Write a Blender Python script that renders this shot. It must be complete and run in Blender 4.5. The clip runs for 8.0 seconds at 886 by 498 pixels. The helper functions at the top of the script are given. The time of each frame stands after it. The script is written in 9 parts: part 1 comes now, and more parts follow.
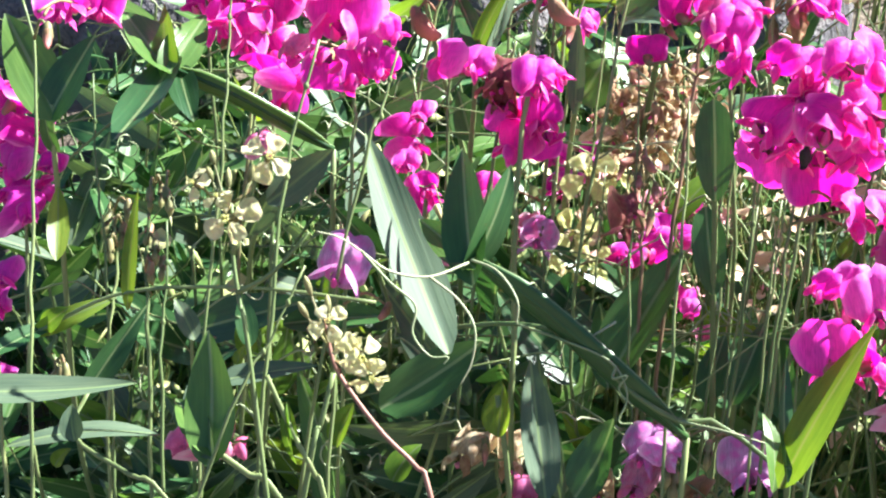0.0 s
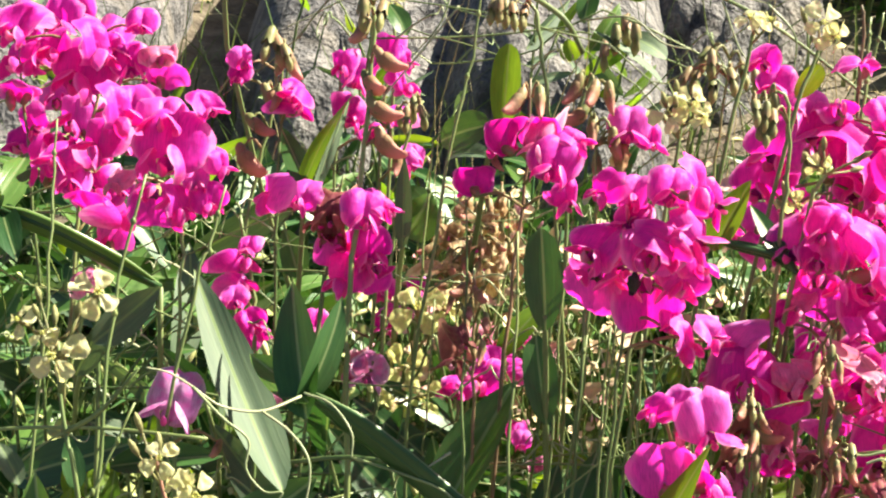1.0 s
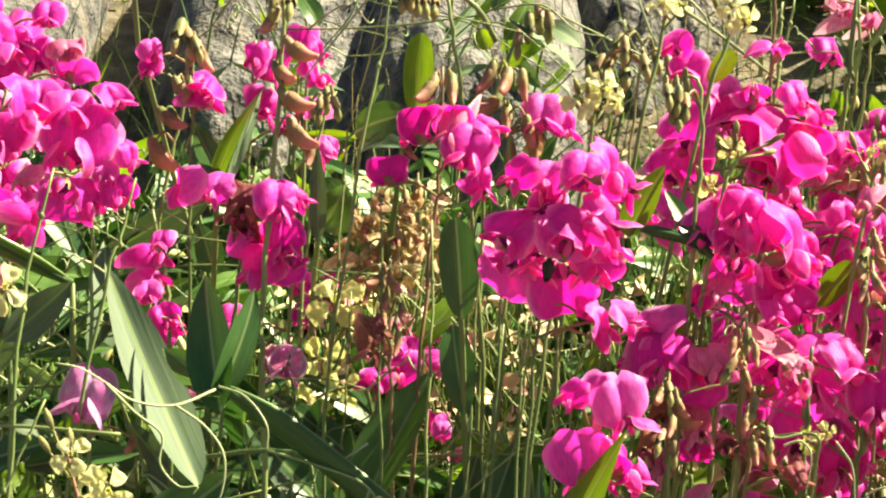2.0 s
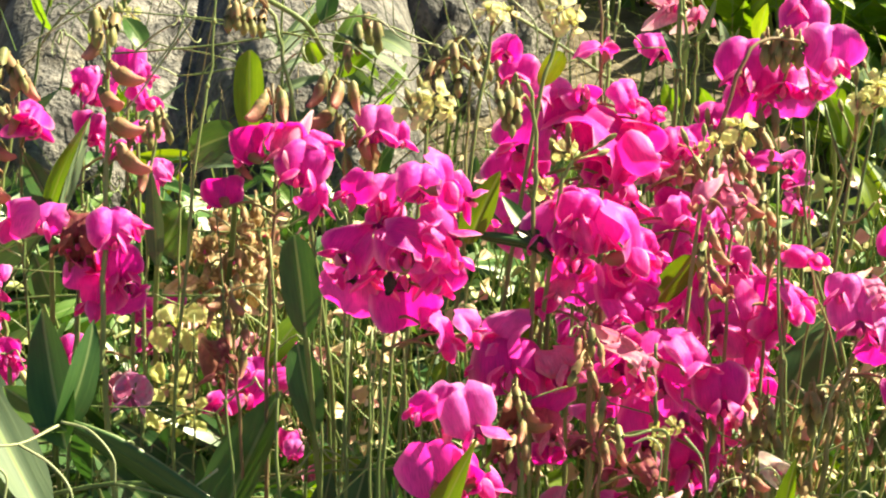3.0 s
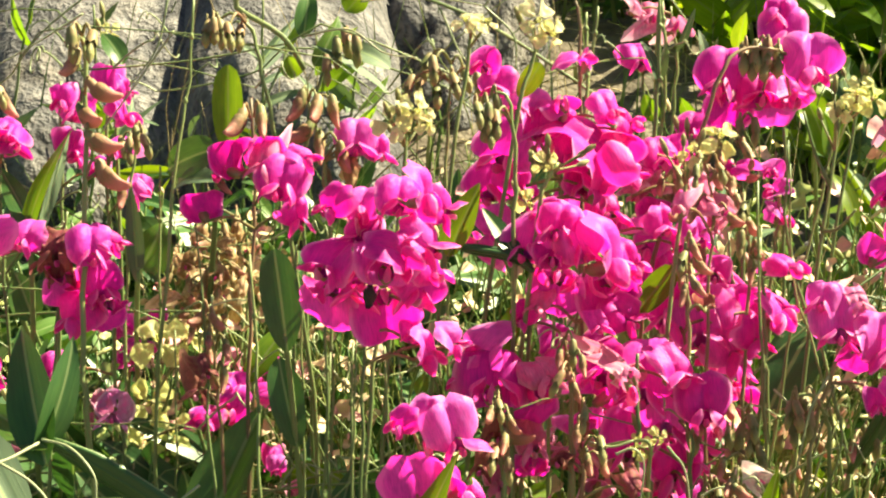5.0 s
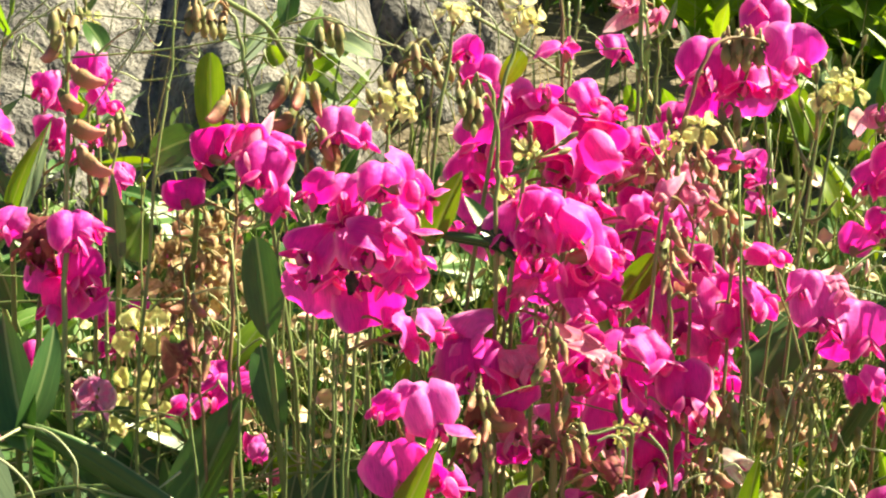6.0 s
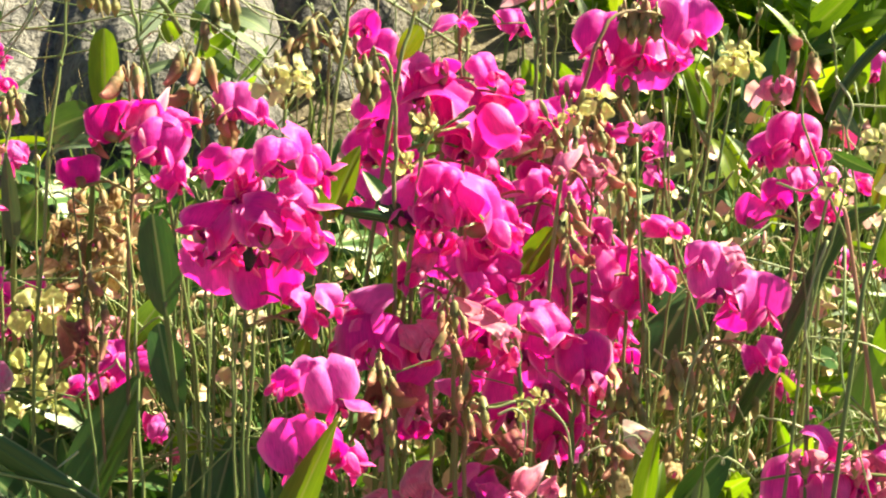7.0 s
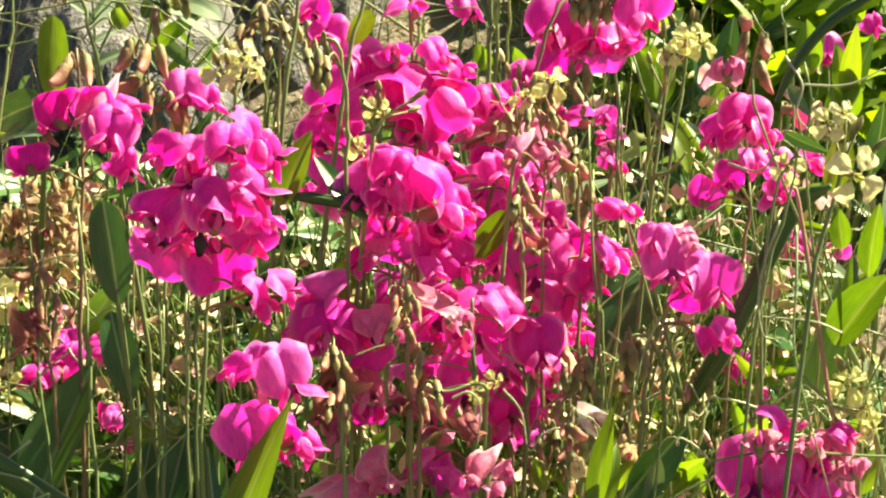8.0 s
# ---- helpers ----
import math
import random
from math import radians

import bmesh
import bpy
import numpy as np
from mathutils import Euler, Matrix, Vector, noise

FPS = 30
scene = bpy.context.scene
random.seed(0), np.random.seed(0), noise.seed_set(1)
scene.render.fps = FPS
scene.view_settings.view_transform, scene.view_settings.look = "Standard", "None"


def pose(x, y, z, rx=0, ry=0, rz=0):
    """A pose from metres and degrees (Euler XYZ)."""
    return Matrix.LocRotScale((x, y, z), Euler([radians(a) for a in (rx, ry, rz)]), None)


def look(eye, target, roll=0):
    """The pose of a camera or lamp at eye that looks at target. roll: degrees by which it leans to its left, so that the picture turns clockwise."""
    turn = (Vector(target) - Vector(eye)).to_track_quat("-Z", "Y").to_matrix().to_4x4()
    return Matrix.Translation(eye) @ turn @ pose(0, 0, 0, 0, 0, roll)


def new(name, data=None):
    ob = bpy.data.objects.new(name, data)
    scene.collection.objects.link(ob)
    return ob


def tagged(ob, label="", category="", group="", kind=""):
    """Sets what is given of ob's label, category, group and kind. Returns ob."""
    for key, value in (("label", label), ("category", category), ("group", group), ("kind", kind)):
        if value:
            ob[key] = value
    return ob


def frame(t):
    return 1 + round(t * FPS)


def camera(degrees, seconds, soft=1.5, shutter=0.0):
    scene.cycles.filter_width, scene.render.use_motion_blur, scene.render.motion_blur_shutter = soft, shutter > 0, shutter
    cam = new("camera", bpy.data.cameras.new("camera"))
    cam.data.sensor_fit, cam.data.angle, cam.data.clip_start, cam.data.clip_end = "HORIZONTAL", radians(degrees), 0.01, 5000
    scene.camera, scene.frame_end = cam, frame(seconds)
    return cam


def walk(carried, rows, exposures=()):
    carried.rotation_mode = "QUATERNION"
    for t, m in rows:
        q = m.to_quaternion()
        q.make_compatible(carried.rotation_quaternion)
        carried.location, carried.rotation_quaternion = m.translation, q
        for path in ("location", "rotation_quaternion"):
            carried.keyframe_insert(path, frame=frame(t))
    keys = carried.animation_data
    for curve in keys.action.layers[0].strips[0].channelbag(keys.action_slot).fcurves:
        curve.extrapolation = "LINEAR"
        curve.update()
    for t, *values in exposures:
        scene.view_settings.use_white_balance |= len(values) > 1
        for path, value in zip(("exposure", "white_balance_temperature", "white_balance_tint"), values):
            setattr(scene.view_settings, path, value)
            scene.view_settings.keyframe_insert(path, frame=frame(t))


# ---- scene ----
cam = camera(26, 8.0, soft=2.2)
PATH = [
    (0, pose(-0.0066, -0.0088, 0.7643, 64.542, -0.943, 13.370)),
    (0.5, pose(-0.0097, -0.0087, 0.7575, 67.566, -1.569, 10.195)),
    (1, pose(-0.0124, -0.0104, 0.7549, 69.240, -2.027, 7.882)),
    (1.2, pose(-0.0122, -0.0088, 0.7561, 69.396, -2.124, 7.006)),
    (2.3, pose(-0.0053, -0.0041, 0.7462, 69.341, -0.890, 4.141)),
    (2.5, pose(-0.0058, -0.0012, 0.7490, 69.236, 0.020, 2.656)),
    (3, pose(-0.0023, -0.0005, 0.7514, 69.547, -0.260, 0.181)),
    (3.5, pose(0.0001, 0.0001, 0.7501, 70.006, -0.000, 0.000)),
    (4, pose(0.0016, 0.0007, 0.7510, 70.047, 0.148, 0.041)),
    (5.5, pose(0.0005, -0.0000, 0.7500, 69.906, 0.193, -0.595)),
    (6, pose(0.0006, -0.0015, 0.7460, 69.917, -0.077, -0.869)),
    (6.5, pose(-0.0016, -0.0022, 0.7417, 69.744, -0.700, -2.347)),
    (7, pose(0.0025, 0.0001, 0.7432, 69.320, -0.508, -3.795)),
    (7.5, pose(0.0058, -0.0014, 0.7415, 69.132, -0.129, -4.200)),
    (8, pose(0.0072, -0.0002, 0.7400, 69.057, -0.287, -5.045)),
]
EXPOSURES = [(0.0, 2.27, 5150, 9), (0.6, 2.07, 5450, 7), (1.2, 1.98, 6480, -2), (2.4, 2.00, 7130, -9), (8.0, 2.06, 7130, -9)]
walk(cam, PATH, EXPOSURES)

# ---------------------------------------------------------------- world and sun
SUN_AZ, SUN_EL = 61.0, 44.0      # degrees from +Y towards +X, and above the horizon
world = bpy.data.worlds.new("sky")
scene.world = world
world.use_nodes = True
wn = world.node_tree.nodes
sky = wn.new("ShaderNodeTexSky")
sky.sky_type = "NISHITA"
sky.sun_disc = False
sky.sun_elevation, sky.sun_rotation = radians(SUN_EL), radians(SUN_AZ)
sky.air_density, sky.dust_density, sky.ozone_density = 1.0, 1.5, 1.0
wn["Background"].inputs[1].default_value = 0.027
world.node_tree.links.new(sky.outputs[0], wn["Background"].inputs[0])

sun_data = bpy.data.lights.new("sun", "SUN")
sun_data.energy, sun_data.angle, sun_data.color = 5.0, radians(0.6), (1.0, 0.86, 0.66)
sun = new("sun", sun_data)
sun_way = Vector((math.sin(radians(SUN_AZ)) * math.cos(radians(SUN_EL)), math.cos(radians(SUN_AZ)) * math.cos(radians(SUN_EL)), math.sin(radians(SUN_EL))))
sun.matrix_world = look(sun_way * 20, (0, 0, 0))


# ---------------------------------------------------------------- materials
def material(name):
    m = bpy.data.materials.new(name)
    m.use_nodes = True
    return m, m.node_tree.nodes, m.node_tree.links, m.node_tree.nodes["Principled BSDF"]


def ramp(nodes, stops):
    r = nodes.new("ShaderNodeValToRGB")
    r.color_ramp.elements[0].position, r.color_ramp.elements[0].color = stops[0][0], (*stops[0][1], 1)
    r.color_ramp.elements[1].position, r.color_ramp.elements[1].color = stops[-1][0], (*stops[-1][1], 1)
    for at, c in stops[1:-1]:
        r.color_ramp.elements.new(at).color = (*c, 1)
    return r


def noise_node(nodes, links, scale, coord="Object", detail=4.0, stretch=None):
    tc = nodes.new("ShaderNodeTexCoord")
    n = nodes.new("ShaderNodeTexNoise")
    n.inputs["Scale"].default_value, n.inputs["Detail"].default_value = scale, detail
    if stretch:
        mp = nodes.new("ShaderNodeMapping")
        mp.inputs["Scale"].default_value = stretch
        links.new(tc.outputs[coord], mp.inputs[0])
        links.new(mp.outputs[0], n.inputs["Vector"])
    else:
        links.new(tc.outputs[coord], n.inputs["Vector"])
    return n


def mix_colour(nodes, links, fac, a, b, mode="MIX"):
    m = nodes.new("ShaderNodeMix")
    m.data_type, m.blend_type = "RGBA", mode
    for slot, value in ((0, fac), (6, a), (7, b)):
        if isinstance(value, (int, float)):
            m.inputs[slot].default_value = value
        elif isinstance(value, tuple):
            m.inputs[slot].default_value = (*value, 1)
        else:
            links.new(value, m.inputs[slot])
    return m.outputs[2]


def add_bump(nodes, links, bsdf, height, strength, distance):
    b = nodes.new("ShaderNodeBump")
    b.inputs["Strength"].default_value, b.inputs["Distance"].default_value = strength, distance
    links.new(height, b.inputs["Height"])
    links.new(b.outputs[0], bsdf.inputs["Normal"])
    return b


def thin(m, nodes, links, bsdf, colour, share, tint=(1, 1, 1)):
    """Lets light through a petal or leaf."""
    t = nodes.new("ShaderNodeBsdfTranslucent")
    links.new(mix_colour(nodes, links, 1.0, colour, tint, "MULTIPLY"), t.inputs[0])
    mx = nodes.new("ShaderNodeMixShader")
    mx.inputs[0].default_value = share
    links.new(bsdf.outputs[0], mx.inputs[1])
    links.new(t.outputs[0], mx.inputs[2])
    links.new(mx.outputs[0], nodes["Material Output"].inputs[0])


def petal_material(name, stops, share=0.42, tint=(1, 1, 1), veins=0.35, rough=0.5, sheen=0.25, blotch=None, tip=None, rim=None, reach=0.5):
    """Thin petal: random hue from petal to petal, fan veins, soft patches."""
    m, n, l, b = material(name)
    info = n.new("ShaderNodeObjectInfo")
    base = ramp(n, stops)
    l.new(info.outputs["Random"], base.inputs[0])
    fan = noise_node(n, l, 7.0, "UV", 3.0, (9.0, 0.8, 1.0))
    soft = noise_node(n, l, 3.0, "UV", 3.0)
    fan_r = ramp(n, [(0.32, (0.60, 0.56, 0.60)), (0.5, (0.95, 0.95, 0.95)), (0.68, (1.18, 1.25, 1.15))])
    l.new(fan.outputs[0], fan_r.inputs[0])
    soft_r = ramp(n, [(0.3, (0.82, 0.8, 0.86)), (0.7, (1.1, 1.15, 1.08))])
    l.new(soft.outputs[0], soft_r.inputs[0])
    c = mix_colour(n, l, veins, base.outputs[0], fan_r.outputs[0], "MULTIPLY")
    c = mix_colour(n, l, 0.8, c, soft_r.outputs[0], "MULTIPLY")
    if blotch:
        spots = noise_node(n, l, 5.0, "UV", 5.0)
        sr = ramp(n, [(0.45, (0, 0, 0)), (0.62, (1, 1, 1))])
        l.new(spots.outputs[0], sr.inputs[0])
        c = mix_colour(n, l, sr.outputs[0], c, blotch)
    if tip:
        tc = n.new("ShaderNodeTexCoord")
        sep = n.new("ShaderNodeSeparateXYZ")
        l.new(tc.outputs["UV"], sep.inputs[0])
        along = ramp(n, [(0.35, (0, 0, 0)), (0.8, (1, 1, 1))])
        l.new(sep.outputs[1], along.inputs[0])
        c = mix_colour(n, l, along.outputs[0], c, tip)
    # lighter petal edge, with the sun caught on it painted in too
    if rim:
        tc = n.new("ShaderNodeTexCoord")
        far = n.new("ShaderNodeVectorMath")
        far.operation = "DISTANCE"
        far.inputs[1].default_value = (0.5, 0.5, 0.0)
        l.new(tc.outputs["UV"], far.inputs[0])
        edge = ramp(n, [(reach * 0.84, (0, 0, 0)), (reach * 0.94, (0.25, 0.25, 0.25)), (reach * 0.99, (0.8, 0.8, 0.8))])
        l.new(far.outputs["Value"], edge.inputs[0])
        c = mix_colour(n, l, edge.outputs[0], c, rim)
    l.new(c, b.inputs["Base Color"])
    b.inputs["Roughness"].default_value = rough
    b.inputs["Sheen Weight"].default_value = sheen
    b.inputs["Sheen Roughness"].default_value = 0.4
    crinkle = noise_node(n, l, 9.0, "UV", 5.0)
    both = n.new("ShaderNodeMath")
    both.operation = "MULTIPLY_ADD"
    both.inputs[1].default_value = 0.3
    l.new(fan.outputs[0], both.inputs[0])
    l.new(crinkle.outputs[0], both.inputs[2])
    add_bump(n, l, b, both.outputs[0], 0.35, 0.0016)
    thin(m, n, l, b, c, share, tint)
    return m


def leaf_material(name, stops, share=0.24, tint=(1.0, 1.05, 0.45), rough=0.36):
    """Leaf blade: long parallel veins, a paler midrib, small dull patches."""
    m, n, l, b = material(name)
    info = n.new("ShaderNodeObjectInfo")
    base = ramp(n, stops)
    geo = n.new("ShaderNodeNewGeometry")
    add = n.new("ShaderNodeMath")
    add.operation = "ADD"
    l.new(info.outputs["Random"], add.inputs[0])
    l.new(geo.outputs["Random Per Island"], add.inputs[1])
    frac = n.new("ShaderNodeMath")
    frac.operation = "FRACT"
    l.new(add.outputs[0], frac.inputs[0])
    l.new(frac.outputs[0], base.inputs[0])
    vein = noise_node(n, l, 5.0, "UV", 2.0, (3.2, 0.25, 1.0))
    vr = ramp(n, [(0.4, (0.78, 0.8, 0.8)), (0.62, (1.15, 1.12, 1.05))])
    l.new(vein.outputs[0], vr.inputs[0])
    c = mix_colour(n, l, 0.5, base.outputs[0], vr.outputs[0], "MULTIPLY")
    patch = noise_node(n, l, 4.0, "UV", 5.0)
    pr = ramp(n, [(0.35, (0.75, 0.8, 0.8)), (0.7, (1.2, 1.12, 1.0))])
    l.new(patch.outputs[0], pr.inputs[0])
    c = mix_colour(n, l, 0.7, c, pr.outputs[0], "MULTIPLY")
    tc = n.new("ShaderNodeTexCoord")
    sep = n.new("ShaderNodeSeparateXYZ")
    l.new(tc.outputs["UV"], sep.inputs[0])
    off = n.new("ShaderNodeMath")
    off.operation = "SUBTRACT"
    off.inputs[1].default_value = 0.5
    l.new(sep.outputs[0], off.inputs[0])
    ab = n.new("ShaderNodeMath")
    ab.operation = "ABSOLUTE"
    l.new(off.outputs[0], ab.inputs[0])
    rib = ramp(n, [(0.02, (1, 1, 1)), (0.045, (0, 0, 0))])
    l.new(ab.outputs[0], rib.inputs[0])
    c = mix_colour(n, l, rib.outputs[0], c, (0.22, 0.30, 0.13))
    l.new(c, b.inputs["Base Color"])
    b.inputs["Roughness"].default_value = rough
    add_bump(n, l, b, vein.outputs[0], 0.35, 0.0006)
    thin(m, n, l, b, c, share, tint)
    return m


def solid_material(name, stops, scale=60.0, rough=0.6, bump=0.3, distance=0.0006, stretch=None, island=False):
    m, n, l, b = material(name)
    big = noise_node(n, l, scale, "Object", 6.0, stretch)
    r = ramp(n, stops)
    if island:
        geo = n.new("ShaderNodeNewGeometry")
        mxv = n.new("ShaderNodeMath")
        mxv.operation = "MULTIPLY_ADD"
        mxv.inputs[1].default_value = 0.55
        l.new(geo.outputs["Random Per Island"], mxv.inputs[0])
        half = n.new("ShaderNodeMath")
        half.operation = "MULTIPLY"
        half.inputs[1].default_value = 0.45
        l.new(big.outputs[0], half.inputs[0])
        l.new(half.outputs[0], mxv.inputs[2])
        l.new(mxv.outputs[0], r.inputs[0])
    else:
        info = n.new("ShaderNodeObjectInfo")
        jit = n.new("ShaderNodeMath")
        jit.operation = "MULTIPLY_ADD"
        jit.inputs[1].default_value = 0.3
        l.new(info.outputs["Random"], jit.inputs[0])
        l.new(big.outputs[0], jit.inputs[2])
        sub = n.new("ShaderNodeMath")
        sub.operation = "SUBTRACT"
        sub.inputs[1].default_value = 0.15
        l.new(jit.outputs[0], sub.inputs[0])
        l.new(sub.outputs[0], r.inputs[0])
    l.new(r.outputs[0], b.inputs["Base Color"])
    b.inputs["Roughness"].default_value = rough
    fine = noise_node(n, l, scale * 5, "Object", 4.0, stretch)
    add_bump(n, l, b, fine.outputs[0], bump, distance)
    return m


PETAL = petal_material("pea_petal", [(0.0, (0.77, 0.009, 0.47)), (0.4, (0.83, 0.022, 0.60)), (0.75, (0.86, 0.06, 0.70)), (1.0, (0.87, 0.17, 0.77))], share=0.50, tint=(1.03, 0.18, 0.68), veins=0.6, sheen=0.2, rim=(0.97, 0.40, 0.84))
WING = petal_material("pea_wing_petal", [(0.0, (0.90, 0.014, 0.47)), (1.0, (0.93, 0.085, 0.64))], veins=0.5, share=0.50, tint=(1.05, 0.18, 0.62), sheen=0.18, rim=(0.97, 0.42, 0.82), reach=0.31)
# near-black skin: paints the shade inside the gap between petals
HOLLOW_SHADE = petal_material("shrivelled_petal", [(0.0, (0.020, 0.012, 0.014)), (1.0, (0.05, 0.025, 0.03))], share=0.1, veins=0.8, sheen=0.0)
KEEL = petal_material("pea_keel", [(0.0, (0.86, 0.05, 0.46)), (0.8, (0.88, 0.14, 0.54)), (1.0, (0.85, 0.45, 0.60))], veins=0.2)
FADED = petal_material("faded_petal", [(0.0, (0.74, 0.18, 0.30)), (0.4, (0.80, 0.20, 0.50)), (0.8, (0.82, 0.32, 0.56)), (1.0, (0.78, 0.42, 0.42))], veins=1.0, sheen=0.1, blotch=(0.76, 0.16, 0.40), rim=(0.88, 0.56, 0.66))
LILAC = petal_material("ageing_lilac_petal", [(0.0, (0.64, 0.28, 0.64)), (1.0, (0.80, 0.42, 0.72))], veins=1.0, sheen=0.15, blotch=(0.76, 0.18, 0.58), rim=(0.88, 0.62, 0.82))
WITHER = petal_material("withered_petal", [(0.0, (0.22, 0.16, 0.075)), (0.4, (0.34, 0.21, 0.10)), (0.7, (0.40, 0.26, 0.14)), (1.0, (0.34, 0.15, 0.10))], share=0.35, veins=1.0, rough=0.6, sheen=0.0, blotch=(0.42, 0.22, 0.13), tip=(0.68, 0.30, 0.26))
BUD = petal_material("bud_skin", [(0.0, (0.13, 0.16, 0.05)), (0.5, (0.23, 0.24, 0.09)), (1.0, (0.32, 0.25, 0.12))], share=0.25, veins=1.0, rough=0.5, sheen=0.1, blotch=(0.22, 0.20, 0.08), tip=(0.40, 0.38, 0.15))
WILTED = petal_material("wilted_petal", [(0.0, (0.20, 0.035, 0.06)), (0.5, (0.32, 0.07, 0.085)), (0.8, (0.40, 0.15, 0.11)), (1.0, (0.42, 0.06, 0.15))], share=0.35, veins=0.9, rough=0.7, sheen=0.0, blotch=(0.30, 0.12, 0.09), rim=(0.52, 0.28, 0.20))
DRIED = petal_material("dried_petal", [(0.0, (0.26, 0.13, 0.08)), (0.3, (0.48, 0.32, 0.16)), (0.6, (0.70, 0.54, 0.30)), (0.8, (0.82, 0.70, 0.44)), (1.0, (0.70, 0.30, 0.32))], share=0.45, veins=1.0, rough=0.75, sheen=0.0, blotch=(0.46, 0.29, 0.15), rim=(0.80, 0.68, 0.44))
PAPER = petal_material("papery_white_petal", [(0.0, (0.82, 0.70, 0.62)), (1.0, (0.88, 0.78, 0.74))], share=0.5, veins=1.0, rough=0.7, sheen=0.0, blotch=(0.80, 0.48, 0.52), rim=(0.90, 0.84, 0.78))
CREAM = petal_material("radish_cream_petal", [(0.0, (0.90, 0.84, 0.44)), (1.0, (0.92, 0.88, 0.56))], share=0.52, tint=(1.0, 1.0, 0.8), veins=0.5, sheen=0.1)
YELLOW = petal_material("radish_yellow_petal", [(0.0, (0.86, 0.84, 0.30)), (1.0, (0.90, 0.88, 0.44))], share=0.55, veins=0.5, sheen=0.1)
LEAF = leaf_material("pea_leaf", [(0.0, (0.040, 0.105, 0.040)), (0.5, (0.068, 0.155, 0.044)), (1.0, (0.125, 0.225, 0.044))])
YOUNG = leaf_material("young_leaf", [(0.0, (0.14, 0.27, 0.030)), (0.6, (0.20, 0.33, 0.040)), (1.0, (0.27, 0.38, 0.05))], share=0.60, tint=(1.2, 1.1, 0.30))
BLUE = leaf_material("waxy_leaf", [(0.0, (0.098, 0.152, 0.095)), (1.0, (0.145, 0.205, 0.125))], share=0.22, rough=0.62)
STEM = solid_material("pea_stem_skin", [(0.2, (0.08, 0.13, 0.04)), (0.45, (0.16, 0.21, 0.075)), (0.65, (0.25, 0.30, 0.11)), (0.82, (0.18, 0.15, 0.07))], 30, 0.45, 0.3, 0.0004, (1, 1, 0.15))
TENDRIL = solid_material("tendril_skin", [(0.2, (0.17, 0.23, 0.09)), (0.45, (0.30, 0.36, 0.18)), (0.7, (0.44, 0.45, 0.28))], 30, 0.45, 0.3, 0.0004)
STEM_PINK = solid_material("pink_stem_skin", [(0.3, (0.28, 0.14, 0.10)), (0.5, (0.42, 0.22, 0.17)), (0.7, (0.36, 0.30, 0.14))], 40, 0.5, 0.3, 0.0004, (1, 1, 0.2))
STEM_RED = solid_material("reddish_stem_skin", [(0.3, (0.14, 0.10, 0.055)), (0.5, (0.26, 0.16, 0.09)), (0.7, (0.23, 0.23, 0.09))], 40, 0.5, 0.3, 0.0004, (1, 1, 0.2))
CALYX = solid_material("calyx_skin", [(0.3, (0.14, 0.16, 0.05)), (0.5, (0.24, 0.20, 0.085)), (0.7, (0.29, 0.16, 0.09))], 150, 0.55, 0.3, 0.0004)
GRASS = solid_material("grass_blade", [(0.1, (0.05, 0.10, 0.025)), (0.45, (0.11, 0.17, 0.04)), (0.7, (0.21, 0.25, 0.07)), (0.95, (0.36, 0.35, 0.14))], 12, 0.5, 0.2, 0.0003, None, True)
WITHERED_BITS = solid_material("withered_bits", [(0.05, (0.40, 0.22, 0.14)), (0.3, (0.66, 0.50, 0.30)), (0.55, (0.70, 0.56, 0.36)), (0.75, (0.70, 0.30, 0.38)), (0.95, (0.66, 0.62, 0.30))], 40, 0.65, 0.4, 0.0005, None, True)
GREEN_BITS = solid_material("green_bits", [(0.05, (0.14, 0.19, 0.05)), (0.4, (0.32, 0.36, 0.12)), (0.7, (0.46, 0.46, 0.20)), (0.95, (0.52, 0.36, 0.20))], 40, 0.5, 0.3, 0.0005, None, True)
STRAW = solid_material("dry_straw", [(0.1, (0.20, 0.14, 0.07)), (0.5, (0.46, 0.36, 0.18)), (0.9, (0.62, 0.52, 0.32))], 30, 0.7, 0.3, 0.0004, None, True)
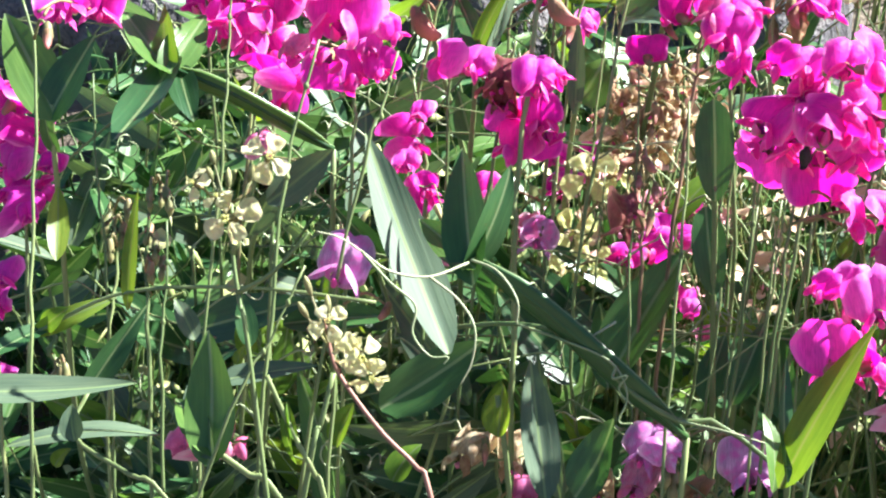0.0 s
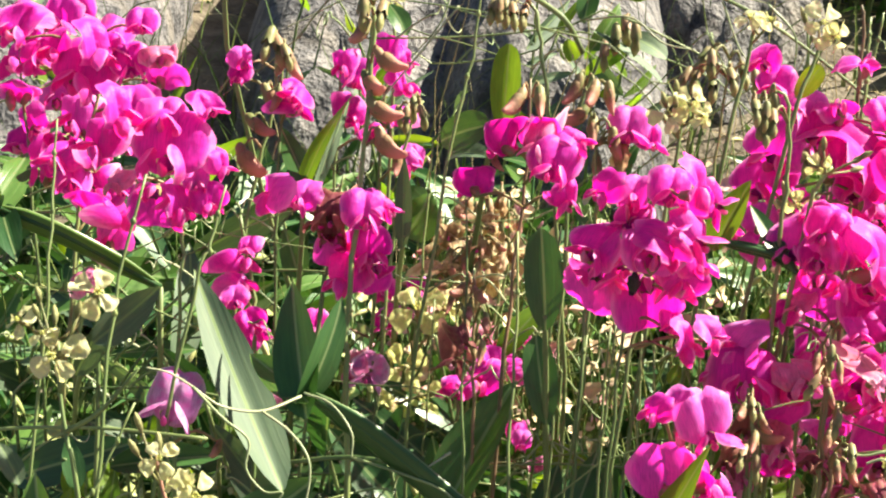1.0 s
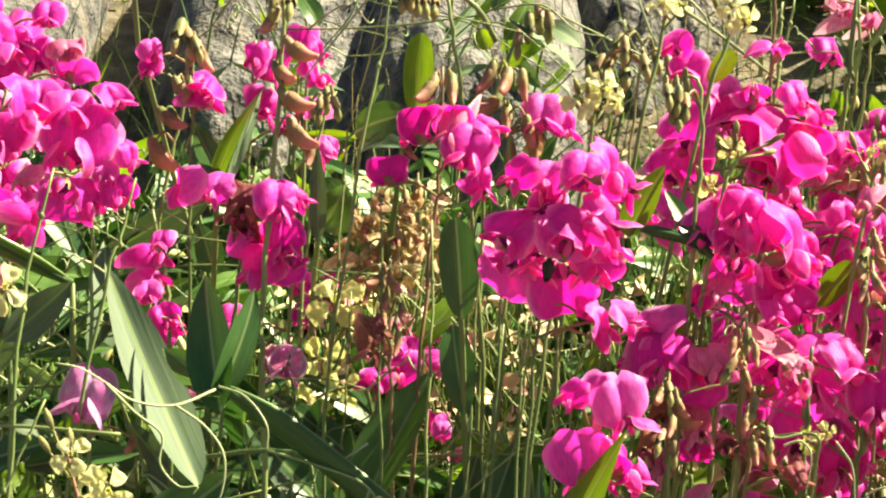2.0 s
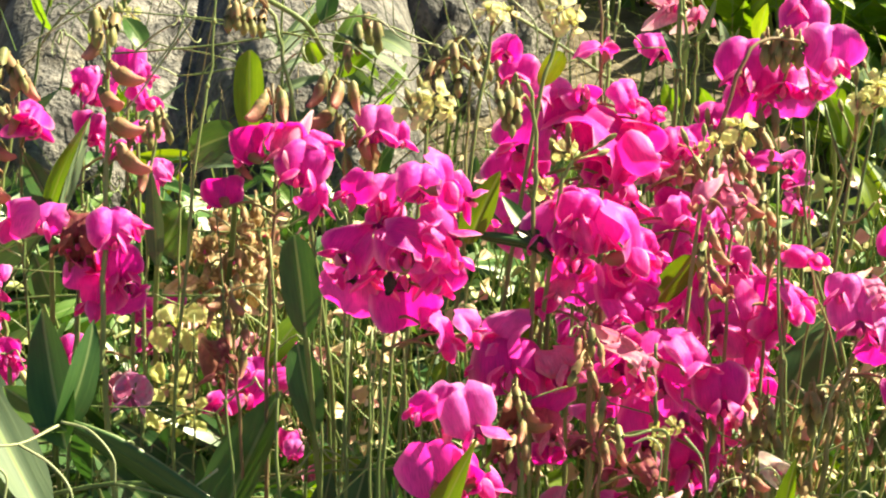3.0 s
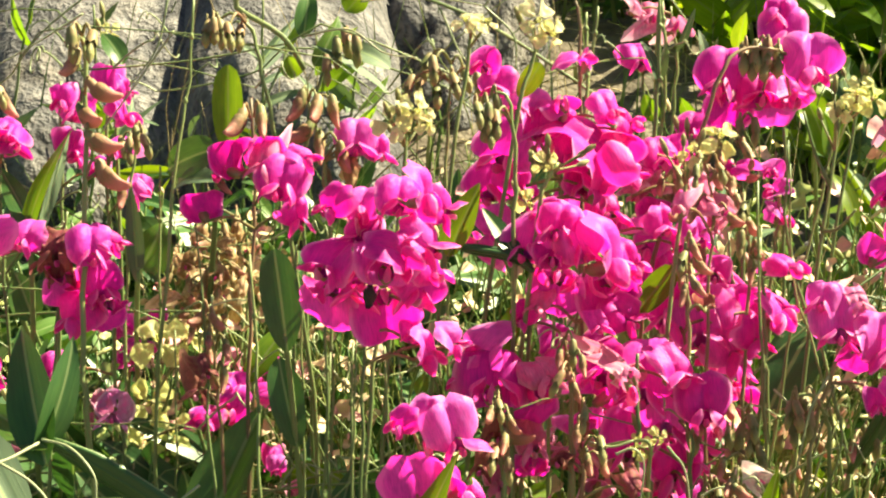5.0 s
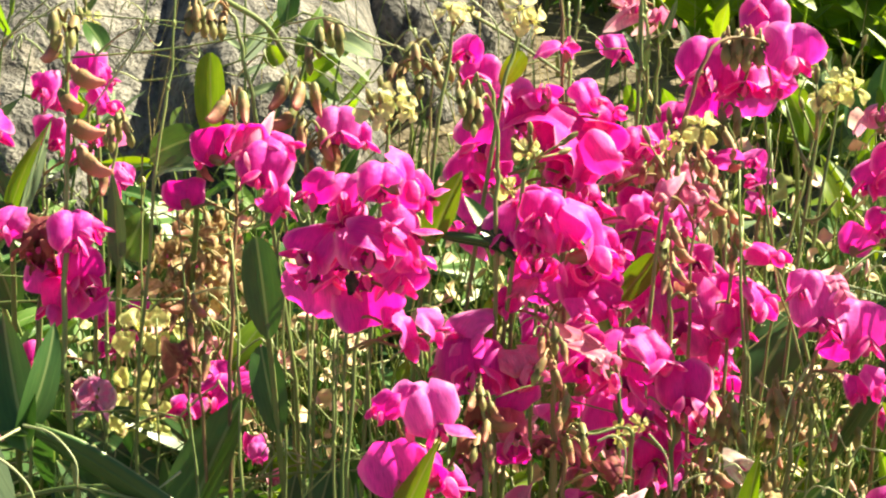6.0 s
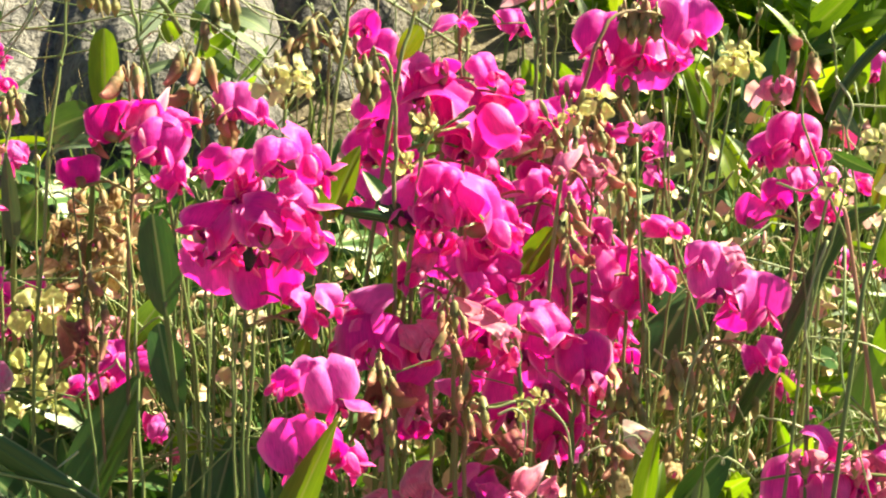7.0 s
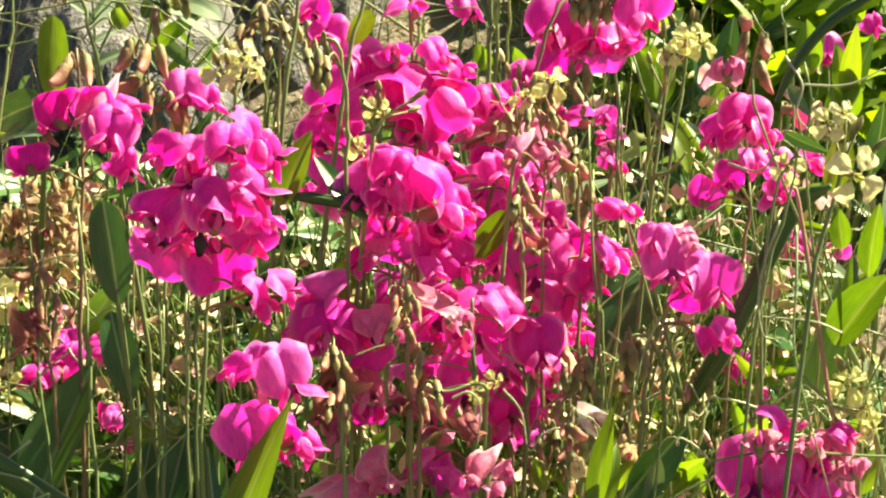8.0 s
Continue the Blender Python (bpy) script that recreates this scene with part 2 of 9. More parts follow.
def rock_material():
    """Weathered limestone: soft grey patches, coarse grain, dark pits and ochre stains."""
    m, n, l, b = material("grey_limestone")
    big, mid, fine = noise_node(n, l, 9.0, "Object", 5.0), noise_node(n, l, 48.0, "Object", 7.0, (1.0, 1.0, 0.6)), noise_node(n, l, 240.0, "Object", 4.0)
    r = ramp(n, [(0.30, (0.092, 0.087, 0.096)), (0.5, (0.146, 0.139, 0.146)), (0.7, (0.188, 0.180, 0.184))])
    l.new(big.outputs[0], r.inputs[0])
    grain = ramp(n, [(0.34, (0.30, 0.29, 0.32)), (0.47, (0.90, 0.90, 0.92)), (0.64, (1.5, 1.46, 1.4))])
    l.new(mid.outputs[0], grain.inputs[0])
    c = mix_colour(n, l, 0.9, r.outputs[0], grain.outputs[0], "MULTIPLY")
    speck = ramp(n, [(0.34, (0.5, 0.48, 0.48)), (0.48, (1, 1, 1)), (0.68, (1.2, 1.18, 1.14))])
    l.new(fine.outputs[0], speck.inputs[0])
    c = mix_colour(n, l, 0.8, c, speck.outputs[0], "MULTIPLY")
    stain = noise_node(n, l, 22.0, "Object", 5.0, (1.0, 1.0, 0.5))
    sr = ramp(n, [(0.56, (0, 0, 0)), (0.72, (0.6, 0.6, 0.6))])
    l.new(stain.outputs[0], sr.inputs[0])
    c = mix_colour(n, l, sr.outputs[0], c, (0.20, 0.17, 0.14))
    l.new(c, b.inputs["Base Color"])
    b.inputs["Roughness"].default_value = 0.92
    both = n.new("ShaderNodeMath")
    both.operation = "MULTIPLY_ADD"
    both.inputs[1].default_value = 0.3
    l.new(fine.outputs[0], both.inputs[0])
    l.new(mid.outputs[0], both.inputs[2])
    add_bump(n, l, b, both.outputs[0], 1.0, 0.018)
    return m


ROCK = rock_material()
SOIL = solid_material("dry_soil", [(0.3, (0.045, 0.036, 0.026)), (0.5, (0.095, 0.074, 0.054)), (0.7, (0.17, 0.14, 0.105))], 25, 0.95, 1.0, 0.006)


# ---------------------------------------------------------------- mesh tools
class Shape:
    """Collects vertices, faces and a flat map of them, and becomes one mesh."""

    def __init__(self):
        self.v, self.f, self.uv, self.mi = [], [], [], []

    def add(self, verts, faces, uvs=None, slot=0):
        k = len(self.v)
        self.v.extend([tuple(p) for p in verts])
        self.f.extend([tuple(i + k for i in q) for q in faces])
        self.uv.extend(uvs if uvs is not None else [(0.5, 0.5)] * len(verts))
        self.mi.extend([slot] * len(faces))
        return self

    def mesh(self, name, *mats):
        me = bpy.data.meshes.new(name)
        me.from_pydata(self.v, [], self.f)
        lay = me.uv_layers.new(name="map")
        idx = np.empty(len(me.loops), dtype=np.int32)
        me.loops.foreach_get("vertex_index", idx)
        lay.data.foreach_set("uv", np.array(self.uv, dtype=np.float32)[idx].ravel())
        me.polygons.foreach_set("use_smooth", [True] * len(me.polygons))
        me.polygons.foreach_set("material_index", self.mi)
        for m in mats:
            me.materials.append(m)
        me.update()
        return me


def child(name, me, parent, m=None, label=""):
    ob = new(name, me)
    ob.parent = parent
    if m is not None:
        ob.matrix_basis = m
    return tagged(ob, label)


def smooth_line(points, n):
    """Points along a soft curve through the given ones."""
    p = [Vector(q) for q in points]
    if len(p) == 2:
        return [p[0].lerp(p[1], i / n) for i in range(n + 1)]
    ext = [p[0] * 2 - p[1]] + p + [p[-1] * 2 - p[-2]]
    out, per = [], max(2, n // (len(p) - 1))
    for i in range(len(p) - 1):
        a, b, c, d = ext[i:i + 4]
        for k in range(per):
            s = k / per
            out.append(0.5 * (2 * b + (c - a) * s + (2 * a - 5 * b + 4 * c - d) * s * s + (3 * b - a - 3 * c + d) * s ** 3))
    return out + [p[-1]]


def tube(shape, line, r0, r1, sides=6, flat=1.0, facing=(0, -1, 0.3), slot=0, taper=0.0):
    """A round or flattened stalk along a line, closed at both ends."""
    n, face = len(line), Vector(facing).normalized()
    verts, uvs, faces = [], [], []
    for i, p in enumerate(line):
        d = (line[min(i + 1, n - 1)] - line[max(i - 1, 0)])
        d = d.normalized() if d.length > 1e-9 else Vector((0, 0, 1))
        a = d.cross(face)
        a = a.normalized() if a.length > 1e-4 else d.orthogonal().normalized()
        b = a.cross(d)
        r = r0 + (r1 - r0) * i / (n - 1)
        if taper:
            e = min(i, n - 1 - i) / (n - 1)
            r *= 0.12 + 0.88 * min(1.0, e / taper) ** 0.6
        for k in range(sides):
            w = 2 * math.pi * k / sides
            verts.append(p + a * (math.cos(w) * r) + b * (math.sin(w) * r * flat))
            uvs.append((k / sides, i / (n - 1)))
    for i in range(n - 1):
        for k in range(sides):
            k2 = (k + 1) % sides
            faces.append((i * sides + k, i * sides + k2, (i + 1) * sides + k2, (i + 1) * sides + k))
    faces.append(tuple(range(sides - 1, -1, -1)))
    faces.append(tuple((n - 1) * sides + k for k in range(sides)))
    return shape.add(verts, faces, uvs, slot)


def disc_petal(shape, outline, form, rings=6, spokes=22, slot=0):
    """A petal as a rounded sheet: outline(angle) gives its radius, form(x, y) its place in space."""
    verts, uvs, faces = [form(0.0, 0.0)], [(0.5, 0.5)], []
    for r in range(1, rings + 1):
        for s in range(spokes):
            w = 2 * math.pi * s / spokes
            q = outline(w) * r / rings
            x, y = q * math.cos(w), q * math.sin(w)
            verts.append(form(x, y))
            uvs.append((x + 0.5, y + 0.5))
    for s in range(spokes):
        faces.append((0, 1 + s, 1 + (s + 1) % spokes))
    for r in range(rings - 1):
        for s in range(spokes):
            a, b = 1 + r * spokes + s, 1 + r * spokes + (s + 1) % spokes
            faces.append((a, a + spokes, b + spokes, b))
    return shape.add(verts, faces, uvs, slot)


def spin(shape, profile, line, sides=8, squash=1.0, slot=0):
    """A body of round cross-section: radii of profile along a line."""
    n = len(line)
    verts, uvs, faces = [], [], []
    for i, p in enumerate(line):
        d = (line[min(i + 1, n - 1)] - line[max(i - 1, 0)]).normalized()
        a = Vector((1, 0, 0))
        a = (a - d * a.dot(d)).normalized()
        b = d.cross(a)
        for k in range(sides):
            w = 2 * math.pi * k / sides
            verts.append(p + a * (math.cos(w) * profile[i] * squash) + b * (math.sin(w) * profile[i]))
            uvs.append((k / sides, i / (n - 1)))
    for i in range(n - 1):
        for k in range(sides):
            k2 = (k + 1) % sides
            faces.append((i * sides + k, i * sides + k2, (i + 1) * sides + k2, (i + 1) * sides + k))
    return shape.add(verts, faces, uvs, slot)


def axes(place, fwd, up, sx, sy=None, sz=None):
    """A pose with Y along fwd and Z towards up, scaled."""
    y = Vector(fwd).normalized()
    x = y.cross(Vector(up))
    x = x.normalized() if x.length > 1e-5 else y.orthogonal().normalized()
    z = x.cross(y)
    sy, sz = sy or sx, sz or sx
    m = Matrix((x * sx, y * sy, z * sz)).transposed().to_4x4()
    m.translation = place
    return m


# ---------------------------------------------------------------- the pieces of a pea flower (a standard is 1 wide)
rng = random.Random(7)


def make_standard(k, q, tilt, notch, ripple, roll_l, roll_r, seed, puff=0.07):
    """The broad two-lobed back petal: a crease down the middle, softly puffed lobes, edges that roll back or forwards."""
    r = random.Random(seed)
    p1, p2, p3, lop = r.uniform(0, 6.28), r.uniform(0, 6.28), r.uniform(0, 6.28), r.uniform(-0.18, 0.18)

    def outline(w):
        top = math.exp(-((w - math.pi / 2) / 0.20) ** 2)
        base = math.exp(-((w - 1.5 * math.pi) / 0.55) ** 2)
        return 0.5 * (1 - notch * top + 0.07 * math.cos(2 * w) - 0.10 * base + 0.025 * math.sin(2 * w + p3) + 0.018 * math.sin(3 * w + p1) + 0.006 * math.sin(8 * w + p2))

    def form(x, y):
        s = y + 0.46
        yy = (math.cos(tilt - k * s) - math.cos(tilt)) / k
        zz = (math.sin(tilt) - math.sin(tilt - k * s)) / k
        rr = math.hypot(x, y) / 0.5
        w = math.atan2(y, x)
        lobe = max(0.0, 1 - ((abs(x) - 0.24) / 0.26) ** 2 - (y / 0.5) ** 2 * 0.6)
        side = puff * lobe - q * x * x * (0.5 + s) + lop * x * s - 0.05 * math.exp(-(x / 0.05) ** 2) * (0.3 + s)
        side += 1.5 * ripple * math.sin(3 * w + p1) * rr ** 2 + 0.9 * ripple * math.sin(6 * w + p2) * rr ** 4 + 0.45 * ripple * math.sin(11 * w + p3) * rr ** 7
        side += 0.14 * (noise.noise(Vector((x * 1.9, y * 1.9, seed * 3.7))) - noise.noise(Vector((0, 0, seed * 3.7)))) * (0.4 + rr)
        lip = max(0.0, rr - 0.80)
        side -= lip * (0.70 + 0.55 * math.sin(2 * w + p2) + 0.35 * math.sin(5 * w + p1))
        edge = max(0.0, abs(x) - 0.20)
        curl = roll_l if x < 0 else roll_r
        side += curl * edge * edge * 4.5
        return (x - math.copysign(abs(curl) * edge * edge * 1.2, x), yy + side, zz - 0.17)

    return disc_petal(Shape(), outline, form, 9, 36)


STANDARD = []
for i, (k, q, tilt, notch, ripple, rl, rr) in enumerate((
        (0.7, 0.35, 0.10, 0.12, 0.020, -0.3, 0.2), (1.2, 0.5, 0.25, 0.14, 0.026, 0.5, -0.4), (0.4, -0.35, 0.0, 0.08, 0.018, 0.2, 0.4),
        (1.0, 0.1, 0.25, 0.16, 0.032, -0.7, -0.2), (1.6, 0.7, 0.30, 0.10, 0.024, -0.2, 0.8), (0.5, 0.5, -0.15, 0.12, 0.034, 0.7, 0.5),
        (1.1, -0.5, 0.15, 0.07, 0.026, 0.0, 0.3), (0.8, 0.8, 0.05, 0.15, 0.028, -0.9, 0.7), (0.6, 0.0, 0.35, 0.12, 0.030, 0.9, -0.6), (1.4, -0.2, 0.0, 0.10, 0.030, -0.6, -0.7),
        (1.3, 2.0, 0.15, 0.10, 0.024, -0.5, -0.6), (0.9, 2.8, 0.0, 0.12, 0.020, -0.3, -0.3), (1.8, 1.2, 0.5, 0.10, 0.030, -0.9, -1.0),
        (1.0, 0.25, 0.35, 0.06, 0.030, -0.5, 0.4))):
    STANDARD.append(make_standard(k, q, tilt, notch, ripple, rl, rr, i))
LIMP = [make_standard(k, q, tilt, notch, ripple, rl, rr, 50 + i, 0.03) for i, (k, q, tilt, notch, ripple, rl, rr) in enumerate((
    (1.9, 1.6, 0.2, 0.2, 0.09, -1.2, 1.4), (2.4, -1.2, 0.5, 0.15, 0.08, 1.0, 1.2), (1.2, 2.4, 0.0, 0.2, 0.10, -0.8, -1.3), (2.8, 0.8, 0.6, 0.1, 0.08, 1.4, -0.4), (1.0, -1.8, 0.3, 0.25, 0.10, 0.5, 0.2)))]
STANDARD_MESH = {m.name: [s.mesh("standard", m) for s in (STANDARD if m in (PETAL, LILAC) else LIMP)] for m in (PETAL, FADED, LILAC, DRIED, WILTED, PAPER)}


def make_wing(sign, flare, cup, seed):
    """A rounded side petal that bulges outwards and closes over the keel at its tip."""
    r = random.Random(seed)
    p1 = r.uniform(0, 6.28)

    def outline(w):
        return 0.29 * (1 + 0.06 * math.cos(w) + 0.14 * math.sin(2 * w) ** 2 + 0.03 * math.sin(3 * w + p1))

    def form(x, y):
        # u runs forwards along the petal, v from the upper edge round the cheek to the lower one
        u, v = (x + 0.28) / 0.62, (0.28 - y) / 0.56
        th = 0.25 + 1.75 * v
        rad = cup * (0.62 + 0.62 * math.sin(0.35 + 2.3 * max(0.0, min(1.1, u))))
        rad *= 1 + 0.20 * noise.noise(Vector((x * 4, y * 4, seed * 1.7))) + 0.06 * math.sin(5 * v + p1)
        return (sign * (0.008 + rad * math.sin(th) + flare * u * v), 0.01 + 0.38 * u, rad * math.cos(th) - 0.05 - 0.10 * u * u)

    return disc_petal(Shape(), outline, form, 6, 22)


WING_SHAPE = [[make_wing(sg, fl, cu, 11 * i) for sg in (-1, 1)] for i, (fl, cu) in enumerate(((0.04, 0.20), (0.12, 0.22), (0.00, 0.24), (0.24, 0.19)))]
WING_MESH = {m.name: [[w.mesh("wing", m) for w in pair] for pair in WING_SHAPE] for m in (WING, FADED, LILAC, DRIED, WILTED, PAPER)}


def keel_mesh():
    line = [Vector((0, 0.02 + 0.30 * t, -0.04 - 0.05 * math.sin(3.1 * t) + 0.10 * t * t)) for t in [i / 7 for i in range(8)]]
    return spin(Shape(), [0.02, 0.05, 0.068, 0.075, 0.075, 0.065, 0.045, 0.008], line, 8, 0.75).mesh("keel", KEEL)


KEEL_MESH = keel_mesh()


def add_calyx(shape, place, way, size, slot=0):
    """A green cup with five teeth, opening along way."""
    d = Vector(way).normalized()
    a = d.orthogonal().normalized()
    b = d.cross(a)
    verts, faces, uvs = [], [], []
    for i, (t, r) in enumerate(((-0.28, 0.03), (-0.22, 0.085), (-0.08, 0.105), (0.02, 0.12))):
        for k in range(10):
            w = 2 * math.pi * k / 10
            reach = t + (0.10 if i == 3 and k % 2 == 0 else 0)
            verts.append(Vector(place) + (d * reach + a * (math.cos(w) * r) + b * (math.sin(w) * r)) * size)
            uvs.append((k / 10, i / 3))
    for i in range(3):
        for k in range(10):
            k2 = (k + 1) % 10
            faces.append((i * 10 + k, i * 10 + k2, (i + 1) * 10 + k2, (i + 1) * 10 + k))
    return shape.add(verts, faces, uvs, slot)


def closed_flower(fat, hook, mouth, wrinkle, mat, name, seed, boot=False):
    """A folded flower or bud, 1 long: a narrow neck, a puffed and wrinkled body, a hooked, flared or shut mouth."""
    r = random.Random(seed)
    p1 = r.uniform(0, 6.28)
    n, sides = 12, 12
    verts, uvs, faces = [], [], []
    for i in range(n):
        t = i / (n - 1)
        a = hook * t
        c = Vector((0, math.sin(a) / hook, -(1 - math.cos(a)) / hook))
        d = Vector((0, math.cos(a), -math.sin(a)))
        up = Vector((0, math.sin(a), math.cos(a)))
        rad = fat * (0.18 + 0.95 * math.sin(math.pi * min(1.0, t ** 1.15 * 0.62 + 0.02)) ** 1.2)
        rad *= (1 - (1 - mouth) * max(0.0, (t - 0.62) / 0.38) ** 1.6)
        if boot:
            rad = fat * (0.10 + math.sin(math.pi * min(1.0, 0.04 + 0.93 * t ** 0.62)) ** 0.75) * (1 - 0.25 * t)
        for k in range(sides):
            w = 2 * math.pi * k / sides
            f = 1 + wrinkle * t * (math.sin(3 * w + p1) + 0.6 * math.sin(5 * w + 2 * p1 + 3 * t))
            keel = 1 + 0.25 * max(0.0, -math.sin(w)) * t
            f += wrinkle * 1.4 * t * noise.noise(Vector((math.cos(w) * 1.6, math.sin(w) * 1.6, t * 4 + seed * 5.1)))
            verts.append(c + Vector((1, 0, 0)) * (math.cos(w) * rad * 0.72 * f) + up * (math.sin(w) * rad * f * keel) + d * (wrinkle * 0.25 * math.sin(2 * w + p1) * t * t))
            uvs.append((k / sides, t))
    for i in range(n - 1):
        for k in range(sides):
            k2 = (k + 1) % sides
            faces.append((i * sides + k, i * sides + k2, (i + 1) * sides + k2, (i + 1) * sides + k))
    if mouth < 0.4:
        faces.append(tuple((n - 1) * sides + k for k in range(sides)))
    sh = Shape().add(verts, faces, uvs)
    if wrinkle > 0.13:
        # the withered standard folded over the back
        tilt = r.uniform(0.1, 0.7)
        flap = lambda x, y: Vector((x * (0.75 + 0.5 * y), 0.62 + 1.3 * y, 0.26 * fat / 0.3 - tilt * (y + 0.3) ** 2 - 2.2 * x * x + 0.10 * math.sin(11 * y + p1) + 0.16 * noise.noise(Vector((x * 6, y * 6, seed)))))
        disc_petal(sh, lambda w: 0.30 * (1 + 0.14 * math.sin(3 * w + p1) + 0.09 * math.sin(7 * w)), flap, 4, 14)
    return sh.mesh(name, mat)


SPENT_MESH = [closed_flower(f, h, m, w, WITHER, "spent_flower", 1 + i, True) for i, (f, h, m, w) in enumerate((
    (0.23, -1.1, 0.3, 0.11), (0.26, -1.4, 0.3, 0.12), (0.20, -0.8, 0.3, 0.12), (0.25, -1.2, 0.3, 0.10), (0.24, -1.6, 0.3, 0.12), (0.19, -0.9, 0.3, 0.12)))]
BUD_MESH = [closed_flower(0.21, 0.6, 0.12, 0.06, BUD, "bud", 5), closed_flower(0.24, 1.0, 0.10, 0.08, BUD, "bud", 6), closed_flower(0.19, 0.35, 0.15, 0.06, BUD, "bud", 7)]
DRY_MESH = [closed_flower(0.36, 1.0, 0.9, 0.26, DRIED, "dried_flower", 8), closed_flower(0.32, 1.5, 0.8, 0.30, DRIED, "dried_flower", 9)]
# added dark body that stands for the shaded hollow
HOLLOW_MESH = [closed_flower(0.26, 0.5, 0.4, 0.22, HOLLOW_SHADE, "shrivelled_flower", 12)]
PINK_BUD_MESH = [closed_flower(0.34, 0.7, 0.5, 0.12, WING, "pink_bud", 10), closed_flower(0.30, 1.0, 0.6, 0.15, WING, "pink_bud", 11)]


# ---------------------------------------------------------------- leaves (1 long, 1 wide, scaled when set)
def make_leaf(curl, fold, twist, wave, seed, lead=0.58, tail=0.90):
    r = random.Random(seed)
    p1, bow = r.uniform(0, 6.28), r.uniform(-0.05, 0.05)
    nu, nv = 6, 14
    verts, uvs, faces = [], [], []
    for j in range(nv + 1):
        v = j / nv
        peak = (lead / (lead + tail)) ** lead * (tail / (lead + tail)) ** tail
        h = 0.5 * (max(v, 0.004) ** lead * (1 - v * 0.998) ** tail) / peak
        ang = curl * (v - 0.15)
        for i in range(nu + 1):
            u = i / nu * 2 - 1
            x = u * h
            z = fold * abs(u) * h + wave * math.sin(9 * v + p1 + (1.5 if u > 0 else 0)) * u * u * 0.5
            tw = twist * (v - 0.3)
            x2, z2 = x * math.cos(tw) - z * math.sin(tw), x * math.sin(tw) + z * math.cos(tw)
            yy = math.sin(ang) / curl if abs(curl) > 0.01 else v
            zc = (1 - math.cos(ang)) / curl if abs(curl) > 0.01 else 0
            verts.append((x2 + bow * 4 * v * (1 - v), yy, -zc, z2))
            uvs.append((0.5 + 0.5 * u * min(1, h * 2.2), v))
    for j in range(nv):
        for i in range(nu):
            a = j * (nu + 1) + i
            faces.append((a, a + 1, a + nu + 2, a + nu + 1))
    return verts, faces, uvs


LEAF_FORMS = [make_leaf(c, f, t, w, i) for i, (c, f, t, w) in enumerate((
    (0.25, 0.30, 0.1, 0.03), (0.7, 0.45, -0.4, 0.04), (-0.3, 0.35, 0.3, 0.05), (1.0, 0.25, 0.5, 0.03), (0.05, 0.6, -0.2, 0.03), (0.5, 0.15, 0.7, 0.06)))]
BLUNT_FORMS = [make_leaf(c, f, t, w, 20 + i, 0.55, 0.42) for i, (c, f, t, w) in enumerate(((0.2, 0.22, 0.15, 0.03), (-0.2, 0.30, -0.2, 0.04), (0.45, 0.18, 0.25, 0.05)))]


def leaf_mesh(form, length, width, mat):
    """A leaf blade of its own length and width."""
    verts, faces, uvs = form
    vs = [(x * width, y * length, z * length + w * width) for x, y, z, w in verts]
    return Shape().add(vs, faces, uvs).mesh("leaflet", mat)


def ground_z(x, y):
    """The bank rises away from the camera and levels out."""
    t = max(0.0, min(1.0, (y - 0.45) / 1.25))
    return 0.02 + 0.30 * t * t * (3 - 2 * t) + 0.02 * noise.noise(Vector((x * 3, y * 3, 0.3)))


def leaf_on(thing, base, tip, width, turn=0.0, mat=None, blunt=False):
    """A leaflet from base to tip; turn swings its face away from the viewer's side, in degrees."""
    b, t = Vector(base), Vector(tip)
    d = (t - b)
    n0 = Vector((0, -0.85, 0.53))
    n0 = (n0 - d.normalized() * n0.dot(d.normalized())).normalized()
    side = d.normalized().cross(n0)
    n = n0 * math.cos(radians(turn)) + side * math.sin(radians(turn))
    form = LEAF_FORMS[rng.choice((0, 0, 2, 4, 5) if d.length > 0.045 else (0, 1, 2, 3, 4, 5))]
    if blunt:
        form = rng.choice(BLUNT_FORMS)
    me = leaf_mesh(form, d.length, width, mat or LEAF)
    return child("leaflet", me, thing, axes(b, d, n, 1))


def empty(name, place):
    e = new(name)
    e.empty_display_size = 0.01
    e.location = place
    return e


def local(thing, p):
    return Vector(p) - thing.location


def down_to_ground(line, drift=0.05):
    """Carries a stem on from its lowest given point to the soil."""
    p = Vector(line[-1])
    g = (p.x + rng.uniform(-drift, drift), p.y + rng.uniform(0.0, 2 * drift))
    z = ground_z(*g) - 0.01
    if p.z - z < 0.03:
        return [Vector(q) for q in line] + [Vector((g[0], g[1], z))]
    t = (p - Vector(line[-2])) if len(line) > 1 else Vector((0, 0, -1))
    t = (t.normalized() + Vector((0, 0, -0.8))).normalized()
    h = p.z - z
    mid = p + t * h * 0.4
    low = Vector((mid.x * 0.3 + g[0] * 0.7 + t.x * h * 0.15, mid.y * 0.6 + g[1] * 0.4, z + h * 0.28))
    return [Vector(q) for q in line] + [mid, low, Vector((low.x + (g[0] - p.x) * 0.2, low.y, ground_z(low.x, low.y) - 0.01))]


def sway(line, size=0.0022):
    """Lets a stem wander a little from its even curve, with small kinks at the nodes."""
    a, b, c, f = rng.uniform(0, 6.28), rng.uniform(0, 6.28), rng.uniform(0.3, 1.0) * size, rng.uniform(5, 11)
    out, n = [], len(line)
    for i, p in enumerate(line):
        t = i / (n - 1)
        kink = 0.0007 * math.sin(2.4 * i + b)
        out.append(p + Vector((c * math.sin(f * t + a) + kink, 0.6 * c * math.cos(f * t + b), 0)) * min(1.0, 4 * t) * min(1.0, 6 * (1 - t)))
    return out


